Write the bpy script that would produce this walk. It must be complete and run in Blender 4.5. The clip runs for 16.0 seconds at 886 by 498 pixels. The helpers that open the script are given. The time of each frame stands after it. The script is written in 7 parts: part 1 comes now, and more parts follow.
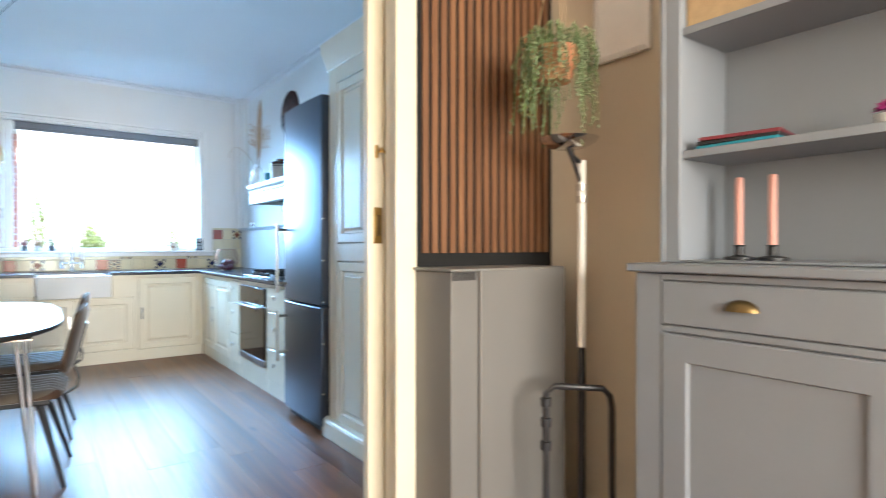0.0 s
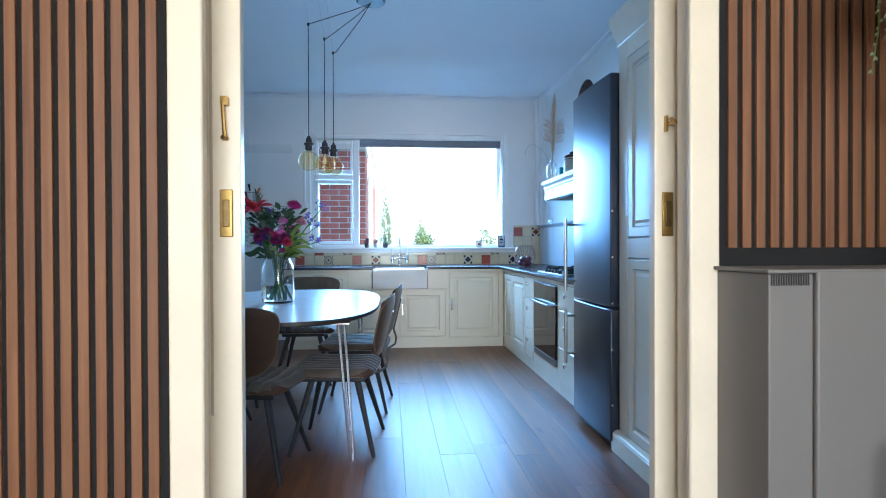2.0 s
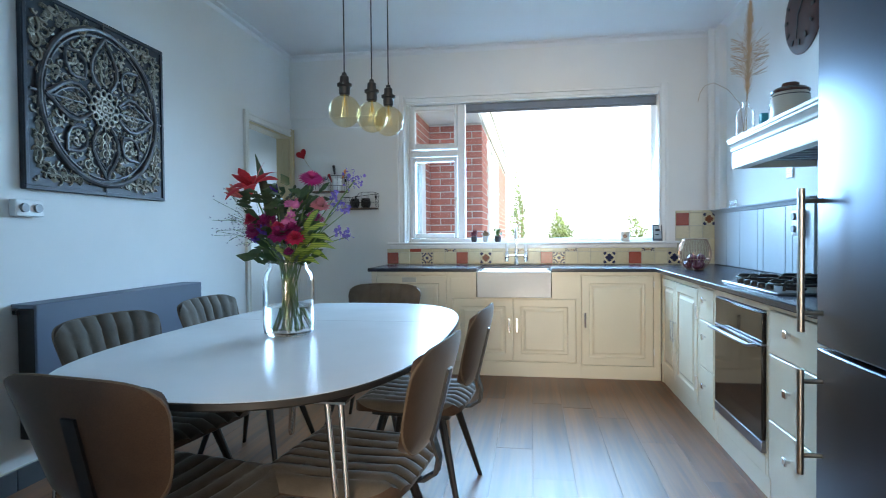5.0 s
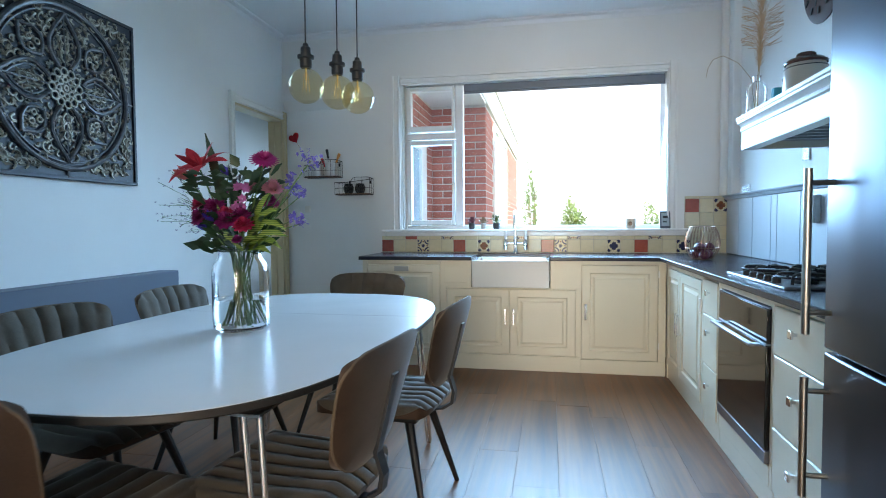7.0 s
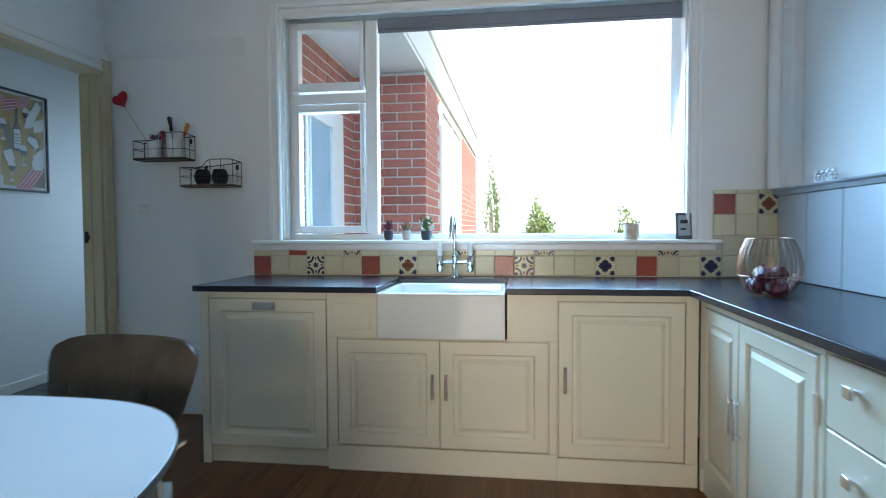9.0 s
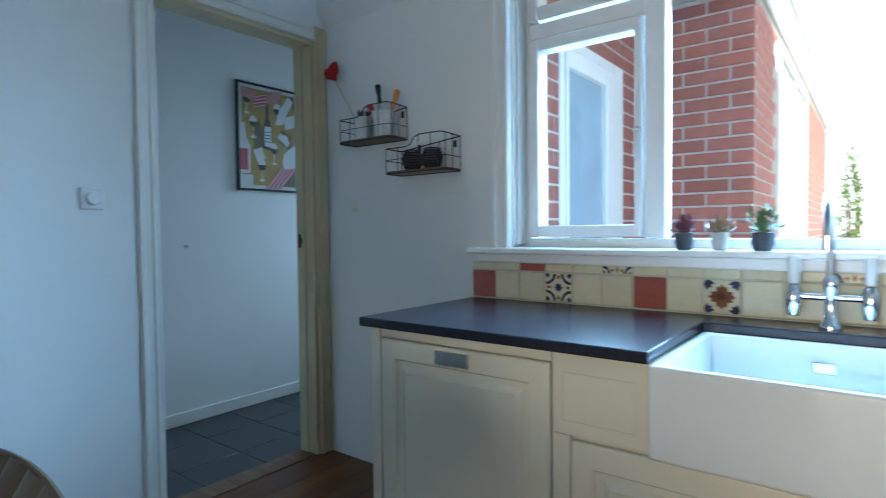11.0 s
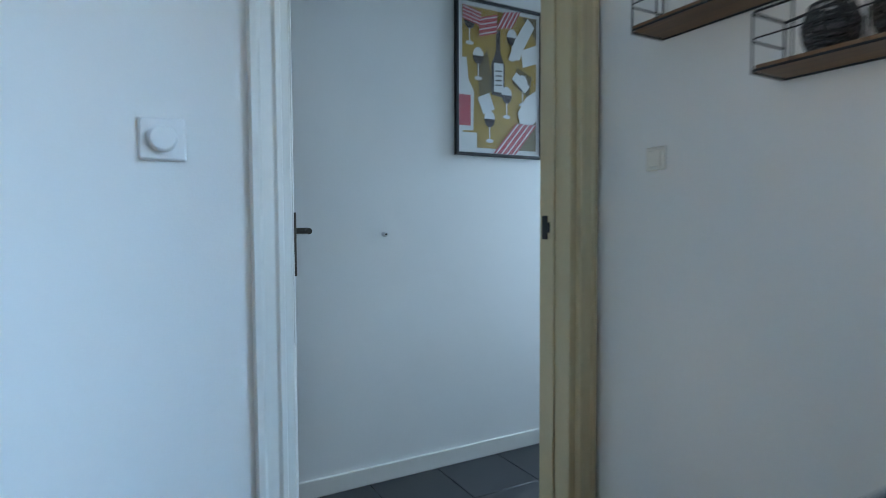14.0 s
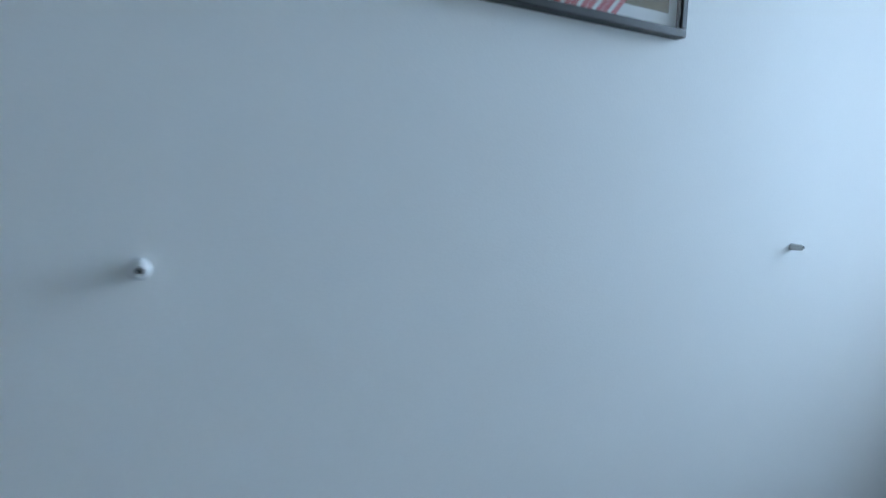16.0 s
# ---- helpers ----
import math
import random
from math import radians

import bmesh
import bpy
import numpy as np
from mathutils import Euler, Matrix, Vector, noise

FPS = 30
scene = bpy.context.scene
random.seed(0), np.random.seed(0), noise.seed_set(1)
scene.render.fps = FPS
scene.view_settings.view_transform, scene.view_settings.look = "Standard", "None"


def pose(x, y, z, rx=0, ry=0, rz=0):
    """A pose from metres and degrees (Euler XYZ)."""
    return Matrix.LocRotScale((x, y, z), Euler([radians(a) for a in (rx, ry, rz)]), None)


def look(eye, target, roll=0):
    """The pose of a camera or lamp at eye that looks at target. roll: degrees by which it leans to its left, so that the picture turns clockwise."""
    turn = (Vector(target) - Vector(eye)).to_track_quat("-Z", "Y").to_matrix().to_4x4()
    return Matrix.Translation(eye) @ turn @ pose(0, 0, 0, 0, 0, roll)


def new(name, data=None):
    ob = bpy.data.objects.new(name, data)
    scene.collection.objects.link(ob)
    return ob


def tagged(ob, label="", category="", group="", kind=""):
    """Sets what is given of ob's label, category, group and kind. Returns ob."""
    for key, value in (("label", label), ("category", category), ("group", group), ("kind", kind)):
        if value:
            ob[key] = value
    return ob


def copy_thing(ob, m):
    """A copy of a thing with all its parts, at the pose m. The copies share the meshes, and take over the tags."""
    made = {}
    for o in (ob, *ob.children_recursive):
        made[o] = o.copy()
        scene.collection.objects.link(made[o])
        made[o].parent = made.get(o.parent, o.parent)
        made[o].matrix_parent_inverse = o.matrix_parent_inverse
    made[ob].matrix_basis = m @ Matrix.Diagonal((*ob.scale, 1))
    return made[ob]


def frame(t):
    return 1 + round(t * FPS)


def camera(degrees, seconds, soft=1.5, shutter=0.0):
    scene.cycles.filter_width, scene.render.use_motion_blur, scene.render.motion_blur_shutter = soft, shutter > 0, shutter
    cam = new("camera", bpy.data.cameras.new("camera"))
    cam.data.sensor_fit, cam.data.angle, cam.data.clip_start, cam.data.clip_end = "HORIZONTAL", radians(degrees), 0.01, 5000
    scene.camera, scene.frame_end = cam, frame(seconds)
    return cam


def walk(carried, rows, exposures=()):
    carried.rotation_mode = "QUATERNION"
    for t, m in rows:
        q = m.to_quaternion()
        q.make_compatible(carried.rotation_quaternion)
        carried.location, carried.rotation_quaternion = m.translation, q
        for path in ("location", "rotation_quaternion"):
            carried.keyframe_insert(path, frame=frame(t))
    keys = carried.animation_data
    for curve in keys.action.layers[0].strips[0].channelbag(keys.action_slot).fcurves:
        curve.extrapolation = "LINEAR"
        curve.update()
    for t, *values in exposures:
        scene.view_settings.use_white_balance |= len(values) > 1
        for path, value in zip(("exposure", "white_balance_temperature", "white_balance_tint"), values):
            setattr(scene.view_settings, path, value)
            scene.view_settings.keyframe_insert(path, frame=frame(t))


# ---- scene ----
cam = camera(76.8, 16.0, 0.95, 0.4)
PATH = [
    (0, (0.34, 0.866, 1.132), (1.525, 2.477, 1.124), -0.0),
    (0.5, (0.437, 0.975, 1.137), (1.235, 2.809, 1.131), -0.3),
    (1, (0.457, 1.004, 1.134), (0.916, 2.95, 1.132), -0.2),
    (1.5, (0.47, 1.019, 1.131), (0.739, 3.0, 1.126), -0.2),
    (2, (0.544, 1.069, 1.12), (0.736, 3.06, 1.105), -0.2),
    (2.5, (0.623, 1.375, 1.096), (0.776, 3.369, 1.061), -0.3),
    (3, (0.749, 1.932, 1.128), (0.864, 3.928, 1.087), -0.4),
    (3.5, (0.84, 2.375, 1.143), (0.803, 4.375, 1.1), -0.5),
    (4, (0.811, 2.548, 1.148), (0.687, 4.544, 1.108), -0.4),
    (4.5, (0.813, 2.585, 1.141), (0.591, 4.572, 1.102), -0.5),
    (5, (0.815, 2.593, 1.141), (0.498, 4.567, 1.097), -0.5),
    (5.2, (0.821, 2.593, 1.138), (0.474, 4.562, 1.094), -0.6),
    (7.3, (0.977, 2.979, 1.139), (0.597, 4.941, 1.045), -0.4),
    (7.5, (0.973, 3.135, 1.139), (0.666, 5.109, 1.05), -0.7),
    (8, (1.02, 3.638, 1.129), (0.765, 5.619, 1.039), -0.6),
    (8.2, (1.018, 3.816, 1.136), (0.782, 5.801, 1.055), -0.3),
    (10.3, (0.97, 5.656, 1.155), (0.264, 7.526, 1.085), -0.5),
    (10.5, (0.906, 5.735, 1.148), (0.03, 7.533, 1.084), -0.5),
    (11, (0.757, 5.867, 1.157), (-0.463, 7.45, 1.091), -0.6),
    (11.5, (0.715, 5.937, 1.146), (-0.736, 7.313, 1.093), -0.6),
    (12, (0.7, 5.973, 1.141), (-0.874, 7.206, 1.084), -0.6),
    (12.5, (0.655, 6.02, 1.127), (-0.971, 7.183, 1.062), -0.6),
    (13, (0.503, 6.214, 1.113), (-1.149, 7.339, 1.029), -0.7),
    (13.5, (0.189, 6.469, 1.124), (-1.518, 7.507, 1.032), -0.6),
    (14, (-0.313, 6.659, 1.125), (-2.062, 7.623, 1.032), -0.3),
    (14.5, (-0.742, 6.934, 1.162), (-2.526, 7.828, 1.034), -0.4),
    (15, (-1.22, 7.095, 1.165), (-3.008, 7.979, 1.027), -0.1),
    (15.2, (-1.352, 7.153, 1.144), (-3.137, 8.047, 1.027), -0.2),
    (15.5, (-1.608, 7.341, 1.17), (-3.376, 8.258, 0.993), 0.4),
    (15.6, (-1.654, 7.395, 1.176), (-3.427, 8.304, 1.005), 0.4),
    (16, (-1.84, 7.6, 1.183), (-3.58, 8.557, 0.94), 1.3),
]
walk(cam, [(t, look(eye, target, roll)) for t, eye, target, roll in PATH],
     exposures=[(0, 2.45, 6000, 10), (0.5, 2.0, 5500, 10), (1.0, 1.8, 5100, 10), (2.5, 1.8, 5100, 8), (3.5, 1.9, 5600, 8), (5.0, 2.0, 6400, 10), (8.0, 1.8, 6400, 10), (10.5, 1.45, 6200, 10), (11.0, 1.75, 6100, 8),
                (12.5, 2.2, 6500, 12), (14.0, 2.25, 6700, 14), (15.0, 2.05, 6400, 12), (16.0, 2.15, 6600, 16)])

# ---- world, sun, lamps ----
world = bpy.data.worlds.new("sky")
scene.world = world
world.use_nodes = True
wn = world.node_tree
sky = wn.nodes.new("ShaderNodeTexSky")
sky.sky_type, sky.sun_disc = "NISHITA", False
sky.sun_elevation, sky.sun_rotation = radians(48), radians(146)
sky.air_density, sky.dust_density = 1.0, 0.6
wn.nodes["Background"].inputs["Strength"].default_value = 0.15
wn.links.new(sky.outputs["Color"], wn.nodes["Background"].inputs["Color"])


def sun_lamp():
    lamp = bpy.data.lights.new("sun", "SUN")
    lamp.energy, lamp.angle, lamp.color = 4.2, radians(0.5), (1.0, 0.93, 0.82)
    ob = new("sun", lamp)
    ob.matrix_world = look((4, -6, 8), (0, 0, 0))


def window_lamp(name, eye, target, width, height, watts, color, spread=180):
    lamp = bpy.data.lights.new(name, "AREA")
    lamp.shape, lamp.size, lamp.size_y, lamp.energy, lamp.color = "RECTANGLE", width, height, watts, color
    lamp.spread = radians(spread)
    ob = new(name, lamp)
    ob.matrix_world = look(eye, target)


sun_lamp()
# daylight in the window openings: kitchen (north), living room (south), hall (north end)
window_lamp("window_light", (0.80, 8.02, 1.75), (0.80, 6.2, 0.55), 2.2, 1.2, 36, (0.34, 0.65, 1.0), 125)
window_lamp("window_light_south", (0.45, -3.1, 1.65), (0.75, 7.0, 0.9), 3.0, 1.6, 82, (1.0, 0.87, 0.69), 160)
window_lamp("window_light_hall", (-2.08, 9.86, 1.5), (-2.1, 8.0, 0.9), 0.7, 1.5, 3.4, (0.46, 0.72, 1.0), 90)

# ---- materials ----
def nodes_of(name):
    m = bpy.data.materials.new(name)
    m.use_nodes = True
    return m, m.node_tree.nodes, m.node_tree.links, m.node_tree.nodes["Principled BSDF"]


def mat(name, base, rough=0.5, metal=0.0, var=0.06, scale=6.0, fine=90.0, bump=0.05, stretch=(1, 1, 1), rvar=0.02, coat=0.0, per_object=0.0, spec=0.5):
    """Base colour with variation at two scales, roughness variation and fine relief, all in object space."""
    m, n, l, b = nodes_of(name)
    tc, mp = n.new("ShaderNodeTexCoord"), n.new("ShaderNodeMapping")
    mp.inputs["Scale"].default_value = stretch
    l.new(tc.outputs["Object"], mp.inputs["Vector"])
    big, small = n.new("ShaderNodeTexNoise"), n.new("ShaderNodeTexNoise")
    big.inputs["Scale"].default_value, small.inputs["Scale"].default_value = scale, fine
    big.inputs["Detail"].default_value, small.inputs["Detail"].default_value = 5, 4
    for t in (big, small):
        l.new(mp.outputs["Vector"], t.inputs["Vector"])
    add = n.new("ShaderNodeMath")
    add.operation = "ADD"
    l.new(big.outputs["Fac"], add.inputs[0])
    half = n.new("ShaderNodeMath")
    half.operation, half.inputs[1].default_value = "MULTIPLY", 0.5
    l.new(small.outputs["Fac"], half.inputs[0])
    l.new(half.outputs[0], add.inputs[1])
    ramp = n.new("ShaderNodeMapRange")
    ramp.inputs["From Min"].default_value, ramp.inputs["From Max"].default_value = 0.45, 1.05
    ramp.inputs["To Min"].default_value, ramp.inputs["To Max"].default_value = 1 - var, 1 + var
    l.new(add.outputs[0], ramp.inputs["Value"])
    value = ramp.outputs[0]
    if per_object:
        info, mr, mul = n.new("ShaderNodeObjectInfo"), n.new("ShaderNodeMapRange"), n.new("ShaderNodeMath")
        mr.inputs["To Min"].default_value, mr.inputs["To Max"].default_value = 1 - per_object, 1 + per_object
        l.new(info.outputs["Random"], mr.inputs["Value"])
        mul.operation = "MULTIPLY"
        l.new(mr.outputs[0], mul.inputs[0])
        l.new(value, mul.inputs[1])
        value = mul.outputs[0]
    mix = n.new("ShaderNodeVectorMath")
    mix.operation = "SCALE"
    mix.inputs[0].default_value = base
    l.new(value, mix.inputs["Scale"])
    l.new(mix.outputs[0], b.inputs["Base Color"])
    rr = n.new("ShaderNodeMapRange")
    rr.inputs["From Min"].default_value, rr.inputs["From Max"].default_value = 0.3, 0.7
    rr.inputs["To Min"].default_value, rr.inputs["To Max"].default_value = max(0.02, rough - rvar), min(1, rough + rvar)
    l.new(big.outputs["Fac"], rr.inputs["Value"])
    l.new(rr.outputs[0], b.inputs["Roughness"])
    b.inputs["Metallic"].default_value = metal
    b.inputs["Coat Weight"].default_value = coat
    b.inputs["Specular IOR Level"].default_value = spec
    if bump:
        bp = n.new("ShaderNodeBump")
        bp.inputs["Strength"].default_value, bp.inputs["Distance"].default_value = bump, 0.004
        l.new(add.outputs[0], bp.inputs["Height"])
        l.new(bp.outputs["Normal"], b.inputs["Normal"])
    return m


def glass_mat(name, color=(1, 1, 1), rough=0.0, ior=1.45):
    m, n, l, b = nodes_of(name)
    b.inputs["Base Color"].default_value = (*color, 1)
    b.inputs["Transmission Weight"].default_value, b.inputs["Roughness"].default_value, b.inputs["IOR"].default_value = 1, rough, ior
    return m


def pane_mat(name, tint=(1, 1, 1), blend=0.12):
    """A thin window pane: clear, glossier at a grazing view."""
    m, n, l, b = nodes_of(name)
    n.remove(b)
    tr, gl, mix, fr = n.new("ShaderNodeBsdfTransparent"), n.new("ShaderNodeBsdfGlossy"), n.new("ShaderNodeMixShader"), n.new("ShaderNodeLayerWeight")
    tr.inputs["Color"].default_value, gl.inputs["Roughness"].default_value = (*tint, 1), 0.02
    fr.inputs["Blend"].default_value = blend
    l.new(fr.outputs["Facing"], mix.inputs["Fac"])
    l.new(tr.outputs[0], mix.inputs[1])
    l.new(gl.outputs[0], mix.inputs[2])
    l.new(mix.outputs[0], n["Material Output"].inputs["Surface"])
    return m


def wood_mat(name, dark, light, rough=0.5, grain=(30, 1.2, 30), per_object=0.15, knots=False, bump=0.08, coat=0.0):
    """Long grain along local y, with rings, pores and a tone of its own for each board."""
    m, n, l, b = nodes_of(name)
    tc, mp, info = n.new("ShaderNodeTexCoord"), n.new("ShaderNodeMapping"), n.new("ShaderNodeObjectInfo")
    mp.inputs["Scale"].default_value = grain
    off = n.new("ShaderNodeVectorMath")
    off.operation = "SCALE"
    off.inputs[0].default_value = (13, 47, 29)
    l.new(info.outputs["Random"], off.inputs["Scale"])
    l.new(tc.outputs["Object"], mp.inputs["Vector"])
    l.new(off.outputs[0], mp.inputs["Location"])
    fibre, rings = n.new("ShaderNodeTexNoise"), n.new("ShaderNodeTexNoise")
    fibre.inputs["Scale"].default_value, fibre.inputs["Detail"].default_value = 2.2, 8
    rings.inputs["Scale"].default_value, rings.inputs["Detail"].default_value, rings.inputs["Distortion"].default_value = 0.35, 4, 0.8
    l.new(mp.outputs[0], fibre.inputs["Vector"])
    l.new(mp.outputs[0], rings.inputs["Vector"])
    mixf = n.new("ShaderNodeMath")
    mixf.operation = "MULTIPLY_ADD"
    mixf.inputs[1].default_value = 0.45
    l.new(fibre.outputs["Fac"], mixf.inputs[0])
    sc = n.new("ShaderNodeMath")
    sc.operation, sc.inputs[1].default_value = "MULTIPLY", 0.55
    l.new(rings.outputs["Fac"], sc.inputs[0])
    l.new(sc.outputs[0], mixf.inputs[2])
    ramp = n.new("ShaderNodeValToRGB")
    ramp.color_ramp.elements[0].position, ramp.color_ramp.elements[0].color = 0.32, (*dark, 1)
    ramp.color_ramp.elements[1].position, ramp.color_ramp.elements[1].color = 0.66, (*light, 1)
    l.new(mixf.outputs[0], ramp.inputs["Fac"])
    mr, mul = n.new("ShaderNodeMapRange"), n.new("ShaderNodeVectorMath")
    mr.inputs["To Min"].default_value, mr.inputs["To Max"].default_value = 1 - per_object, 1 + per_object
    l.new(info.outputs["Random"], mr.inputs["Value"])
    mul.operation = "SCALE"
    l.new(ramp.outputs["Color"], mul.inputs[0])
    l.new(mr.outputs[0], mul.inputs["Scale"])
    colour = mul.outputs[0]
    if knots:
        kn, kr, dk = n.new("ShaderNodeTexVoronoi"), n.new("ShaderNodeMapRange"), n.new("ShaderNodeVectorMath")
        mk = n.new("ShaderNodeMapping")
        mk.inputs["Scale"].default_value = (4.5, 1.6, 4.5)
        l.new(tc.outputs["Object"], mk.inputs["Vector"])
        l.new(off.outputs[0], mk.inputs["Location"])
        kn.inputs["Scale"].default_value = 0.9
        l.new(mk.outputs[0], kn.inputs["Vector"])
        kr.inputs["From Min"].default_value, kr.inputs["From Max"].default_value = 0.02, 0.10
        kr.inputs["To Min"].default_value, kr.inputs["To Max"].default_value = 0.55, 1.0
        l.new(kn.outputs["Distance"], kr.inputs["Value"])
        dk.operation = "SCALE"
        l.new(colour, dk.inputs[0])
        l.new(kr.outputs[0], dk.inputs["Scale"])
        colour = dk.outputs[0]
    l.new(colour, b.inputs["Base Color"])
    rr = n.new("ShaderNodeMapRange")
    rr.inputs["To Min"].default_value, rr.inputs["To Max"].default_value = rough - 0.1, rough + 0.12
    l.new(fibre.outputs["Fac"], rr.inputs["Value"])
    l.new(rr.outputs[0], b.inputs["Roughness"])
    b.inputs["Coat Weight"].default_value, b.inputs["Coat Roughness"].default_value = coat, 0.3
    bp = n.new("ShaderNodeBump")
    bp.inputs["Strength"].default_value, bp.inputs["Distance"].default_value = bump, 0.003
    l.new(fibre.outputs["Fac"], bp.inputs["Height"])
    l.new(bp.outputs["Normal"], b.inputs["Normal"])
    return m


M_WALL = mat("white_plaster", (0.80, 0.80, 0.78), 0.75, var=0.025, scale=2.5, fine=260, bump=0.12)
M_CREAMWALL = mat("cream_plaster", (0.62, 0.55, 0.43), 0.8, var=0.03, scale=2.5, fine=260, bump=0.12)
M_CEIL = mat("ceiling_white", (0.80, 0.81, 0.82), 0.8, var=0.02, scale=2, fine=200, bump=0.08)
M_TRIM = mat("white_gloss_paint", (0.80, 0.79, 0.74), 0.32, var=0.03, scale=5, fine=60, bump=0.03)
M_TRIMCREAM = mat("cream_gloss_paint", (0.70, 0.64, 0.50), 0.30, var=0.04, scale=5, fine=60, bump=0.03)
# doorway cream with the latch side's warm shade put into the colour
M_JAMBSHADE = mat("aged_cream_paint", (0.60, 0.50, 0.31), 0.35, var=0.05, scale=5, fine=60, bump=0.03)
M_CAB = mat("cream_cabinet_paint", (0.80, 0.735, 0.585), 0.24, var=0.025, scale=5, fine=70, bump=0.03)
M_FRAME = mat("white_window_paint", (0.82, 0.82, 0.80), 0.3, var=0.03, scale=6, fine=70, bump=0.03)
M_STONE = mat("black_composite_stone", (0.022, 0.025, 0.036), 0.25, var=0.18, scale=60, fine=420, bump=0.045, rvar=0.02, spec=0.35)
M_CERAMIC = mat("white_glazed_ceramic", (0.80, 0.80, 0.78), 0.10, var=0.02, scale=5, fine=40, bump=0.01, coat=0.5)
M_STEEL = mat("brushed_steel", (0.27, 0.28, 0.30), 0.34, metal=1.0, var=0.03, scale=3, fine=500, bump=0.006, stretch=(1, 1, 0.3), rvar=0.03)
M_FRIDGE = mat("dark_brushed_steel", (0.092, 0.105, 0.132), 0.31, metal=1.0, var=0.04, scale=3, fine=500, bump=0.006, stretch=(1, 1, 0.3), rvar=0.03)
M_CHROME = mat("polished_chrome", (0.75, 0.75, 0.76), 0.10, metal=1.0, var=0.02, scale=5, fine=40, bump=0.0, rvar=0.04)
M_NICKEL = mat("satin_nickel", (0.55, 0.53, 0.48), 0.30, metal=1.0, var=0.05, scale=12, fine=90, bump=0.02)
M_BRASS = mat("aged_brass", (0.42, 0.28, 0.09), 0.32, metal=1.0, var=0.2, scale=30, fine=150, bump=0.05)
M_BLACK = mat("black_matt_metal", (0.012, 0.012, 0.014), 0.45, var=0.2, scale=14, fine=150, bump=0.03)
M_DARKGLASS = mat("black_oven_glass", (0.008, 0.008, 0.009), 0.06, var=0.1, scale=5, fine=20, bump=0.0, rvar=0.03)
M_IRON = mat("cast_iron", (0.015, 0.015, 0.016), 0.6, var=0.2, scale=30, fine=200, bump=0.15)
M_TABLE = mat("white_laminate", (0.74, 0.74, 0.75), 0.24, var=0.015, scale=4, fine=300, bump=0.006, rvar=0.02)
M_PLY = mat("black_table_edge", (0.02, 0.018, 0.017), 0.45, var=0.2, scale=20, fine=120)
M_VELVET = mat("taupe_velvet", (0.095, 0.077, 0.058), 0.75, var=0.42, scale=7, fine=320, bump=0.18, spec=0.25)
M_HIDE = mat("brown_suede", (0.050, 0.028, 0.017), 0.66, var=0.45, scale=6, fine=260, bump=0.14, spec=0.3)
for m_ in (M_VELVET, M_HIDE):
    m_.node_tree.nodes["Principled BSDF"].inputs["Sheen Weight"].default_value = 0.28
    m_.node_tree.nodes["Principled BSDF"].inputs["Sheen Roughness"].default_value = 0.35
M_RAD = mat("grey_radiator_paint", (0.10, 0.125, 0.175), 0.5, var=0.04, scale=4, fine=120, bump=0.04)
M_GREYBOX = mat("grey_painted_board", (0.155, 0.15, 0.14), 0.5, var=0.05, scale=4, fine=120, bump=0.05)
M_DARKTILE = mat("dark_floor_tile", (0.035, 0.038, 0.043), 0.35, var=0.2, scale=5, fine=120, bump=0.06, per_object=0.12)
M_DARKGROUT = mat("dark_grout", (0.022, 0.023, 0.025), 0.85, var=0.1, scale=30, fine=300, bump=0.2)
M_GROUT = mat("pale_grout", (0.52, 0.48, 0.38), 0.85, var=0.08, scale=30, fine=300, bump=0.2)
M_TCREAM = mat("cream_glazed_tile", (0.64, 0.58, 0.40), 0.16, var=0.08, scale=14, fine=60, bump=0.06, per_object=0.07)
M_TRED = mat("brick_red_glazed_tile", (0.36, 0.085, 0.055), 0.18, var=0.15, scale=18, fine=70, bump=0.06, per_object=0.1)
M_TBLUE = mat("dark_blue_glaze", (0.035, 0.04, 0.10), 0.18, var=0.2, scale=30, fine=90)
M_TRUST = mat("rust_brown_glaze", (0.22, 0.07, 0.03), 0.2, var=0.2, scale=30, fine=90)
M_BRICK = mat("red_brick", (0.40, 0.145, 0.11), 0.85, var=0.2, scale=14, fine=160, bump=0.35, per_object=0.2)
M_MORTAR = mat("light_mortar", (0.55, 0.52, 0.48), 0.9, var=0.1, scale=20, fine=200, bump=0.3)
M_SOFFIT = mat("white_soffit_board", (0.72, 0.71, 0.69), 0.6, var=0.04, scale=5, fine=60)
M_FLOOR = wood_mat("oak_floor", (0.070, 0.024, 0.008), (0.235, 0.092, 0.032), rough=0.38, grain=(20, 1.0, 20), per_object=0.12, knots=True, bump=0.10)
M_FLOOR.node_tree.nodes["Principled BSDF"].inputs["Specular IOR Level"].default_value = 0.32
M_SLAT = wood_mat("oak_veneer_slat", (0.095, 0.037, 0.0155), (0.215, 0.103, 0.044), rough=0.5, grain=(40, 40, 1.2), per_object=0.12, bump=0.05)
M_FELT = mat("black_acoustic_felt", (0.008, 0.008, 0.008), 0.95, var=0.2, scale=30, fine=500, bump=0.2)
M_SHELFWOOD = wood_mat("brown_shelf_board", (0.12, 0.06, 0.03), (0.26, 0.15, 0.08), rough=0.55, grain=(3, 40, 40), per_object=0.05)
M_GREYCAB = mat("pale_grey_cabinet_paint", (0.215, 0.235, 0.26), 0.45, var=0.03, scale=5, fine=90, bump=0.04)
M_GLASS = glass_mat("clear_glass")
M_WATER = glass_mat("water", (0.93, 0.98, 0.96), 0.0, 1.33)
M_AMBER = pane_mat("amber_glass", (0.97, 0.90, 0.72), blend=0.08)
M_PANE = pane_mat("window_pane")
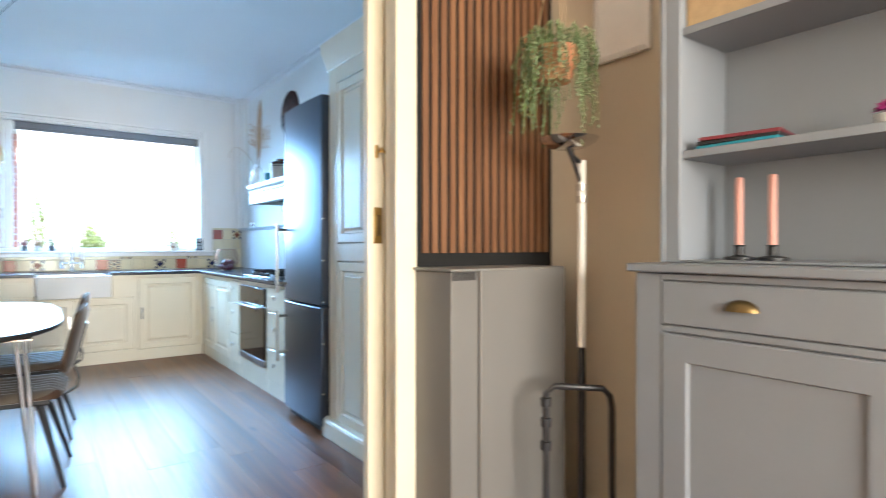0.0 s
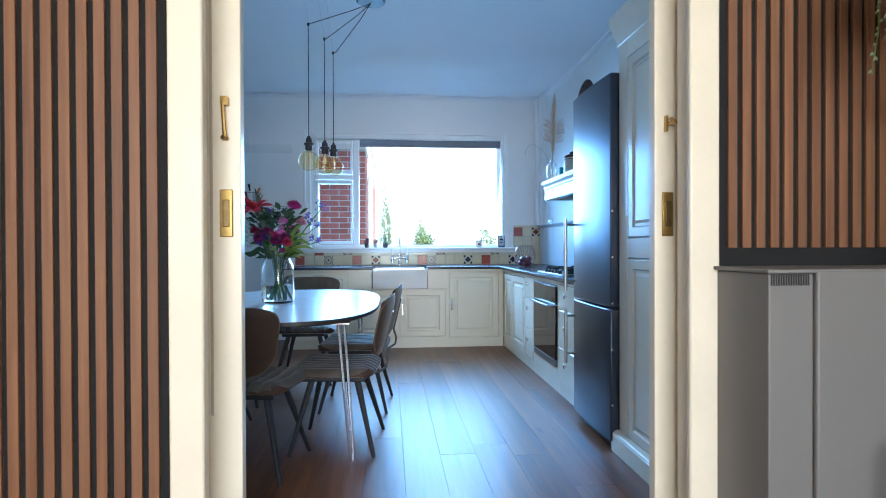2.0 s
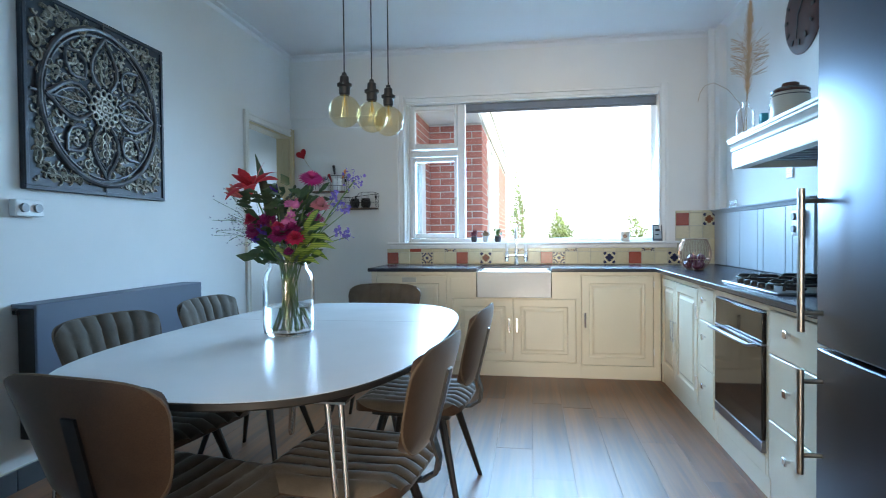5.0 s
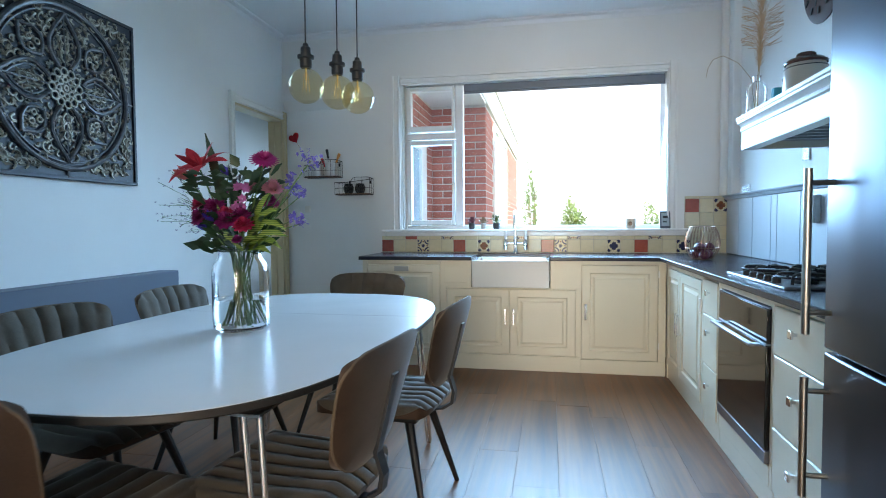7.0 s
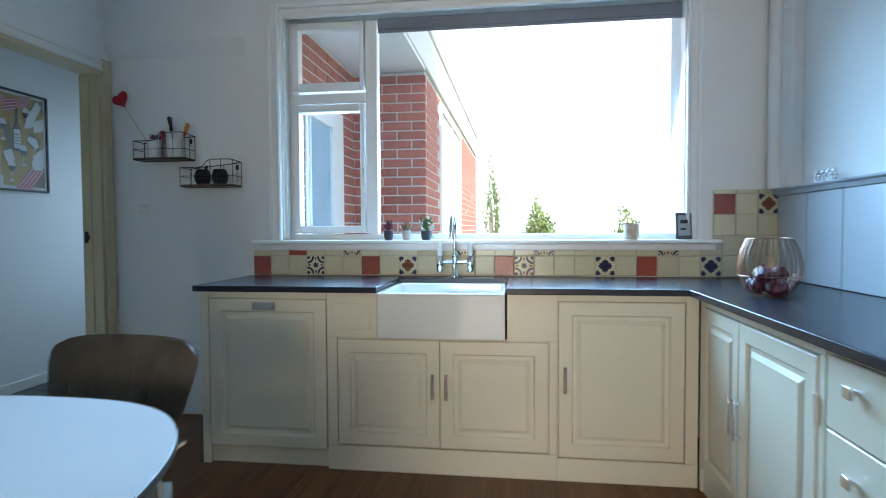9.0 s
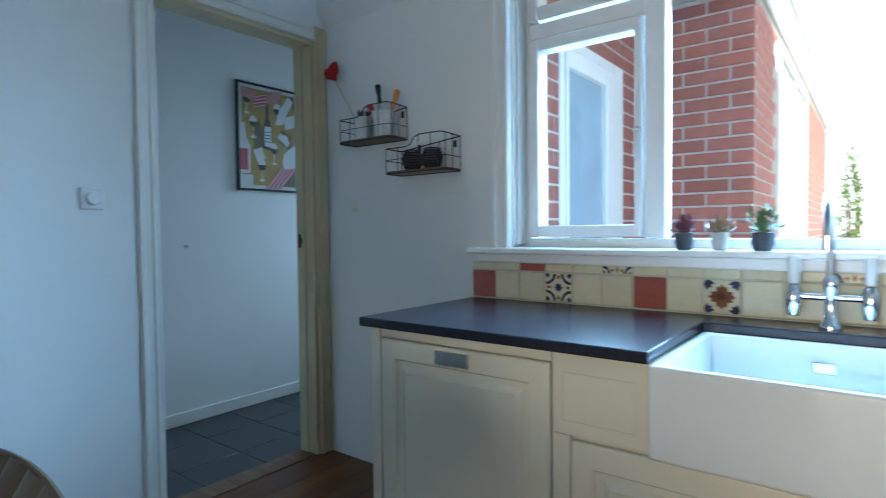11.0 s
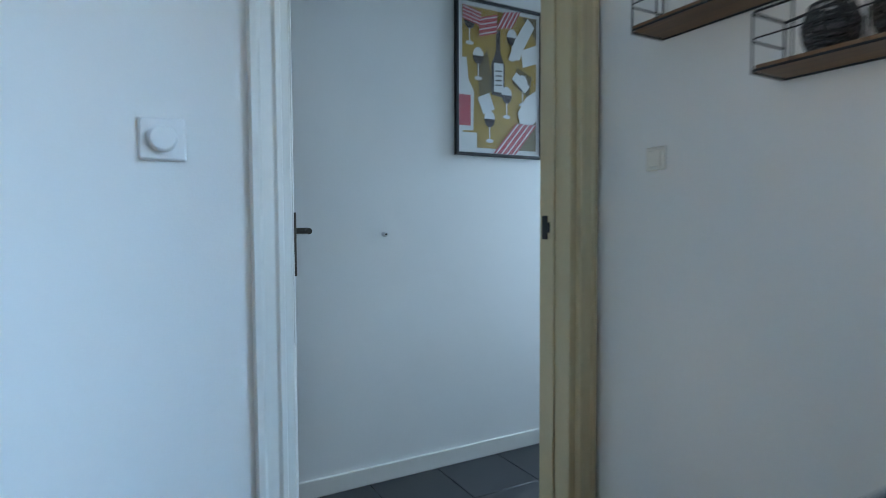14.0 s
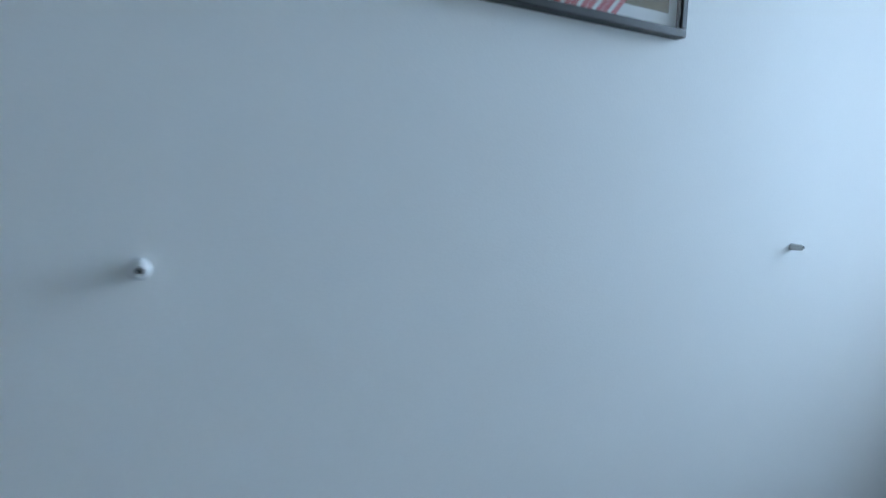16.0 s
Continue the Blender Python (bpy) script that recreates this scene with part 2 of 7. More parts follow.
M_FROST = glass_mat("pressed_door_glass", (0.80, 0.88, 0.86), 0.25, 1.3)
M_WHITEPL = mat("white_plastic", (0.78, 0.78, 0.77), 0.35, var=0.02, scale=8, fine=80)

# ---- mesh tools ----
class Build:
    """Gathers simple solids into one mesh."""

    def __init__(self):
        self.bm = bmesh.new()

    def box(self, x0, x1, y0, y1, z0, z1, m=None):
        v = [self.bm.verts.new(p) for p in ((x0, y0, z0), (x1, y0, z0), (x1, y1, z0), (x0, y1, z0), (x0, y0, z1), (x1, y0, z1), (x1, y1, z1), (x0, y1, z1))]
        if m:
            for w in v:
                w.co = m @ w.co
        for f in ((0, 3, 2, 1), (4, 5, 6, 7), (0, 1, 5, 4), (1, 2, 6, 5), (2, 3, 7, 6), (3, 0, 4, 7)):
            self.bm.faces.new([v[i] for i in f])
        return self

    def tube(self, points, r, seg=10, r1=None, closed=False, cap=True):
        """A round bar along points; r to r1 in thickness."""
        pts = [Vector(p) for p in points]
        rings, n = [], len(pts)
        side = None
        for i, p in enumerate(pts):
            a = pts[(i - 1) % n] if (closed or i > 0) else p
            b = pts[(i + 1) % n] if (closed or i < n - 1) else p
            d = (b - a).normalized()
            if side is None:
                side = d.orthogonal().normalized()
            side = (side - d * side.dot(d)).normalized()
            up = d.cross(side)
            rad = r if r1 is None else r + (r1 - r) * i / (n - 1)
            rings.append([self.bm.verts.new(p + (side * math.cos(k * math.tau / seg) + up * math.sin(k * math.tau / seg)) * rad) for k in range(seg)])
        for i in range(n if closed else n - 1):
            a, b = rings[i], rings[(i + 1) % n]
            for k in range(seg):
                self.bm.faces.new((a[k], a[(k + 1) % seg], b[(k + 1) % seg], b[k]))
        if cap and not closed:
            self.bm.faces.new(rings[0][::-1])
            self.bm.faces.new(rings[-1])
        return self

    def lathe(self, profile, seg=24, at=(0, 0, 0), sx=1.0, sy=1.0):
        """Turned shape from (radius, height) pairs; a zero radius closes it."""
        rings = []
        for r, z in profile:
            if r < 1e-5:
                rings.append([self.bm.verts.new((at[0], at[1], at[2] + z))])
            else:
                rings.append([self.bm.verts.new((at[0] + sx * r * math.cos(k * math.tau / seg), at[1] + sy * r * math.sin(k * math.tau / seg), at[2] + z)) for k in range(seg)])
        for a, b in zip(rings, rings[1:]):
            for k in range(seg):
                j = (k + 1) % seg
                if len(a) == 1 and len(b) > 1:
                    self.bm.faces.new((a[0], b[j], b[k]))
                elif len(b) == 1 and len(a) > 1:
                    self.bm.faces.new((a[k], a[j], b[0]))
                elif len(a) > 1:
                    self.bm.faces.new((a[k], a[j], b[j], b[k]))
        return self

    def prism(self, outline, z0, z1):
        """An upright solid over a closed outline of (x, y)."""
        a = [self.bm.verts.new((x, y, z0)) for x, y in outline]
        b = [self.bm.verts.new((x, y, z1)) for x, y in outline]
        n = len(a)
        self.bm.faces.new(a[::-1])
        self.bm.faces.new(b)
        for i in range(n):
            self.bm.faces.new((a[i], a[(i + 1) % n], b[(i + 1) % n], b[i]))
        return self

    def extrude(self, profile, p0, p1, u, v):
        """A moulding: profile of (a, b) along the vectors u and v, drawn from p0 to p1."""
        p0, p1, u, v = Vector(p0), Vector(p1), Vector(u), Vector(v)
        a = [self.bm.verts.new(p0 + u * s + v * t) for s, t in profile]
        b = [self.bm.verts.new(p1 + u * s + v * t) for s, t in profile]
        n = len(a)
        self.bm.faces.new(a[::-1])
        self.bm.faces.new(b)
        for i in range(n):
            self.bm.faces.new((a[i], a[(i + 1) % n], b[(i + 1) % n], b[i]))
        return self

    def panel(self, w, h, steps, thick, m=None):
        """A board w by h standing in the local xz plane, its face towards -y; steps of (inset, sunk) shape the face."""
        def ring(inset, y):
            return [self.bm.verts.new(p) for p in ((inset, y, inset), (w - inset, y, inset), (w - inset, y, h - inset), (inset, y, h - inset))]
        rings = [ring(0, thick)] + [ring(i, s) for i, s in steps]
        for a, b in zip(rings, rings[1:]):
            for k in range(4):
                self.bm.faces.new((a[k], a[(k + 1) % 4], b[(k + 1) % 4], b[k]))
        self.bm.faces.new(rings[-1])
        self.bm.faces.new(rings[0][::-1])
        if m:
            for r in rings:
                for v in r:
                    v.co = m @ v.co
        return self

    def done(self, name, material, parent=None, bevel=0.0, smooth=True, at=None, segments=2):
        bmesh.ops.recalc_face_normals(self.bm, faces=self.bm.faces)
        mesh = bpy.data.meshes.new(name)
        self.bm.to_mesh(mesh)
        self.bm.free()
        mesh.materials.append(material)
        if smooth:
            mesh.polygons.foreach_set("use_smooth", [True] * len(mesh.polygons))
            mesh.set_sharp_from_angle(angle=radians(35))
        ob = new(name, mesh)
        if parent:
            ob.parent = parent
        if at:
            ob.location = at
        if bevel:
            mod = ob.modifiers.new("bevel", "BEVEL")
            mod.width, mod.segments, mod.limit_method, mod.angle_limit = bevel, segments, "ANGLE", radians(40)
        return ob


def thing(name, label, category, m=None, group=""):
    """An Empty that carries the parts of one thing."""
    ob = new(name)
    ob.empty_display_size = 0.1
    ob.matrix_world = m if m is not None else Matrix.Identity(4)
    return tagged(ob, label, category, group)


def structure(ob, label):
    return tagged(ob, label, kind="structure")


def twin(ob, at, parent=None, rot=(0, 0, 0), scale=None):
    """Another object on the same mesh."""
    o = new(ob.name.split(".")[0], ob.data)
    o.location, o.rotation_euler = at, rot
    if scale:
        o.scale = scale
    o.parent = parent
    for mod in ob.modifiers:
        k = o.modifiers.new(mod.name, mod.type)
        k.width, k.segments, k.limit_method, k.angle_limit = mod.width, mod.segments, mod.limit_method, mod.angle_limit
    return o

# ---- large structure ----
XW, XE, YN, YP, H = -1.52, 2.42, 7.78, 2.62, 2.90   # kitchen: west, east and north walls, partition's south face, ceiling
XH = -2.545                                          # far wall of the hall


def walls():
    b = Build().box(XW - 0.12, XW, 3.02, 6.93, 0, H)
    b.box(XW - 0.12, XW, 6.93, 7.755, 2.13, H).box(XW - 0.12, XW, 7.755, YN + 0.04, 0, H)
    structure(b.done("wall_west", M_WALL), "white plastered kitchen wall with a doorway to the hall")
    # north wall: niche on the west side, window opening, pier on the east side
    b = Build().box(XW - 0.12, -0.59, YN + 0.045, YN + 0.30, 0, 2.21)
    b.box(-0.59, -0.37, YN, YN + 0.30, 0, 2.21).box(-0.37, 1.91, YN, YN + 0.30, 0, 1.06)
    b.box(1.91, XE + 0.2, YN, YN + 0.30, 0, 2.21).box(-0.37, 1.91, YN, YN + 0.30, 2.43, H)
    b.box(XW - 0.12, -0.37, YN, YN + 0.30, 2.30, H).box(1.91, XE + 0.2, YN, YN + 0.30, 2.21, H)
    b.extrude([(0, 0), (0.30, 0), (0.30, 0.09), (-0.0, 0.09), (0.045, 0)][1:], (XW, YN, 2.21), (-0.59, YN, 2.21), (0, 1, 0), (0, 0, 1))
    b.box(-0.59, -0.37, YN, YN + 0.30, 2.21, 2.30)
    structure(b.done("wall_north", M_WALL), "white plastered window wall with a shallow niche")
    b = Build().box(XE, XE + 0.2, 2.92, YN, 0, H)
    structure(b.done("wall_east", M_WALL), "white plastered kitchen wall behind the hob")
    # partition with the pocket doors, open in the middle
    b = Build().box(-3.2, -0.02, YP, YP + 0.10, 0, H).box(-3.2, -0.02, YP + 0.26, YP + 0.36, 0, H)
    b.box(1.47, 2.23, YP, YP + 0.10, 0, H).box(1.58, XE, YP + 0.26, YP + 0.36, 0, H).box(-0.02, 1.47, YP, YP + 0.10, 2.42, H).box(-0.02, 1.58, YP + 0.26, YP + 0.36, 2.42, H)
    structure(b.done("wall_partition", M_WALL), "white partition wall with sliding pocket doors")
    b = Build().box(2.23, 2.40, -3.2, YP, 0, H)
    structure(b.done("wall_living_east", M_CREAMWALL), "cream plastered living room wall")
    b = Build().box(-3.4, -3.2, -3.2, YP + 0.36, 0, H)
    structure(b.done("wall_living_west", M_CREAMWALL), "cream plastered living room wall")
    b = Build().box(-3.4, 2.4, -3.4, -3.2, 0, 0.8).box(-3.4, 2.4, -3.4, -3.2, 2.5, H).box(-3.4, -1.1, -3.4, -3.2, 0.8, 2.5).box(2.0, 2.4, -3.4, -3.2, 0.8, 2.5)
    structure(b.done("wall_living_south", M_CREAMWALL), "cream living room wall with a wide window")
    # hall
    b = Build().box(XH - 0.15, XH, 5.2, 10.0, 0, 2.7)
    structure(b.done("wall_hall", M_WALL), "white plastered hall wall")
    b = Build().box(XH - 0.15, XW - 0.12, 5.05, 5.2, 0, 2.7)
    structure(b.done("wall_hall_south", M_WALL), "white plastered end wall of the hall")
    b = Build().box(XH, XH + 0.12, 10.0, 10.15, 0, 2.7).box(-1.74, -1.62, 10.0, 10.15, 0, 2.7).box(XH + 0.12, -1.74, 10.0, 10.15, 0, 0.6).box(XH + 0.12, -1.74, 10.0, 10.15, 2.3, 2.7)
    structure(b.done("wall_hall_north", M_WALL), "white end wall of the hall with a window")
    b = Build().box(XW - 0.12, XW, YN + 0.30, 10.15, 0, 2.7)
    structure(b.done("wall_hall_east", M_WALL), "white plastered hall wall")
    b = Build().box(-3.4, XE + 0.2, -3.4, YN + 0.3, H, H + 0.15)
    # low cove where walls and ceiling meet
    for p0, p1, u in (((XW, 3.0, H), (XW, YN, H), (1, 0, 0)), ((XE, 3.0, H), (XE, YN, H), (-1, 0, 0)), ((XW, YN, H), (XE, YN, H), (0, -1, 0))):
        b.extrude([(0, 0.0), (0.05, 0.0), (0.045, -0.012), (0.012, -0.02), (0.0, -0.05)], p0, p1, u, (0, 0, 1))
    structure(b.done("ceiling", M_CEIL), "smooth white ceiling")
    b = Build().box(XH - 0.15, XW - 0.12, 5.05, 10.15, 2.7, 2.85)
    structure(b.done("ceiling_hall", M_CEIL), "white hall ceiling")


def floors():
    structure(Build().box(-3.4, XE + 0.2, -3.4, YN + 0.3, -0.15, -0.022).done("floor", M_PLY), "wide oak plank floor")
    structure(Build().box(XH - 0.15, XW, 5.05, 10.15, -0.15, -0.012).done("floor_hall", M_DARKGROUT), "dark tiled hall floor")


def casings():
    # pocket door casings on the living room side, two steps deep
    b = Build()
    for x0, x1, s in ((-0.035, 0.055, 1), (1.405, 1.495, -1)):
        b.box(x0, x1, YP - 0.022, YP, 0, 2.50)
    b.box(-0.035, 1.495, YP - 0.022, YP, 2.42, 2.50)
    structure(b.done("trim_pocket_door", M_TRIMCREAM, bevel=0.006), "cream glossy door casing")
    b = Build()
    for x0, x1, x2, x3 in ((-0.02, 0.03, -0.02, 0.03), (1.43, 1.47, 1.555, 1.58)):
        b.box(x0, x1, YP, YP + 0.10, 0, 2.42)
        b.box(x2, x3, YP + 0.26, YP + 0.36, 0, 2.42)
    for x0, x1 in ((-0.07, 0.05), (1.545, 1.63)):
        b.box(x0, x1, YP + 0.36, YP + 0.38, 0, 2.48)
    b.box(0.05, 1.545, YP + 0.36, YP + 0.38, 2.42, 2.48)
    structure(b.done("trim_pocket_jamb", M_TRIMCREAM, bevel=0.004), "cream glossy jamb lining of the pocket doors")
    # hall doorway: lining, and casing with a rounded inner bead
    # latch side and head take the darker cream that stands in for shade
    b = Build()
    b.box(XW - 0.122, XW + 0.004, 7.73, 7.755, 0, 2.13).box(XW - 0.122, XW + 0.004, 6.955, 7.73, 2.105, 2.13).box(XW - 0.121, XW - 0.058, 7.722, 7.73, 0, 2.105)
    structure(b.done("trim_hall_jamb", M_JAMBSHADE, bevel=0.003), "cream lining of the hall doorway, darkened for its shade")
    b = Build().box(XW - 0.122, XW + 0.004, 6.93, 6.955, 0, 2.13).box(XW - 0.121, XW - 0.058, 6.955, 6.963, 0, 2.105)
    structure(b.done("trim_hall_hinge_jamb", M_TRIM, bevel=0.003), "white painted hinge jamb of the hall doorway")
    b = Build()
    prof = [(0, 0), (0.022, 0.002), (0.024, 0.014), (0.016, 0.020), (0.018, 0.044), (0.024, 0.050), (0.024, 0.064), (0, 0.066)]
    b.extrude(prof, (XW, 6.935, 0), (XW, 6.935, 2.20), (1, 0, 0), (0, -1, 0))
    b.extrude(prof, (XW, 6.935, 2.125), (XW, 7.75, 2.125), (1, 0, 0), (0, 0, 1))
    structure(b.done("trim_hall_door", M_TRIM, bevel=0.002), "white moulded casing of the hall doorway")
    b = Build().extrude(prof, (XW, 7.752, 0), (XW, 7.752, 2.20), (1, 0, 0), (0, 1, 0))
    structure(b.done("trim_hall_latch_side", M_JAMBSHADE, bevel=0.002), "cream moulded casing on the latch side, darkened for its shade")
    b = Build().box(XW - 0.122, XW + 0.002, 6.955, 7.73, -0.012, 0.004)
    structure(b.done("threshold", M_SHELFWOOD, bevel=0.003), "worn brown wooden threshold")
    # plinths
    b = Build().box(XH, XH + 0.014, 5.2, 10.0, 0, 0.075)
    structure(b.done("baseboard_hall", M_TRIM, bevel=0.003), "white hall baseboard")
    b = Build().box(XW, XW + 0.012, 3.0, 6.84, -0.02, 0.10)
    base = structure(b.done("baseboard_west", M_GROUT), "dark glazed tile skirting")
    n = 24
    piece = None
    for i in range(n):
        y = 3.01 + i * 0.16
        if piece is None:
            piece = Build().box(0, 0.012, 0, 0.157, 0, 0.118).done("tile", M_DARKTILE, parent=base, bevel=0.003, at=(XW + 0.008, y, -0.02))
        else:
            twin(piece, (XW + 0.008, y, -0.02), base)


walls()
floors()
casings()

# ---- kitchen: fitted units ----
DOOR = [(0.0, 0.004), (0.004, 0.0), (0.060, 0.0), (0.066, 0.011), (0.082, 0.011), (0.100, 0.001), (0.104, 0.0015)]


def shaker(parent, w, h, m, name="door"):
    """A cabinet door with a moulded frame and a raised field."""
    inset = min(0.06, w * 0.14)
    k = inset / 0.06
    steps = [(a * k if a > 0.004 else a, s) for a, s in DOOR]
    b = Build().panel(w, h, steps, 0.02)
    d = b.done(name, M_CAB, parent=parent, bevel=0.0015, smooth=False)
    d.matrix_local = m
    return d


def flat_front(parent, w, h, m, name="drawer"):
    d = Build().panel(w, h, [(0, 0.003), (0.003, 0)], 0.02).done(name, M_CAB, parent=parent, smooth=False)
    d.matrix_local = m
    return d


def bar_handle(parent, m, length=0.10):
    """A flat upright grip on two feet, along local z, on a face that looks to -y."""
    b = Build().box(-0.008, 0.008, -0.028, -0.020, 0, length).box(-0.006, 0.006, -0.022, 0, 0.008, 0.020).box(-0.006, 0.006, -0.022, 0, length - 0.020, length - 0.008)
    h = b.done("handle", M_CHROME, parent=parent, bevel=0.002)
    h.matrix_local = m
    return tagged(h, "chrome bar handle")


def square_knob(parent, m):
    b = Build().box(-0.015, 0.015, -0.026, -0.016, -0.015, 0.015).box(-0.006, 0.006, -0.018, 0, -0.006, 0.006)
    h = b.done("knob", M_CHROME, parent=parent, bevel=0.002)
    h.matrix_local = m
    return tagged(h, "small square chrome knob")


def north_units():
    yf = 7.15
    # dishwasher front
    u = thing("dishwasher", "built-in dishwasher behind a cream panelled door", "dishwasher", pose(-0.53, yf, 0))
    Build().box(0, 0.64, 0.022, 0.58, 0.09, 0.852).box(0, 0.64, 0.03, 0.58, 0, 0.09).done("body", M_CAB, parent=u, bevel=0.002)
    Build().box(0.0, 0.040, 0.0, 0.022, 0.0, 0.852).box(0.040, 0.64, 0.004, 0.022, 0.822, 0.852).done("frame", M_CAB, parent=u, bevel=0.002)
    d = shaker(u, 0.593, 0.725, pose(0.043, 0.0, 0.092))
    Build().box(0.224, 0.342, -0.008, 0.004, 0.672, 0.712).done("handle", M_NICKEL, parent=d, bevel=0.003)
    # sink unit
    u = thing("sink_cabinet", "cream base cabinet with two panelled doors under the sink", "cabinet", pose(0.09, yf, 0))
    Build().box(0.022, 1.10, 0.022, 0.58, 0.0, 0.64).box(0.022, 0.265, 0.006, 0.58, 0.64, 0.852).box(0.875, 1.10, 0.006, 0.58, 0.64, 0.852).box(0.022, 1.10, 0.002, 0.022, 0.0, 0.118).box(0.022, 0.07, 0.004, 0.022, 0.118, 0.64).box(1.065, 1.10, 0.004, 0.022, 0.118, 0.64).done("body", M_CAB, parent=u, bevel=0.002)
    flat_front(u, 0.185, 0.125, pose(0.050, 0.0035, 0.675), "false_drawer")
    d = shaker(u, 0.489, 0.505, pose(0.073, 0.0, 0.125))
    bar_handle(d, pose(0.459, 0, 0.235), 0.12)
    d = shaker(u, 0.495, 0.505, pose(0.566, 0.0, 0.125))
    bar_handle(d, pose(0.030, 0, 0.235), 0.12)
    # tall-door unit by the corner
    u = thing("corner_cabinet", "cream base cabinet with one panelled door in the corner", "cabinet", pose(1.19, yf, 0))
    Build().box(0, 0.60, 0.022, 0.58, 0, 0.852).box(0, 0.61, 0.002, 0.022, 0.0, 0.105).box(0.556, 0.61, 0.004, 0.022, 0.105, 0.852).box(0, 0.556, 0.004, 0.022, 0.822, 0.852).done("body", M_CAB, parent=u, bevel=0.002)
    d = shaker(u, 0.546, 0.71, pose(0.006, 0.0, 0.110))
    bar_handle(d, pose(0.028, 0, 0.30), 0.12)
    for z in (0.09, 0.62):
        Build().tube([(0.552, -0.004, z), (0.552, -0.004, z + 0.05)], 0.005, 8).done("hinge", M_TRIM, parent=d)


def east_units():
    """Fronts look to -x: local x runs along -y of the room."""
    xf = 1.80

    def at(y):
        return pose(xf, y, 0, 0, 0, -90)
    u = thing("corner_cabinet", "cream base cabinet with two panelled doors", "cabinet", at(7.14))
    Build().box(0.0, 0.985, 0.022, 0.58, 0, 0.852).box(0, 0.985, 0.012, 0.022, 0, 0.10).box(-0.008, 0.02, 0.004, 0.022, 0.0, 0.852).box(0.02, 0.985, 0.004, 0.022, 0.815, 0.852).box(0.955, 0.985, 0.004, 0.022, 0.10, 0.815).done("body", M_CAB, parent=u, bevel=0.002)
    d = shaker(u, 0.395, 0.70, pose(0.025, 0, 0.108))
    bar_handle(d, pose(0.370, 0, 0.28), 0.15)
    d = shaker(u, 0.525, 0.70, pose(0.425, 0, 0.108))
    bar_handle(d, pose(0.024, 0, 0.28), 0.15)
    for z in (0.09, 0.52):
        Build().tube([(0.528, -0.004, z), (0.528, -0.004, z + 0.08)], 0.006, 8).done("hinge", M_TRIM, parent=d)
    u = thing("drawer_unit", "narrow cream unit with three drawers", "drawers", at(6.145))
    Build().box(0, 0.30, 0.022, 0.58, 0, 0.852).box(0, 0.30, 0.012, 0.022, 0, 0.10).box(0, 0.30, 0.004, 0.022, 0.83, 0.852).box(0.275, 0.30, 0.004, 0.022, 0.10, 0.83).done("body", M_CAB, parent=u, bevel=0.002)
    for z0, h in ((0.108, 0.250), (0.363, 0.270), (0.638, 0.187)):
        d = flat_front(u, 0.262, h, pose(0.006, 0, z0))
        square_knob(d, pose(0.131, 0, h / 2 + (0.03 if h < 0.26 else 0.05)))
    # oven in its housing
    u = thing("oven_housing", "cream cabinet that houses the built-in oven", "cabinet", at(5.84))
    Build().box(0, 0.69, 0.03, 0.58, 0, 0.16).box(0, 0.69, 0.012, 0.03, 0, 0.10).box(0, 0.025, 0.004, 0.58, 0.1, 0.852).box(0.665, 0.69, 0.004, 0.58, 0.1, 0.852).box(0.025, 0.665, 0.004, 0.58, 0.81, 0.852).box(0.025, 0.665, 0.003, 0.03, 0.10, 0.185).done("body", M_CAB, parent=u, bevel=0.002)
    o = thing("oven", "built-in oven with black glass door and steel handle", "oven", at(5.812))
    Build().box(0, 0.634, 0.012, 0.50, 0.19, 0.805).done("body", M_BLACK, parent=o)
    Build().box(0.004, 0.630, -0.012, 0.012, 0.245, 0.655).done("door_glass", M_DARKGLASS, parent=o, bevel=0.003)
    Build().box(0.004, 0.630, -0.010, 0.012, 0.665, 0.800).done("control_panel", M_DARKGLASS, parent=o, bevel=0.003)
    Build().box(0.002, 0.632, -0.012, 0.012, 0.192, 0.240).done("kick_trim", M_STEEL, parent=o, bevel=0.002)
    Build().box(0.0, 0.634, -0.006, 0.012, 0.8005, 0.806).done("top_trim", M_STEEL, parent=o, bevel=0.002)
    Build().box(0.004, 0.630, -0.014, 0.010, 0.656, 0.664).done("door_trim", M_STEEL, parent=o, bevel=0.002)
    Build().box(0.045, 0.59, -0.062, -0.040, 0.644, 0.658).box(0.045, 0.080, -0.044, -0.012, 0.646, 0.656).box(0.555, 0.59, -0.044, -0.012, 0.646, 0.656).done("handle", M_STEEL, parent=o, bevel=0.004)
    # wide drawers between oven and fridge
    u = thing("drawer_unit", "wide cream unit with three drawers", "drawers", at(5.145))
    Build().box(0, 0.54, 0.022, 0.58, 0, 0.852).box(0, 0.54, 0.012, 0.022, 0, 0.10).box(0, 0.54, 0.004, 0.022, 0.825, 0.852).done("body", M_CAB, parent=u, bevel=0.002)
    for z0, h in ((0.108, 0.245), (0.358, 0.275), (0.638, 0.182)):
        d = flat_front(u, 0.525, h, pose(0.008, 0, z0))
        square_knob(d, pose(0.20, 0, h / 2 + 0.02))


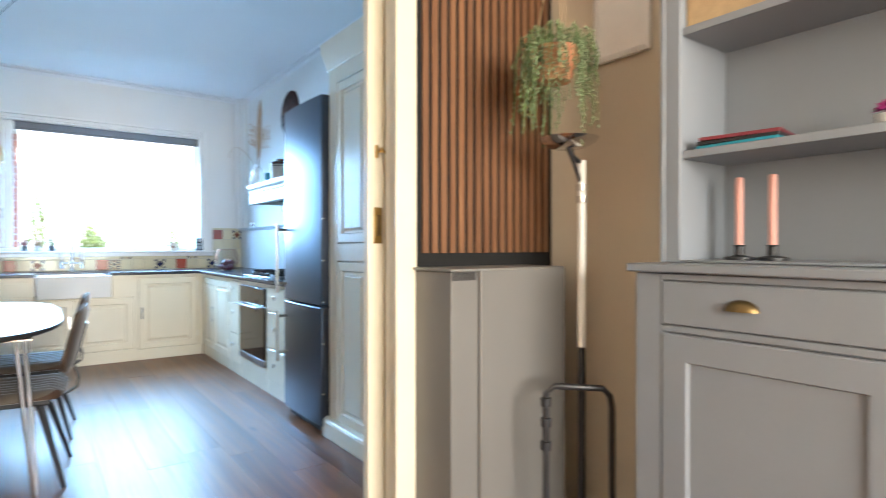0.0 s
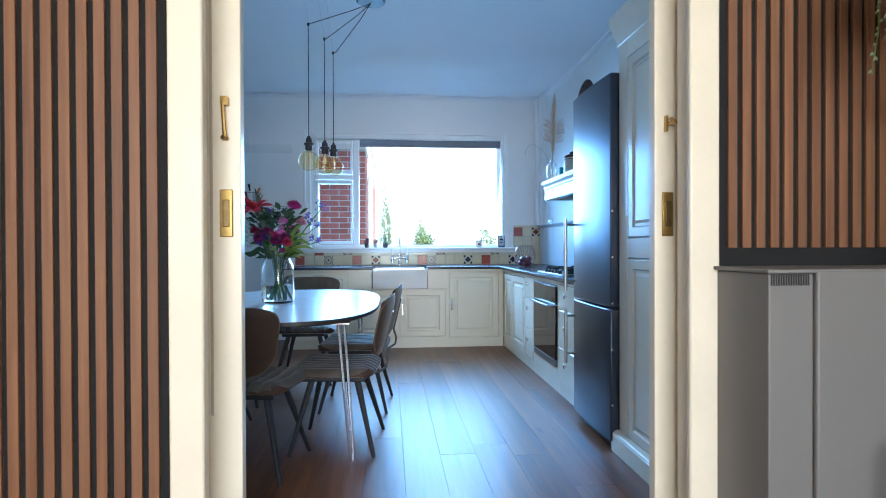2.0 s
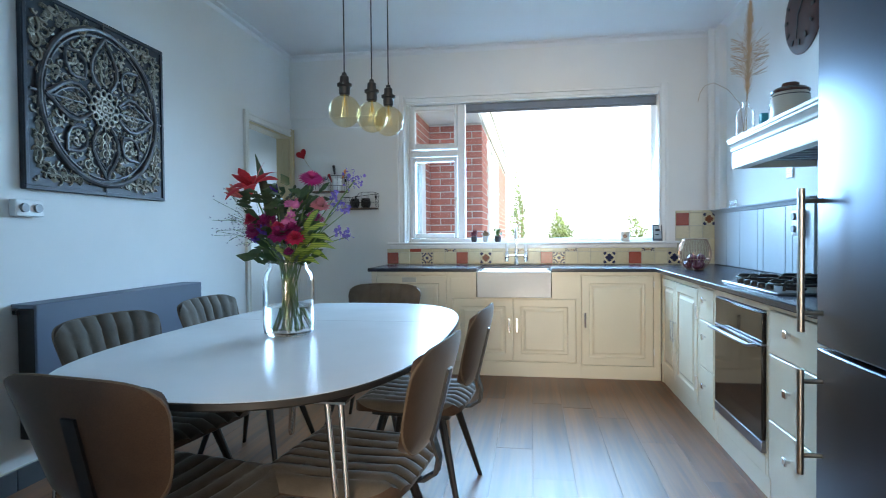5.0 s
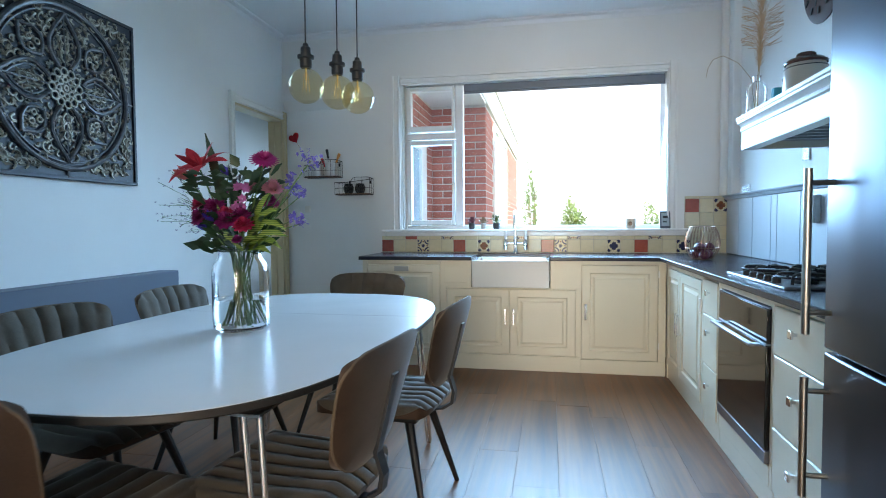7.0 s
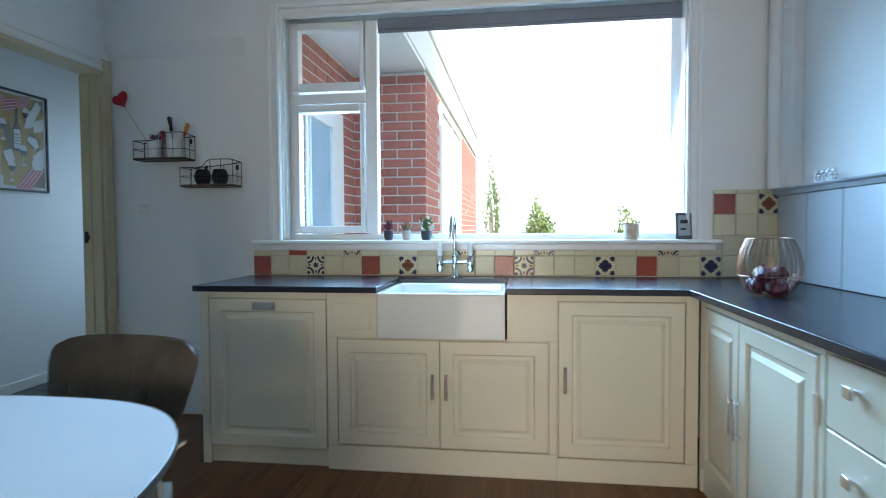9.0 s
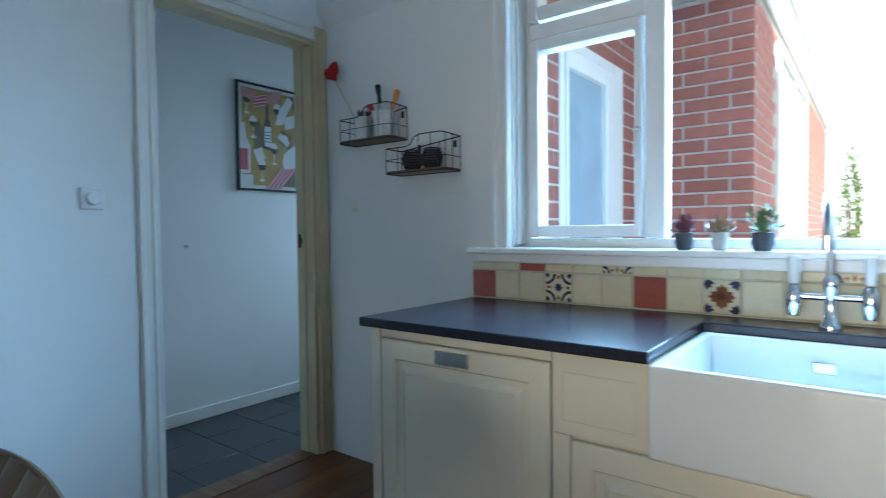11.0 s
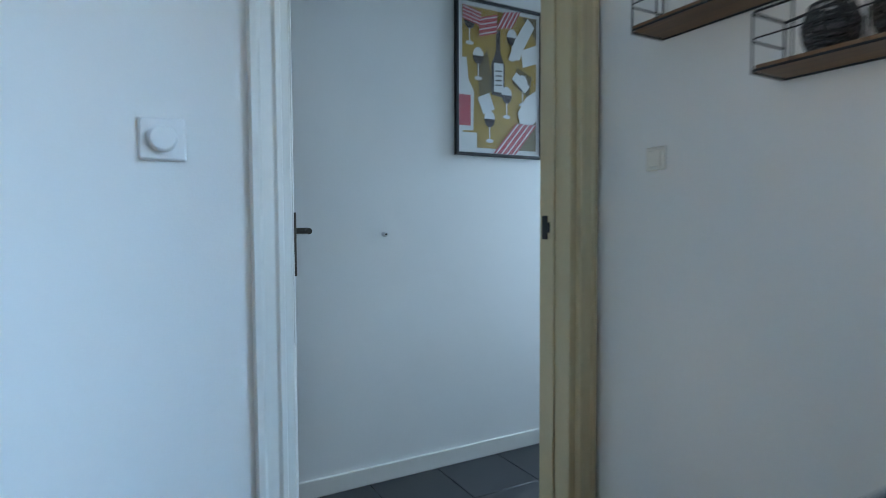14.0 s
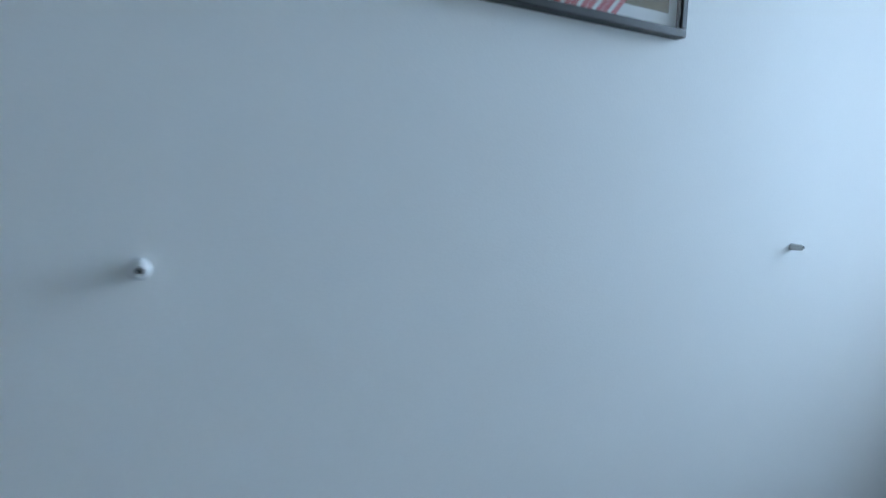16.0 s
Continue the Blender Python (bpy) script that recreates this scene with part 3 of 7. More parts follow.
def worktop():
    """One dark slab with an L plan, cut round the sink."""
    z0, z1, y0 = 0.853, 0.882, 7.12
    t = thing("worktop", "black composite stone worktop in an L", "worktop")
    Build().box(-0.555, 0.362, y0, YN - 0.004, z0, z1).done("slab", M_STONE, parent=t, bevel=0.004)
    Build().box(0.362, 0.962, 7.615, YN - 0.004, z0, z1).done("slab_behind_sink", M_STONE, parent=t, bevel=0.004)
    Build().prism([(0.962, y0), (1.75, y0), (1.75, 4.605), (XE - 0.004, 4.605), (XE - 0.004, YN - 0.004), (0.962, YN - 0.004)], z0, z1).done("slab", M_STONE, parent=t, bevel=0.004)


def sink():
    s = thing("butler_sink", "white ceramic butler sink with an apron front", "sink", pose(0.367, 7.105, 0.645))
    w, d, h, t = 0.59, 0.505, 0.212, 0.022
    b = Build()
    outer = [(0, 0), (w, 0), (w, d), (0, d)]
    inner = [(t, t), (w - t, t), (w - t, d - t), (t, d - t)]
    deep = [(t + 0.015, t + 0.015), (w - t - 0.015, t + 0.015), (w - t - 0.015, d - t - 0.015), (t + 0.015, d - t - 0.015)]
    rings = [[b.bm.verts.new((x, y, z)) for x, y in o] for o, z in ((outer, 0), (outer, h), (inner, h), (deep, 0.03))]
    for p, q in zip(rings, rings[1:]):
        for k in range(4):
            b.bm.faces.new((p[k], p[(k + 1) % 4], q[(k + 1) % 4], q[k]))
    b.bm.faces.new(rings[-1])
    b.bm.faces.new(rings[0][::-1])
    b.done("basin", M_CERAMIC, parent=s, bevel=0.008, segments=3)
    Build().box(0.27, 0.32, d - t - 0.012, d - t - 0.005, 0.135, 0.165).done("overflow", M_CHROME, parent=s, bevel=0.003)
    tap = thing("kitchen_tap", "chrome bridge tap with two white ceramic levers", "tap", pose(0.668, 7.685, 0.882))
    b = Build().lathe([(0.0, 0), (0.027, 0), (0.027, 0.012), (0.017, 0.03), (0.015, 0.10), (0.019, 0.11), (0.019, 0.13), (0.012, 0.145)], 16)
    arc = [(0, 0, 0.14), (0, 0, 0.25)] + [(0, -0.085 + 0.085 * math.cos(a), 0.27 + 0.085 * math.sin(a)) for a in [math.pi * k / 12 for k in range(0, 12)]] + [(0, -0.172, 0.25), (0, -0.172, 0.215)]
    b.tube(arc, 0.0105, 12)
    b.tube([(-0.085, 0, 0.085), (0.085, 0, 0.085)], 0.010, 12)
    for s_ in (-1, 1):
        b.lathe([(0, 0.03), (0.014, 0.03), (0.020, 0.06), (0.020, 0.10), (0.012, 0.115), (0, 0.118)], 14, at=(0.085 * s_, 0, 0))
    b.done("body", M_CHROME, parent=tap)
    for s_ in (-1, 1):
        Build().lathe([(0, 0.118), (0.012, 0.12), (0.015, 0.15), (0.015, 0.185), (0.010, 0.195), (0, 0.197)], 12, at=(0.085 * s_, 0, 0)).done("lever", M_CERAMIC, parent=tap)


def fridge():
    f = thing("fridge_freezer", "tall brushed steel fridge freezer with two bar handles", "fridge", pose(1.72, 4.59, 0, 0, 0, -90))
    w = 0.61
    Build().box(0.004, w - 0.004, 0.075, 0.66, 0.03, 2.035).done("body", mat("fridge_side_grey", (0.05, 0.05, 0.055), 0.4, var=0.08, scale=5, fine=120), parent=f, bevel=0.004)
    for z0, z1, nm in ((0.055, 0.768, "freezer_door"), (0.780, 2.045, "fridge_door")):
        b = Build()
        # gently bowed front
        n = 14
        outl = [(0.0, 0.065)] + [(w * k / n, 0.012 * (2 * k / n - 1) ** 2) for k in range(n + 1)] + [(w, 0.065)]
        b.prism(outl[::-1], z0, z1)
        d = b.done(nm, M_FRIDGE, parent=f, bevel=0.006)
        hz = (0.425, 0.665) if z0 < 0.5 else (0.885, 1.245)
        Build().tube([(0.045, -0.055, hz[0] - 0.06), (0.045, -0.055, hz[1] + 0.04)], 0.011, 12).tube([(0.045, -0.055, hz[0]), (0.045, 0.01, hz[0])], 0.008, 8).tube([(0.045, -0.055, hz[1]), (0.045, 0.01, hz[1])], 0.008, 8).done("handle", M_NICKEL, parent=d)
    Build().box(0.01, w - 0.01, 0.05, 0.6, 0.0, 0.05).done("plinth", M_BLACK, parent=f)
    for z in (0.25, 0.55, 0.80, 1.05, 1.30):
        Build().tube([(w - 0.02, 0.02, z), (w + 0.004, 0.02, z)], 0.006, 8).done("screw_cap", M_CHROME, parent=f)
    # wooden top ledge
    Build().box(0.0, w, 0.10, 0.68, 2.047, 2.075).done("top_board", M_TRIMCREAM, parent=f, bevel=0.004)


def larder():
    """Built-in cupboard beside the fridge."""
    c = thing("built_in_cupboard", "tall cream built-in cupboard with two pairs of panelled doors", "cupboard", pose(1.775, 3.968, 0, 0, 0, -90))
    w = 0.97
    Build().box(0, w, 0.03, 0.64, 0, 2.33).box(0, 0.108, 0, 0.03, 0, 2.18).box(0.850, w, 0, 0.03, 0, 2.18).box(0.108, 0.850, 0.0, 0.03, 2.09, 2.18).box(0.108, 0.850, 0.0, 0.03, 1.05, 1.15).done("body", M_CAB, parent=c, bevel=0.003)
    Build().box(-0.03, w, -0.035, 0.03, 0, 0.095).extrude([(0, 0), (-0.035, 0), (-0.03, 0.012), (-0.01, 0.022), (0, 0.025)], (-0.03, 0, 0.095), (w, 0, 0.095), (0, 1, 0), (0, 0, 1)).done("plinth", M_CAB, parent=c, bevel=0.004)
    Build().extrude([(0.03, 0), (-0.005, 0), (-0.012, 0.03), (-0.045, 0.10), (-0.05, 0.15), (0.03, 0.15)], (-0.02, 0, 2.18), (w, 0, 2.18), (0, 1, 0), (0, 0, 1)).done("cornice", M_CAB, parent=c, bevel=0.003)
    for x0, side in ((0.112, 1), (0.480, 0)):
        for z0, h, hz in ((0.115, 0.93, 0.42), (1.155, 0.93, 0.56)):
            d = shaker(c, 0.362, h, pose(x0, 0.0, z0))
            Build().box(0.335 if side else 0.007, 0.355 if side else 0.027, -0.010, 0.002, hz, hz + 0.13).done("handle", M_NICKEL, parent=d, bevel=0.003)
            hx = -0.004 if side else 0.366
            for z in (0.06, h - 0.11):
                Build().tube([(hx, -0.003, z), (hx, -0.003, z + 0.05)], 0.005, 8).done("hinge", M_CAB, parent=d)


def superoval(a, b, e, n=72):
    out = []
    for k in range(n):
        t = k * math.tau / n
        c, s = math.cos(t), math.sin(t)
        out.append((a * math.copysign(abs(c) ** (2 / e), c), b * math.copysign(abs(s) ** (2 / e), s)))
    return out


def table():
    t = thing("dining_table", "oval white dining table with black edge and chrome hairpin legs", "table", pose(-0.108, 4.795, 0))
    Build().prism(superoval(0.586, 1.000, 3.0, 96), 0.7507, 0.752).done("top", M_TABLE, parent=t)
    Build().prism(superoval(0.588, 1.002, 3.0, 96), 0.731, 0.7505).prism(superoval(0.565, 0.978, 3.0, 96), 0.722, 0.7312).done("edge", M_PLY, parent=t, bevel=0.003)
    Build().box(-0.586, 0.586, -0.0006, 0.0006, 0.7519, 0.7523).done("leaf_joint", M_GREYBOX, parent=t).location = (0, 0.30, 0)
    for sx in (-1, 1):
        for sy in (-1, 1):
            b = Build()
            foot = Vector((0.458 * sx, 0.822 * sy, 0.012))
            a1, a2 = Vector((0.388 * sx, 0.812 * sy, 0.716)), Vector((0.418 * sx, 0.792 * sy, 0.716))
            n = (a2 - a1).normalized() * 0.010
            b.tube([a1, foot - n + Vector((0, 0, 0.016)), foot - n * 0.6, foot + n * 0.6, foot + n + Vector((0, 0, 0.016)), a2], 0.0085, 12)
            b.box(0.33 * sx, 0.45 * sx, 0.72 * sy, 0.85 * sy, 0.716, 0.7225)
            b.done("leg", M_CHROME, parent=t)


def chair():
    """Faces +y; origin on the floor under the seat."""
    c = thing("dining_chair", "taupe velvet dining chair with channelled seat and black legs", "chair", group="chairs round the table")
    # seat cushion: rounded plan, channels from front to back
    def cushion(n, m, place, parent, name, thick):
        b = Build()
        top = [[b.bm.verts.new(place(u / n, v / m, 1)) for v in range(m + 1)] for u in range(n + 1)]
        bot = [[b.bm.verts.new(place(u / n, v / m, 0)) for v in range(m + 1)] for u in range(n + 1)]
        for u in range(n):
            for v in range(m):
                b.bm.faces.new((top[u][v], top[u + 1][v], top[u + 1][v + 1], top[u][v + 1]))
                b.bm.faces.new((bot[u][v], bot[u][v + 1], bot[u + 1][v + 1], bot[u + 1][v]))
        rim = [(u, 0) for u in range(n)] + [(n, v) for v in range(m)] + [(u, m) for u in range(n, 0, -1)] + [(0, v) for v in range(m, 0, -1)]
        for (u0, v0), (u1, v1) in zip(rim, rim[1:] + rim[:1]):
            b.bm.faces.new((bot[u0][v0], bot[u1][v1], top[u1][v1], top[u0][v0]))
        o = b.done(name, M_VELVET, parent=parent)
        o.data.materials.append(M_HIDE)
        for i, face in enumerate(o.data.polygons):
            face.material_index = 0 if i < 2 * n * m and i % 2 == 0 else 1
        return o

    def rounded(u, v, e=5.0):
        """Square to rounded square."""
        x, y = 2 * u - 1, 2 * v - 1
        k = (abs(x) ** e + abs(y) ** e) ** (1 / e)
        f = max(abs(x), abs(y)) / k if k > 1e-6 else 1
        return x * f, y * f

    def seat_at(u, v, side):
        x, y = rounded(u, v)
        edge = max(abs(x), abs(y))
        wide = 0.245 + 0.012 * y
        groove = abs(math.sin((x * 0.5 + 0.5) * math.pi * 8)) ** 0.5
        z = 0.475 - 0.035 * max(0, edge - 0.75) / 0.25 * (edge ** 2) - 0.012 * (1 - groove) - 0.012 * (1 - x * x) * (1 - y * y)
        return (x * wide, y * 0.235 + 0.01, z if side else 0.405 + 0.02 * edge ** 4)

    def back_at(u, v, side):
        x, y = rounded(u, v, 5.5 if v > 0.5 else 3.0)
        wide = 0.185 + 0.070 * (y * 0.5 + 0.5)
        z = 0.672 + y * 0.166 - 0.010 * x * x * max(0, y)
        lean = -0.235 - 0.080 * (y * 0.5 + 0.5) + 0.030 * x * x
        edge = max(abs(x), abs(y))
        groove = abs(math.sin((x * 0.5 + 0.5) * math.pi * 7)) ** 0.5
        puff = 0.030 * (1 - max(0, edge - 0.7) / 0.3 * 0.6) - 0.010 * (1 - groove)
        return (x * wide, lean + (puff if side else -0.014 * (1 - edge ** 6)), z)
    cushion(48, 24, seat_at, c, "seat", 0.07)
    cushion(42, 26, back_at, c, "backrest", 0.05)
    # piping round the back
    pip = Build().tube([Vector(back_at(u, v, 0)) + Vector((0, 0.004, 0)) for u, v in [(0.5 + 0.5 * a, 0.5 + 0.5 * b_) for a, b_ in [(max(-1, min(1, 1.5 * math.cos(k * math.tau / 60))), max(-1, min(1, 1.5 * math.sin(k * math.tau / 60)))) for k in range(60)]]], 0.004, 6, closed=True)
    pip.done("piping", mat("brown_piping", (0.10, 0.07, 0.045), 0.7, var=0.2, scale=20, fine=200), parent=c) if "brown_piping" not in bpy.data.materials else pip.done("piping", bpy.data.materials["brown_piping"], parent=c)
    # steel bar behind the back, bent under the seat
    b = Build()
    prof = [(0, -0.308, 0.745), (0, -0.278, 0.62), (0, -0.256, 0.53), (0, -0.275, 0.47), (0, -0.268, 0.425), (0, -0.228, 0.398), (0, -0.15, 0.39), (0, 0.05, 0.39)]
    for (x0, y0, z0), (x1, y1, z1) in zip(prof, prof[1:]):
        v = [b.bm.verts.new(p) for p in ((-0.02, y0 - 0.006, z0), (0.02, y0 - 0.006, z0), (0.02, y1 - 0.006, z1), (-0.02, y1 - 0.006, z1), (-0.02, y0 + 0.006, z0 + 0.004), (0.02, y0 + 0.006, z0 + 0.004), (0.02, y1 + 0.006, z1 + 0.004), (-0.02, y1 + 0.006, z1 + 0.004))]
        for f in ((0, 1, 2, 3), (7, 6, 5, 4), (0, 3, 7, 4), (1, 5, 6, 2), (0, 4, 5, 1), (3, 2, 6, 7)):
            b.bm.faces.new([v[i] for i in f])
    b.done("back_bar", M_BLACK, parent=c)
    Build().box(-0.17, 0.17, -0.17, 0.17, 0.385, 0.41).done("frame", M_BLACK, parent=c, bevel=0.005)
    for sx in (-1, 1):
        for sy in (-1, 1):
            Build().tube([(0.225 * sx, 0.225 * sy, 0.0), (0.12 * sx, 0.12 * sy, 0.40)], 0.010, 10, r1=0.019).done("leg", M_BLACK, parent=c)
    return c


north_units()
east_units()
worktop()
sink()
fridge()
larder()
table()
first = chair()
first.matrix_world = pose(-0.150, 3.975, 0, 0, 0, -9)
for x, y, r in ((0.258, 4.28, 84), (0.318, 5.035, 85), (-0.140, 5.81, 178), (-0.60, 4.555, -100), (-0.575, 5.25, -93)):
    copy_thing(first, pose(x, y, 0, 0, 0, r))

# ---- kitchen window, sill, tiles ----
def kitchen_window():
    w = thing("kitchen_window", "white wooden kitchen window with a fixed pane and two side sashes", "window")
    structure(w, "white wooden kitchen window with a fixed pane and two side sashes")
    w["kind"] = "structure"
    y0, y1 = 7.865, 7.935
    b = Build().box(-0.37, -0.335, y0, y1, 1.06, 2.43).box(1.925, 1.96, y0, y1, 1.06, 2.43).box(-0.335, 1.925, y0, y1, 1.075, 1.122).box(-0.335, 1.925, y0, y1, 2.385, 2.43).box(0.118, 0.188, y0 - 0.004, y1, 1.122, 2.385)
    b.box(-0.335, 0.118, y0 - 0.002, y1, 1.905, 1.965)
    b.done("frame", M_FRAME, parent=w, bevel=0.005)
    for nm, z0, z1, gz0, gz1 in (("lower_sash", 1.128, 1.898, 1.172, 1.853), ("upper_sash", 1.972, 2.38, 2.025, 2.34)):
        b = Build()
        x0, x1, g0, g1 = -0.330, 0.113, -0.290, 0.086
        b.box(x0, g0, y0 - 0.022, y1 - 0.02, z0, z1).box(g1, x1, y0 - 0.022, y1 - 0.02, z0, z1).box(g0, g1, y0 - 0.022, y1 - 0.02, z0, gz0).box(g0, g1, y0 - 0.022, y1 - 0.02, gz1, z1)
        s = b.done(nm, M_FRAME, parent=w, bevel=0.006)
        p = Build().box(g0 - 0.005, g1 + 0.005, 7.892, 7.896, gz0 - 0.005, gz1 + 0.005).done("pane", M_PANE, parent=s)
        p.visible_shadow = False
        if nm == "lower_sash":
            Build().lathe([(0, 0), (0.012, 0), (0.014, 0.01), (0.0, 0.016)], 12, at=(0, 0, 0)).tube([(0, 0, 0.010), (0.004, -0.004, 0.028), (0.0, -0.09, 0.034)], 0.007, 8).done("handle", M_NICKEL, parent=s).matrix_local = pose(0.100, y0 - 0.022, 1.50, 90, 0, 0)
    p = Build().box(0.183, 1.93, 7.90, 7.905, 1.117, 2.39).done("pane", M_PANE, parent=w)
    p.visible_shadow = False
    # moulded casing round the opening
    prof = [(0, 0), (0.030, 0), (0.034, 0.012), (0.020, 0.022), (0.020, 0.055), (0.030, 0.062), (0.030, 0.078), (0.0, 0.085)]
    b = Build()
    b.extrude(prof, (-0.372, YN, 1.06), (-0.372, YN, 2.47), (0, -1, 0), (-1, 0, 0))
    b.extrude(prof, (1.912, YN, 1.06), (1.912, YN, 2.47), (0, -1, 0), (1, 0, 0))
    b.done("casing", M_FRAME, parent=w, bevel=0.002)
    b = Build().box(-0.372, -0.366, YN, 7.865, 1.06, 2.43).box(1.906, 1.912, YN, 7.865, 1.06, 2.43)
    for k in range(3):
        b.box(-0.366, -0.352, YN + 0.02 + 0.024 * k, YN + 0.034 + 0.024 * k, 1.10, 2.43)
    b.done("reveal", M_FRAME, parent=w, bevel=0.002)
    b = Build().box(-0.535, 2.08, 7.695, YN, 1.066, 1.088).box(-0.52, 2.065, YN - 0.03, YN, 1.028, 1.066).box(-0.366, 1.906, YN, 7.865, 1.066, 1.088)
    s = b.done("window_sill", M_FRAME, parent=w, bevel=0.006)
    bl = thing("roller_blind", "grey roller blind rolled up under a white slim rail", "blind")
    Build().box(-0.36, 1.92, 7.725, 7.775, 2.432, 2.452).box(-0.355, 1.915, 7.735, 7.775, 2.398, 2.430).done("rail", M_FRAME, parent=bl, bevel=0.003)
    Build().box(0.20, 1.918, 7.84, 7.862, 2.318, 2.384).box(0.20, 1.918, 7.842, 7.858, 2.300, 2.318).done("fabric", mat("blue_grey_blind", (0.20, 0.22, 0.26), 0.8, var=0.06, scale=20, fine=300, bump=0.1), parent=bl, bevel=0.006)
    Build().box(-0.345, 1.905, 7.73, 7.76, 2.375, 2.396).done("bottom_rail", M_FRAME, parent=bl, bevel=0.004)


def ornament(parent, kind, w=0.104, h=0.104, y=-0.0045):
    """Painted tile decoration: thin glazed shapes on the tile's face."""
    def leaf(b, cx, cz, ang, ln, wd):
        pts = [(0, 0), (ln * 0.3, wd), (ln * 0.75, wd * 0.8), (ln, 0), (ln * 0.75, -wd * 0.8), (ln * 0.3, -wd)]
        c, s = math.cos(ang), math.sin(ang)
        b.bm.faces.new([b.bm.verts.new((cx + px * c - pz * s, y, cz + px * s + pz * c)) for px, pz in pts])

    def arc(b, cx, cz, a0, a1, r0, r1, n=8):
        a = [b.bm.verts.new((cx + r0 * math.cos(a0 + (a1 - a0) * k / n), y, cz + r0 * math.sin(a0 + (a1 - a0) * k / n))) for k in range(n + 1)]
        c = [b.bm.verts.new((cx + r1 * math.cos(a0 + (a1 - a0) * k / n), y, cz + r1 * math.sin(a0 + (a1 - a0) * k / n))) for k in range(n + 1)]
        for k in range(n):
            b.bm.faces.new((a[k], a[k + 1], c[k + 1], c[k]))
    m = w / 2
    dark, rust = Build(), Build()
    if kind == 0:      # quarter rings in the corners and a small daisy
        for cx, cz, a in ((0.002, 0.002, 0), (w - 0.002, 0.002, math.pi / 2), (w - 0.002, h - 0.002, math.pi), (0.002, h - 0.002, -math.pi / 2)):
            arc(dark, cx, cz, a, a + math.pi / 2, 0.030, 0.041)
            for k in range(3):
                leaf(dark, cx, cz, a + math.pi / 8 + k * math.pi / 8, 0.020, 0.004)
        for k in range(8):
            leaf(dark, m, h / 2, k * math.pi / 4, 0.019, 0.004)
        for a in range(4):
            leaf(rust, m + 0.047 * math.cos(a * math.pi / 2), h / 2 + 0.047 * math.sin(a * math.pi / 2), a * math.pi / 2 + math.pi, 0.018, 0.006)
    else:              # a large four-petal rosette
        for k in range(4):
            for d in (-0.42, 0, 0.42):
                leaf(rust if kind == 1 else dark, m, h / 2, k * math.pi / 2 + d, 0.040 - 0.010 * abs(d), 0.009)
        for cx, cz, a in ((0.004, 0.004, 0), (w - 0.004, 0.004, math.pi / 2), (w - 0.004, h - 0.004, math.pi), (0.004, h - 0.004, -math.pi / 2)):
            for k in range(3):
                leaf(dark, cx, cz, a + math.pi / 4 + (k - 1) * 0.5, 0.030, 0.006)
        arc(dark, m, h / 2, 0, math.tau, 0.007, 0.011, 12)
    tagged(dark.done("pattern", M_TBLUE, parent=parent, smooth=False), "dark blue painted pattern", kind="stuff")
    tagged(rust.done("pattern", M_TRUST, parent=parent, smooth=False), "rust brown painted pattern", kind="stuff")


def half_ornament(parent, w, h):
    """The lower strip of a painted tile: two corner quarter rings and a bud."""
    b, r = Build(), Build()

    def arc(cx, a0, a1, r0, r1):
        for k in range(5):
            p, q = a0 + (a1 - a0) * k / 5, a0 + (a1 - a0) * (k + 1) / 5
            b.bm.faces.new([b.bm.verts.new((cx + rr * math.cos(t), -0.0045, 0.001 + rr * math.sin(t))) for rr, t in ((r0, p), (r1, p), (r1, q), (r0, q))])
    for cx, a in ((0.002, 0.0), (w - 0.002, math.pi / 2)):
        arc(cx, a, a + math.pi / 2, 0.018, 0.027)
        arc(cx, a, a + math.pi / 2, 0.004, 0.010)
    for dx in (-0.017, 0.0, 0.017):
        u = w / 2 + dx
        r.bm.faces.new([r.bm.verts.new((u + px, -0.0045, 0.004 + pz)) for px, pz in ((0, 0), (0.006, 0.010), (0.0, 0.022 - abs(dx) * 0.4), (-0.006, 0.010))])
    tagged(b.done("pattern", M_TBLUE, parent=parent, smooth=False), "dark blue painted pattern", kind="stuff")
    tagged(r.done("pattern", M_TRUST, parent=parent, smooth=False), "rust brown painted pattern", kind="stuff")


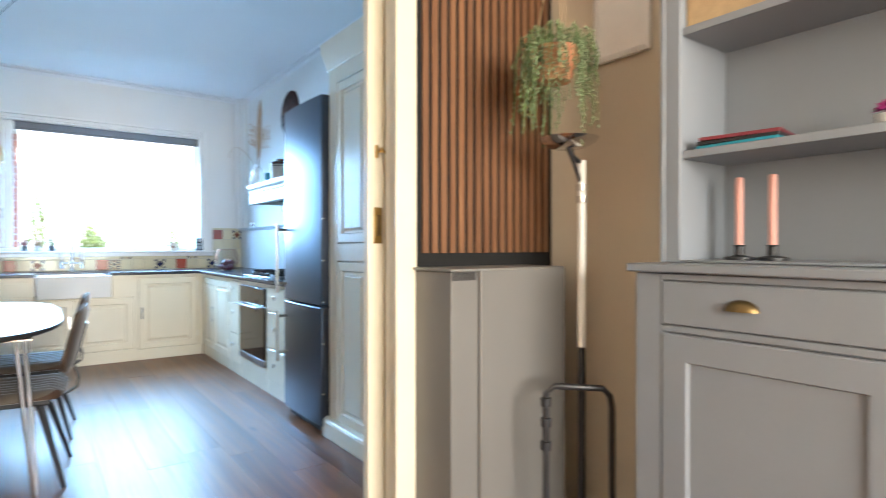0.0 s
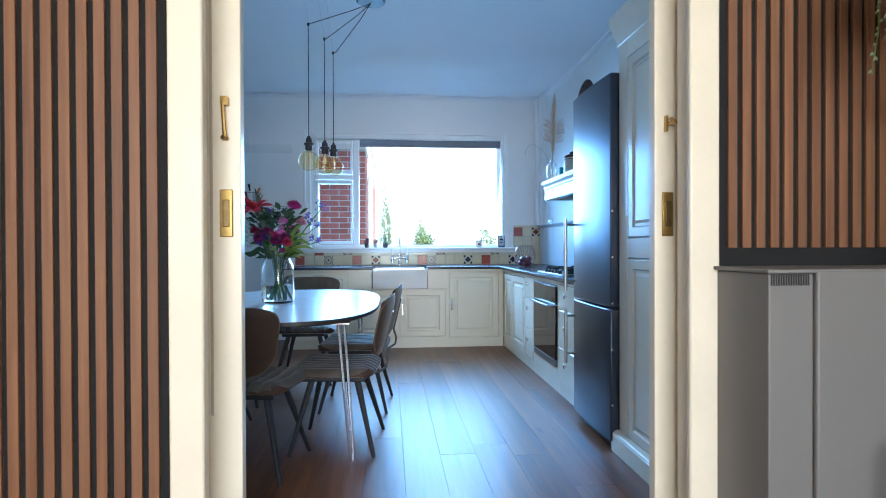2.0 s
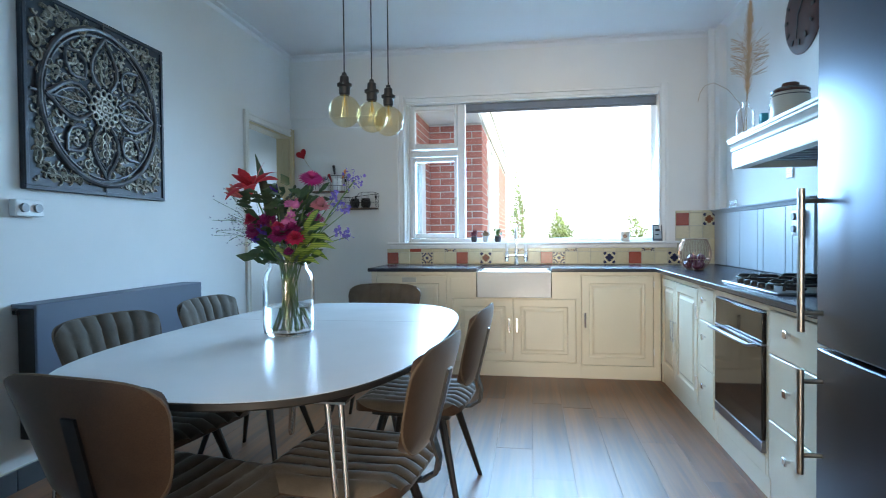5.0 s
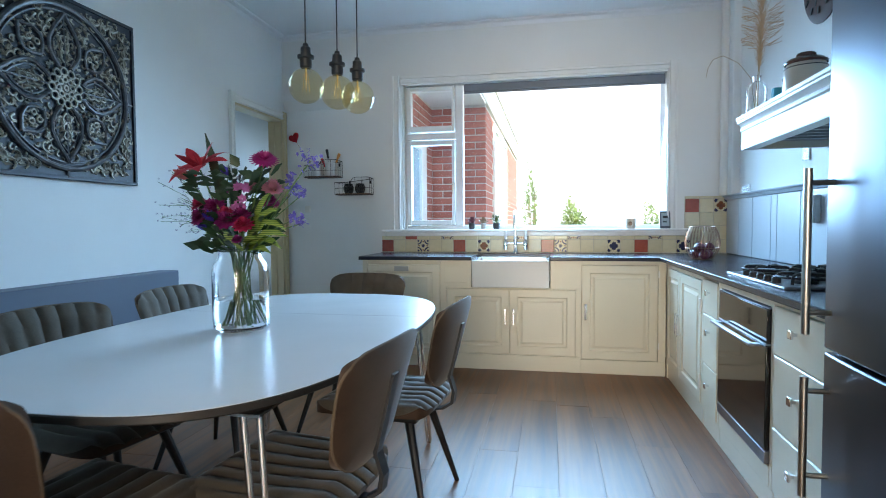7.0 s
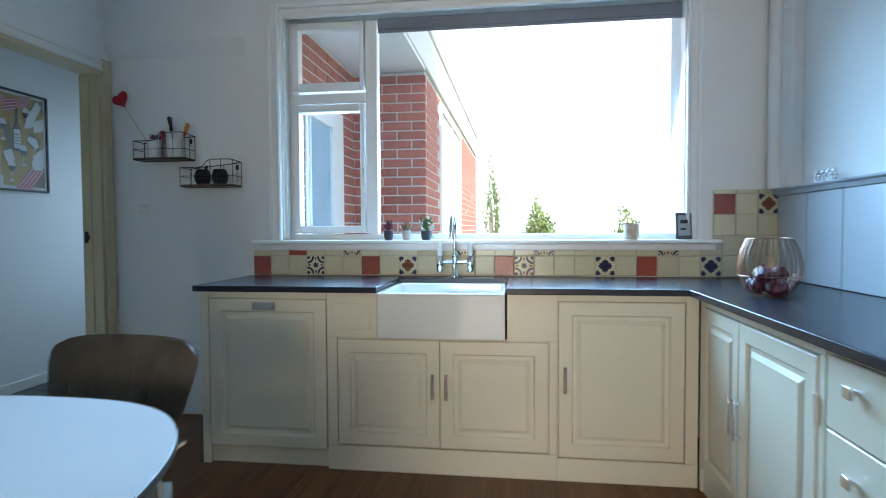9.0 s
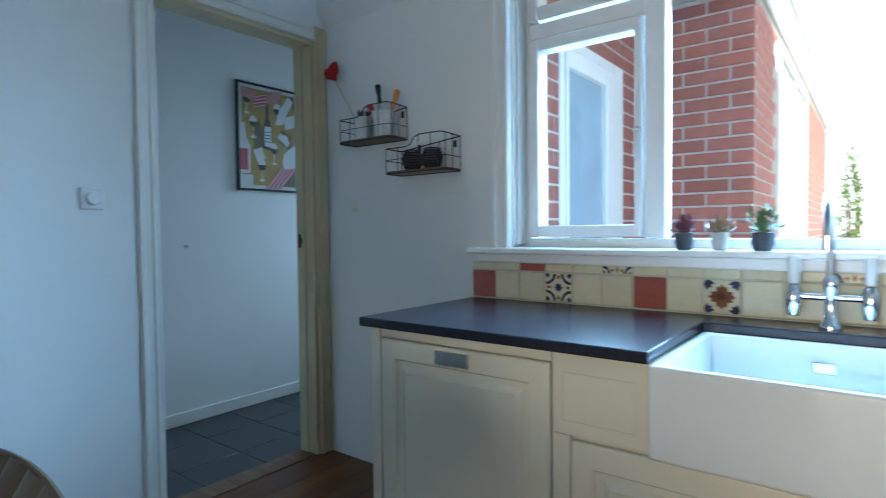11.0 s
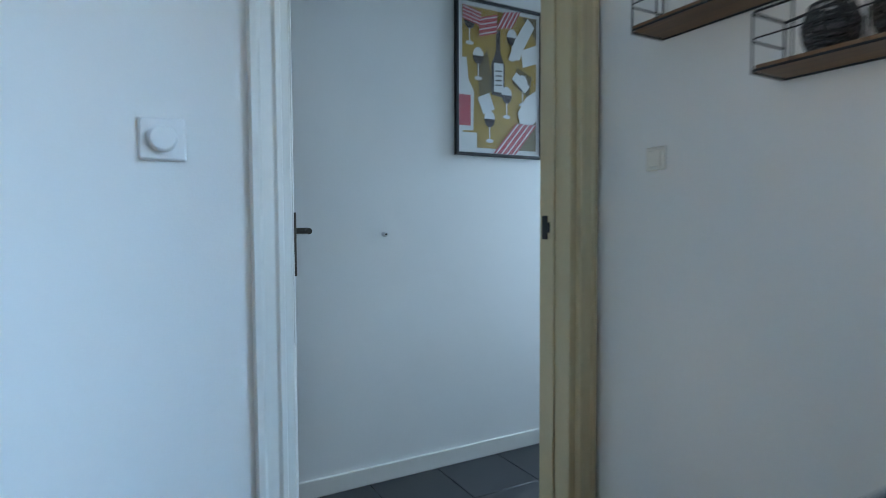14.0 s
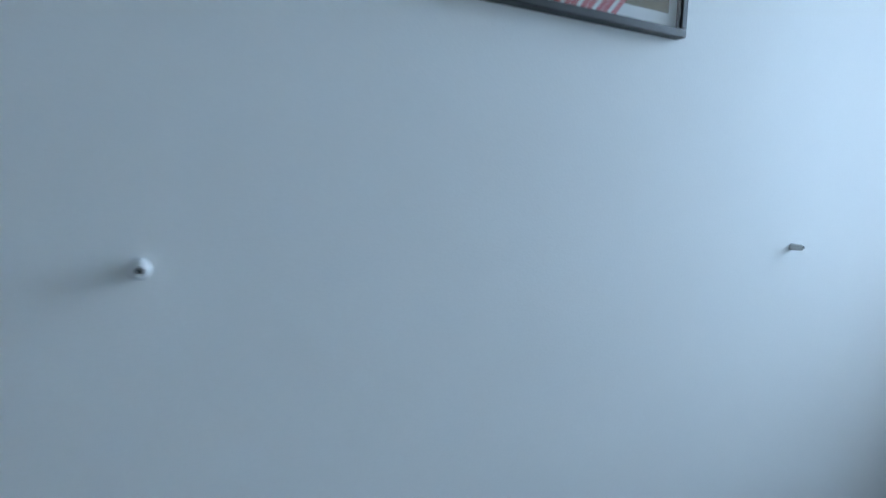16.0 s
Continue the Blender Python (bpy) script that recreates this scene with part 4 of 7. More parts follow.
def tiles():
    """Backsplash: one full row and a cut row under the sill, a taller field by the east corner."""
    back = structure(Build().box(-0.555, 2.385, YN - 0.006, YN - 0.0005, 0.884, 1.03).box(2.055, 2.385, YN - 0.006, YN - 0.0005, 1.03, 1.352).done("backsplash", M_GROUT), "tiled splashback in cream, red and painted tiles")
    p, s = 0.1107, 0.1054
    shapes = {}

    def tile(x, z, w, h, material, orn=None, m=None):
        key = (round(w, 3), round(h, 3), material.name)
        if key not in shapes:
            o = Build().box(0, w, -0.004, 0.006, 0, h).done("tile", material, parent=back, bevel=0.002)
            shapes[key] = o
        else:
            o = twin(shapes[key], (0, 0, 0), back)
        o.matrix_local = m if m is not None else pose(x, YN - 0.008 + random.uniform(-0.0008, 0.0008), z, random.uniform(-0.4, 0.4), 0, 0)
        if orn is not None:
            ornament(o, orn, w, h)
        return o
    red, first_kind, second_kind = {0, 6, 13, 20}, {3: 0, 8: 1, 14: 0, 18: 2}, {2: "r", 5: 0, 11: 0, 15: 0, 21: 0}
    for i in range(27):
        x = -0.553 + i * p
        w = min(s, 2.383 - x)
        if w < 0.03:
            continue
        if i in first_kind:
            tile(x, 0.8885, w, s, M_TCREAM, first_kind[i])
        elif i == 23:
            tile(x, 0.8885, w, s, M_TCREAM, 2)
        else:
            tile(x, 0.8885, w, s, M_TRED if i in red else M_TCREAM)
        k = second_kind.get(i)
        cut = tile(x, 0.9995, w, 0.030 if x < 2.04 else s, M_TRED if k == "r" else M_TCREAM)
        if k == 0:
            half_ornament(cut, w, 0.030)
    for row, z in enumerate((1.110, 1.2215)):
        for i in range(3):
            x = 2.060 + i * p
            w = min(s, 2.383 - x)
            tile(x, z, w, s + 0.002, M_TRED if (row == 1 and i == 0) else M_TCREAM, 1 if (row == 1 and i == 2) else None)
    for i in range(3):
        tile(2.060 + i * p, 1.333, min(s, 2.383 - 2.060 - i * p), 0.018, M_TCREAM)
    # east wall tiles beyond the panelling
    east = structure(Build().box(XE - 0.006, XE - 0.0005, 4.62, 6.01, 0.884, 1.56).done("backsplash_east", M_GROUT), "tiled splashback behind the hob")
    for row in range(6):
        for i in range(12):
            y = 6.005 - i * p
            kind = {(5, 0): 4, (3, 0): 7, (4, 0): 0, (2, 0): 0}.get((row, i), (row * 5 + i * 3) % 11)
            m = pose(XE - 0.008, y, 0.8885 + row * 0.1115, 0, 0, -90)
            o = tile(0, 0, s, s, M_TRED if kind == 4 else M_TCREAM, 0 if kind == 7 else None, m)
            o.parent = east


def panelling():
    pn = thing("wall_panelling", "pale grey boarded panelling with a moulded ledge on top", "panelling")
    y, k = 7.765, 0
    widths = [0.30, 0.30, 0.34, 0.10, 0.34, 0.10, 0.24]
    for w in widths:
        Build().box(XE - 0.045, XE - 0.002, y - w + 0.002, y - 0.002, 0.884, 1.315).done("board", M_PANEL, parent=pn, bevel=0.004)
        y -= w
    Build().box(XE - 0.055, XE - 0.002, y - 0.045, y - 0.001, 0.884, 1.315).done("end_post", M_PANEL, parent=pn, bevel=0.004)
    Build().extrude([(0, 0), (0.05, 0), (0.056, 0.012), (0.06, 0.020), (0.075, 0.026), (0.078, 0.036), (0.0, 0.036)], (XE - 0.002, 7.775, 1.316), (XE - 0.002, y - 0.05, 1.316), (-1, 0, 0), (0, 0, 1)).done("ledge", M_PANEL, parent=pn, bevel=0.002)
    # pipe casing in the corner above
    b = Build().box(XE - 0.06, XE + 0.02, 7.60, YN, 1.352, H).lathe([(0.035, 1.352), (0.035, H)], 16, at=(XE - 0.075, 7.735, 0))
    structure(b.done("trim_pipe_casing", M_WALL, bevel=0.01), "white boxed-in pipe in the corner")


M_PANEL = mat("pale_grey_board_paint", (0.48, 0.52, 0.56), 0.38, var=0.03, scale=5, fine=70, bump=0.03)
kitchen_window()
panelling()

# ---- kitchen: hood, hob, loose things ----
def hood():
    h = thing("cooker_hood", "white wooden cooker hood with a moulded mantel shelf", "cooker hood", pose(0, 0, 0))
    prof = [(0.0, 0), (0.475, 0), (0.478, 0.01), (0.475, 0.095), (0.482, 0.102), (0.482, 0.112), (0.478, 0.118), (0.490, 0.135), (0.500, 0.14), (0.500, 0.152), (0.505, 0.155), (0.505, 0.172), (0.0, 0.172)]
    Build().extrude([(a - 0.03, b) for a, b in prof[1:-1]] + [(0.38, 0.172), (0.38, 0.06), (0.38, 0.0)], (XE, 6.115, 1.522), (XE, 4.80, 1.522), (-1, 0, 0), (0, 0, 1)).done("fascia", M_TRIM, parent=h, bevel=0.002)
    Build().box(XE - 0.38, XE - 0.002, 4.80, 6.113, 1.655, 1.6935).box(XE - 0.40, XE - 0.002, 6.085, 6.113, 1.524, 1.655).done("shelf", M_TRIM, parent=h, bevel=0.003)
    Build().box(XE - 0.38, XE - 0.004, 4.82, 6.08, 1.56, 1.575).done("filter_plate", M_STEEL, parent=h, bevel=0.002)
    b = Build()
    for k in range(9):
        b.box(XE - 0.33, XE - 0.06, 5.92 - k * 0.10, 5.94 - k * 0.10, 1.550, 1.561)
    tagged(b.done("filter_slats", M_STEEL, parent=h), kind="stuff")


def hob():
    h = thing("gas_hob", "steel gas hob with black cast iron pan supports", "hob", pose(1.825, 5.817, 0.882, 0, 0, -90))
    Build().box(0, 0.70, 0, 0.46, 0, 0.012).done("plate", M_STEEL, parent=h, bevel=0.005)
    for x, y, r in ((0.15, 0.13, 0.055), (0.15, 0.34, 0.04), (0.36, 0.24, 0.06), (0.55, 0.34, 0.04), (0.55, 0.13, 0.045)):
        Build().lathe([(r, 0.012), (r, 0.022), (r * 0.8, 0.026), (r * 0.75, 0.034), (0, 0.036)], 20, at=(x, y, 0)).done("burner", M_IRON, parent=h)
        b = Build()
        for k in range(4):
            a = k * math.pi / 2 + math.pi / 4
            c, s = math.cos(a), math.sin(a)
            b.tube([(x + c * 0.105, y + s * 0.105, 0.012), (x + c * 0.10, y + s * 0.10, 0.042), (x + c * 0.085, y + s * 0.085, 0.050), (x + c * 0.02, y + s * 0.02, 0.050)], 0.0065, 6)
        b.tube([(x + 0.10 * math.cos(k * math.tau / 20), y + 0.10 * math.sin(k * math.tau / 20), 0.038) for k in range(20)], 0.0055, 6, closed=True)
        b.done("pan_support", M_IRON, parent=h)
    for k in range(5):
        Build().lathe([(0.017, 0.012), (0.017, 0.03), (0.012, 0.036), (0, 0.036)], 14, at=(0.20 + k * 0.085, 0.03, 0)).done("knob", M_BLACK, parent=h)


def mantel_things():
    top = 1.694
    v = thing("glass_bottle", "clear glass bottle holding dried pampas grass", "vase", pose(2.02, 6.04, top))
    Build().lathe([(0, 0.004), (0.044, 0.0), (0.047, 0.006), (0.047, 0.135), (0.040, 0.155), (0.020, 0.170), (0.018, 0.195), (0.021, 0.200), (0.017, 0.200), (0.015, 0.172), (0.036, 0.152), (0.043, 0.132), (0.043, 0.012), (0, 0.010)], 24).done("bottle", M_GLASS, parent=v)
    g = thing("pampas_grass", "dried beige pampas plume with thin bent grasses", "dried grass", pose(2.02, 6.04, top))
    rnd = random.Random(4)
    b = Build()
    b.tube([(0.004, 0, 0.012), (0.012, 0.004, 0.25), (0.022, 0.01, 0.55)], 0.0022, 6)
    b.tube([(-0.012, 0, 0.012), (0.006, -0.004, 0.25), (0.014, 0.0, 0.45)], 0.0018, 6)
    bend = [(-0.005, 0.0, 0.012), (-0.02, 0.03, 0.20), (-0.06, 0.10, 0.30), (-0.11, 0.20, 0.37), (-0.14, 0.28, 0.375), (-0.155, 0.33, 0.34), (-0.16, 0.35, 0.29)]
    b.tube(bend, 0.0014, 5)
    b.done("stem", M_STRAW, parent=g)
    b = Build()
    for k in range(900):
        t = rnd.random()
        z = 0.24 + 0.50 * t
        cx, cy = 0.012 + 0.018 * t, 0.004 + 0.012 * t
        a = rnd.uniform(0, math.tau)
        rad = 0.044 * math.sin(math.pi * min(1, 0.12 + 0.86 * t)) ** 0.7 * rnd.uniform(0.5, 1.15)
        p0 = Vector((cx, cy, z))
        p1 = p0 + Vector((math.cos(a) * rad, math.sin(a) * rad, rnd.uniform(0.02, 0.07)))
        s = Vector((-math.sin(a), math.cos(a), 0)) * 0.0016
        b.bm.faces.new([b.bm.verts.new(q) for q in (p0 - s, p0 + s, p1 + s * 0.4, p1 - s * 0.4)])
    for k in range(160):
        t = rnd.random()
        base = Vector((0.02, 0.0, 0.42)) if k % 2 else Vector((0.015, 0.0, 0.34))
        a = rnd.uniform(0, math.tau)
        p0 = base + Vector((math.cos(a) * 0.03, math.sin(a) * 0.05, rnd.uniform(0, 0.12)))
        p1 = p0 + Vector((math.cos(a) * 0.06, math.sin(a) * 0.09, rnd.uniform(-0.01, 0.05)))
        s = Vector((0, 0, 0.0012))
        b.bm.faces.new([b.bm.verts.new(q) for q in (p0 - s, p0 + s, p1 + s, p1 - s)])
    tagged(b.done("plume", M_PLUME, parent=g, smooth=False), kind="stuff")
    bx = thing("blue_box", "small turquoise patterned box", "box", pose(2.10, 5.95, top))
    Build().box(-0.035, 0.035, -0.02, 0.02, 0, 0.115).done("box", mat("turquoise_card", (0.05, 0.34, 0.48), 0.4, var=0.3, scale=40, fine=120), parent=bx, bevel=0.002)
    for x, y, r, hgt in ((2.11, 5.69, 0.088, 0.16), (2.13, 5.855, 0.055, 0.13)):
        j = thing("storage_jar", "cream stoneware storage jar with a brown clip lid", "jar", pose(x, y, top), group="jars on the mantel shelf")
        Build().lathe([(0, 0), (r * 0.92, 0), (r, 0.012), (r, hgt * 0.82), (r * 0.93, hgt * 0.93), (r * 0.9, hgt)], 28).done("body", M_CERAMJAR, parent=j)
        Build().lathe([(r * 0.98, hgt + 0.001), (r * 1.0, hgt + 0.010), (r * 0.8, hgt + 0.024), (r * 0.45, hgt + 0.028), (r * 0.45, hgt + 0.045), (r * 0.40, hgt + 0.050), (0, hgt + 0.050)], 28).done("lid", M_BROWNGLAZE, parent=j)
        b = Build().tube([(r * 0.97 * math.cos(k * math.tau / 28), r * 0.97 * math.sin(k * math.tau / 28), hgt * 0.9) for k in range(28)], 0.0022, 6, closed=True)
        b.tube([(0, r, hgt * 0.9), (0, r + 0.022, hgt * 0.75), (0, r + 0.018, hgt * 0.55)], 0.0022, 6).tube([(0, r, hgt * 0.9), (0, r + 0.02, hgt + 0.01), (0, r, hgt + 0.02)], 0.0022, 6)
        b.done("clip", M_BLACK, parent=j)
    c = thing("wall_clock", "round dark wooden wall clock with inlaid hour marks", "clock", pose(XE - 0.002, 6.25, 2.45, 0, 0, -90))
    b = Build().lathe([(0, 0.028), (0.16, 0.026), (0.215, 0.018), (0.232, 0.006), (0.232, 0.0), (0, 0.0)], 40)
    o = b.done("disc", M_DARKWOOD, parent=c)
    o.matrix_local = pose(0, 0, 0, 90, 0, 0)
    for k in range(12):
        a = k * math.tau / 12
        m = Build().box(-0.008, 0.008, -0.032, -0.025, 0.15, 0.185).done("hour_mark", M_BLACK, parent=c)
        m.matrix_local = pose(0, 0, 0, 0, math.degrees(a), 0)
    for a, ln in ((40, 0.10), (190, 0.14)):
        m = Build().box(-0.004, 0.004, -0.036, -0.032, -0.02, ln).done("hand_bar", M_BLACK, parent=c)
        m.matrix_local = pose(0, 0, 0, 0, a, 0)
    for k in range(4):
        e = thing("silver_napkin_ring", "small silver bird-shaped ring on the ledge", "napkin ring", pose(XE - 0.045, 7.37 - k * 0.045, 1.3525), group="silver rings on the ledge")
        Build().tube([(0.0, 0.018 * math.cos(a * math.tau / 16), 0.018 + 0.018 * math.sin(a * math.tau / 16)) for a in range(16)], 0.005, 8, closed=True).lathe([(0, 0.03), (0.011, 0.04), (0.007, 0.055), (0, 0.058)], 10).done("ring", M_CHROME, parent=e)
    tr = thing("patterned_trivet", "small blue patterned tile hanging on the wall", "trivet", pose(XE - 0.004, 6.42, 1.49, 0, 0, -90))
    b = Build().box(-0.045, 0.045, -0.006, 0, 0, 0.12)
    b.done("tile", M_TCREAM2, parent=tr, bevel=0.003)
    b = Build()
    for k in range(7):
        b.box(-0.035, 0.035, -0.0075, -0.0062, 0.012 + k * 0.014, 0.019 + k * 0.014)
    tagged(b.done("pattern", M_TBLUE, parent=tr), kind="stuff")


def outlet(m, label="white double wall socket"):
    o = thing("wall_socket", label, "socket", m)
    Build().box(-0.04, 0.04, -0.04, 0, -0.075, 0.075).done("housing", M_WHITEPL, parent=o, bevel=0.006)
    for z in (-0.036, 0.036):
        Build().lathe([(0.024, 0.0), (0.024, -0.002), (0.021, -0.002), (0.020, 0.012), (0, 0.012)], 20).done("insert", M_GREYPL, parent=o).matrix_local = pose(0, -0.0405, z, 90, 0, 0)
    return o


def wire_bowl():
    w = thing("wire_fruit_basket", "copper wire basket filled with onions and fruit", "basket", pose(1.985, 6.92, 0.8825))
    b = Build()
    prof = [(0.055, 0.004), (0.085, 0.03), (0.108, 0.08), (0.112, 0.12), (0.100, 0.18), (0.078, 0.225)]
    for k in range(30):
        a = k * math.tau / 30
        b.tube([(r * math.cos(a), r * math.sin(a), z) for r, z in prof], 0.0019, 5)
    for r, z in (prof[0], prof[2], prof[-1]):
        b.tube([(r * math.cos(k * math.tau / 32), r * math.sin(k * math.tau / 32), z) for k in range(32)], 0.0022, 6, closed=True)
    tagged(b.done("wire", M_COPPER, parent=w), kind="stuff")
    rnd = random.Random(8)
    for k in range(9):
        a, rr = k * 2.4, 0.05 if k else 0
        f = thing("onion", "brown skinned onion in the wire basket" if k % 3 else "dark red onion in the wire basket", "onion", pose(1.985 + rr * math.cos(a), 6.92 + rr * math.sin(a), 0.892 + (0.045 if k > 5 else 0), rnd.uniform(-20, 20), rnd.uniform(-20, 20), 0), group="onions in the basket")
        s = rnd.uniform(0.85, 1.1)
        Build().lathe([(0, 0), (0.020 * s, 0.004), (0.035 * s, 0.022), (0.036 * s, 0.034), (0.024 * s, 0.054), (0.006 * s, 0.062), (0.003, 0.075), (0, 0.076)], 16).done("bulb", (M_ONION, M_REDONION, M_REDONION)[k % 3], parent=f)


def sill_things():
    rnd = random.Random(3)
    for x, pm, lm, sc in ((0.281, M_POTDARK, M_LEAFRED, 1.0), (0.385, M_POTPALE, M_LEAFPINK, 0.9), (0.50, M_POTDARK, M_LEAF, 1.15)):
        p = thing("potted_succulent", "small succulent in a little pot on the sill", "plant", pose(x, 7.735, 1.0885), group="small plants on the sill")
        r = 0.027 * sc
        Build().lathe([(0, 0), (r * 0.75, 0), (r, 0.02), (r, 0.052), (r * 0.9, 0.054), (r * 0.86, 0.044), (0, 0.044)], 18).done("pot", pm, parent=p)
        b = Build()
        for k in range(90):
            a, e = rnd.uniform(0, math.tau), rnd.uniform(0.2, 1.5)
            d = Vector((math.cos(a) * math.cos(e), math.sin(a) * math.cos(e), math.sin(e)))
            c = Vector((0, 0, 0.05)) + d * rnd.uniform(0.012, 0.058 * sc) * (1.25 if lm is M_LEAF else 1.0)
            q = d.to_track_quat("Z", "Y").to_matrix()
            s = rnd.uniform(0.006, 0.011)
            b.bm.faces.new([b.bm.verts.new(c + q @ Vector(v)) for v in ((-s, 0, 0), (0, -s * 0.4, -s), (s, 0, 0), (0, s * 0.4, s * 1.6))])
        b.tube([(0, 0, 0.04), (0.004, 0.002, 0.075)], 0.003, 6)
        tagged(b.done("leaves", lm, parent=p, smooth=False), kind="stuff")
    c = thing("tealight_cup", "pale cup with a dark round motif", "cup", pose(1.625, 7.735, 1.0885))
    Build().lathe([(0, 0), (0.036, 0), (0.040, 0.01), (0.040, 0.085), (0.036, 0.085), (0.034, 0.015), (0, 0.013)], 22).done("cup", M_CERAMJAR, parent=c)
    Build().lathe([(0, 0), (0.018, 0)], 16).done("motif", M_BROWNGLAZE, parent=c).matrix_local = pose(-0.01, -0.041, 0.042, 90, 0, -12)
    f = thing("weather_display", "grey framed little digital display leaning by the casing", "display", pose(1.90, 7.735, 1.0885, -8, 0, 4))
    Build().box(-0.042, 0.042, 0, 0.014, 0, 0.145).done("frame", M_GREYDARK, parent=f, bevel=0.004)
    Build().box(-0.032, 0.032, -0.002, 0.001, 0.02, 0.13).done("screen", mat("grey_lcd", (0.38, 0.42, 0.44), 0.2, var=0.05, scale=20, fine=60), parent=f)
    tagged(Build().box(-0.02, 0.02, -0.0032, -0.0022, 0.085, 0.105).box(-0.02, 0.01, -0.0032, -0.0022, 0.05, 0.06).done("digits", M_BLACK, parent=f), kind="stuff")


def wire_shelf(m):
    """Wire wall basket with a board; local x along the wall, y away from it (negative)."""
    s = thing("wire_wall_shelf", "black wire wall shelf with a brown board", "shelf", m, group="wire wall shelves")
    w, d = 0.335, 0.125
    out = [(0.012, -d), (w - 0.012, -d), (w, -d + 0.02), (w, -0.004), (0, -0.004), (0, -d + 0.02)]
    Build().prism([(x * 0.98 + 0.003, y) for x, y in out], 0.003, 0.012).done("board", M_SHELFWOOD, parent=s, bevel=0.002)
    b = Build()

    # rails: base, mid, top; the front rail dips at one end
    def rail(z):
        pts = []
        for x, y in ((0, -0.004), (0, -d + 0.015), (0.015, -d), (w * 0.36, -d), (w * 0.50, -d), (w - 0.015, -d), (w, -d + 0.015), (w, -0.004)):
            pts.append((x, y, z))
        return pts
    b.tube(rail(0.002), 0.0028, 6).tube([(w, -0.004, 0.002), (0, -0.004, 0.002)], 0.0028, 6)
    b.tube(rail(0.062), 0.0018, 6)
    b.tube([(0, -0.004, 0.115), (0, -d + 0.015, 0.115), (0.015, -d, 0.112), (w * 0.38, -d, 0.112), (w * 0.46, -d, 0.118), (w * 0.54, -d, 0.150), (w * 0.62, -d, 0.158), (w - 0.015, -d, 0.158), (w, -d + 0.015, 0.155), (w, -0.004, 0.150)], 0.0028, 6)
    b.tube([(0, -0.004, 0.115), (w, -0.004, 0.150)], 0.0028, 6)
    for x, y, z in ((0, -0.004, 0.115), (0, -d + 0.015, 0.115), (w * 0.25, -d, 0.112), (w * 0.6, -d, 0.157), (w * 0.8, -d, 0.158), (w, -d + 0.015, 0.155), (w, -0.06, 0.152), (w, -0.004, 0.150), (w * 0.33, -0.004, 0.125), (w * 0.66, -0.004, 0.138)):
        b.tube([(x, y, 0.002), (x, y, z)], 0.0018, 6)
    for x in (0.10, 0.30):
        b.box(x, x + 0.016, -0.006, -0.002, 0.105, 0.135)
    b.done("wire", M_BLACK, parent=s)
    return s


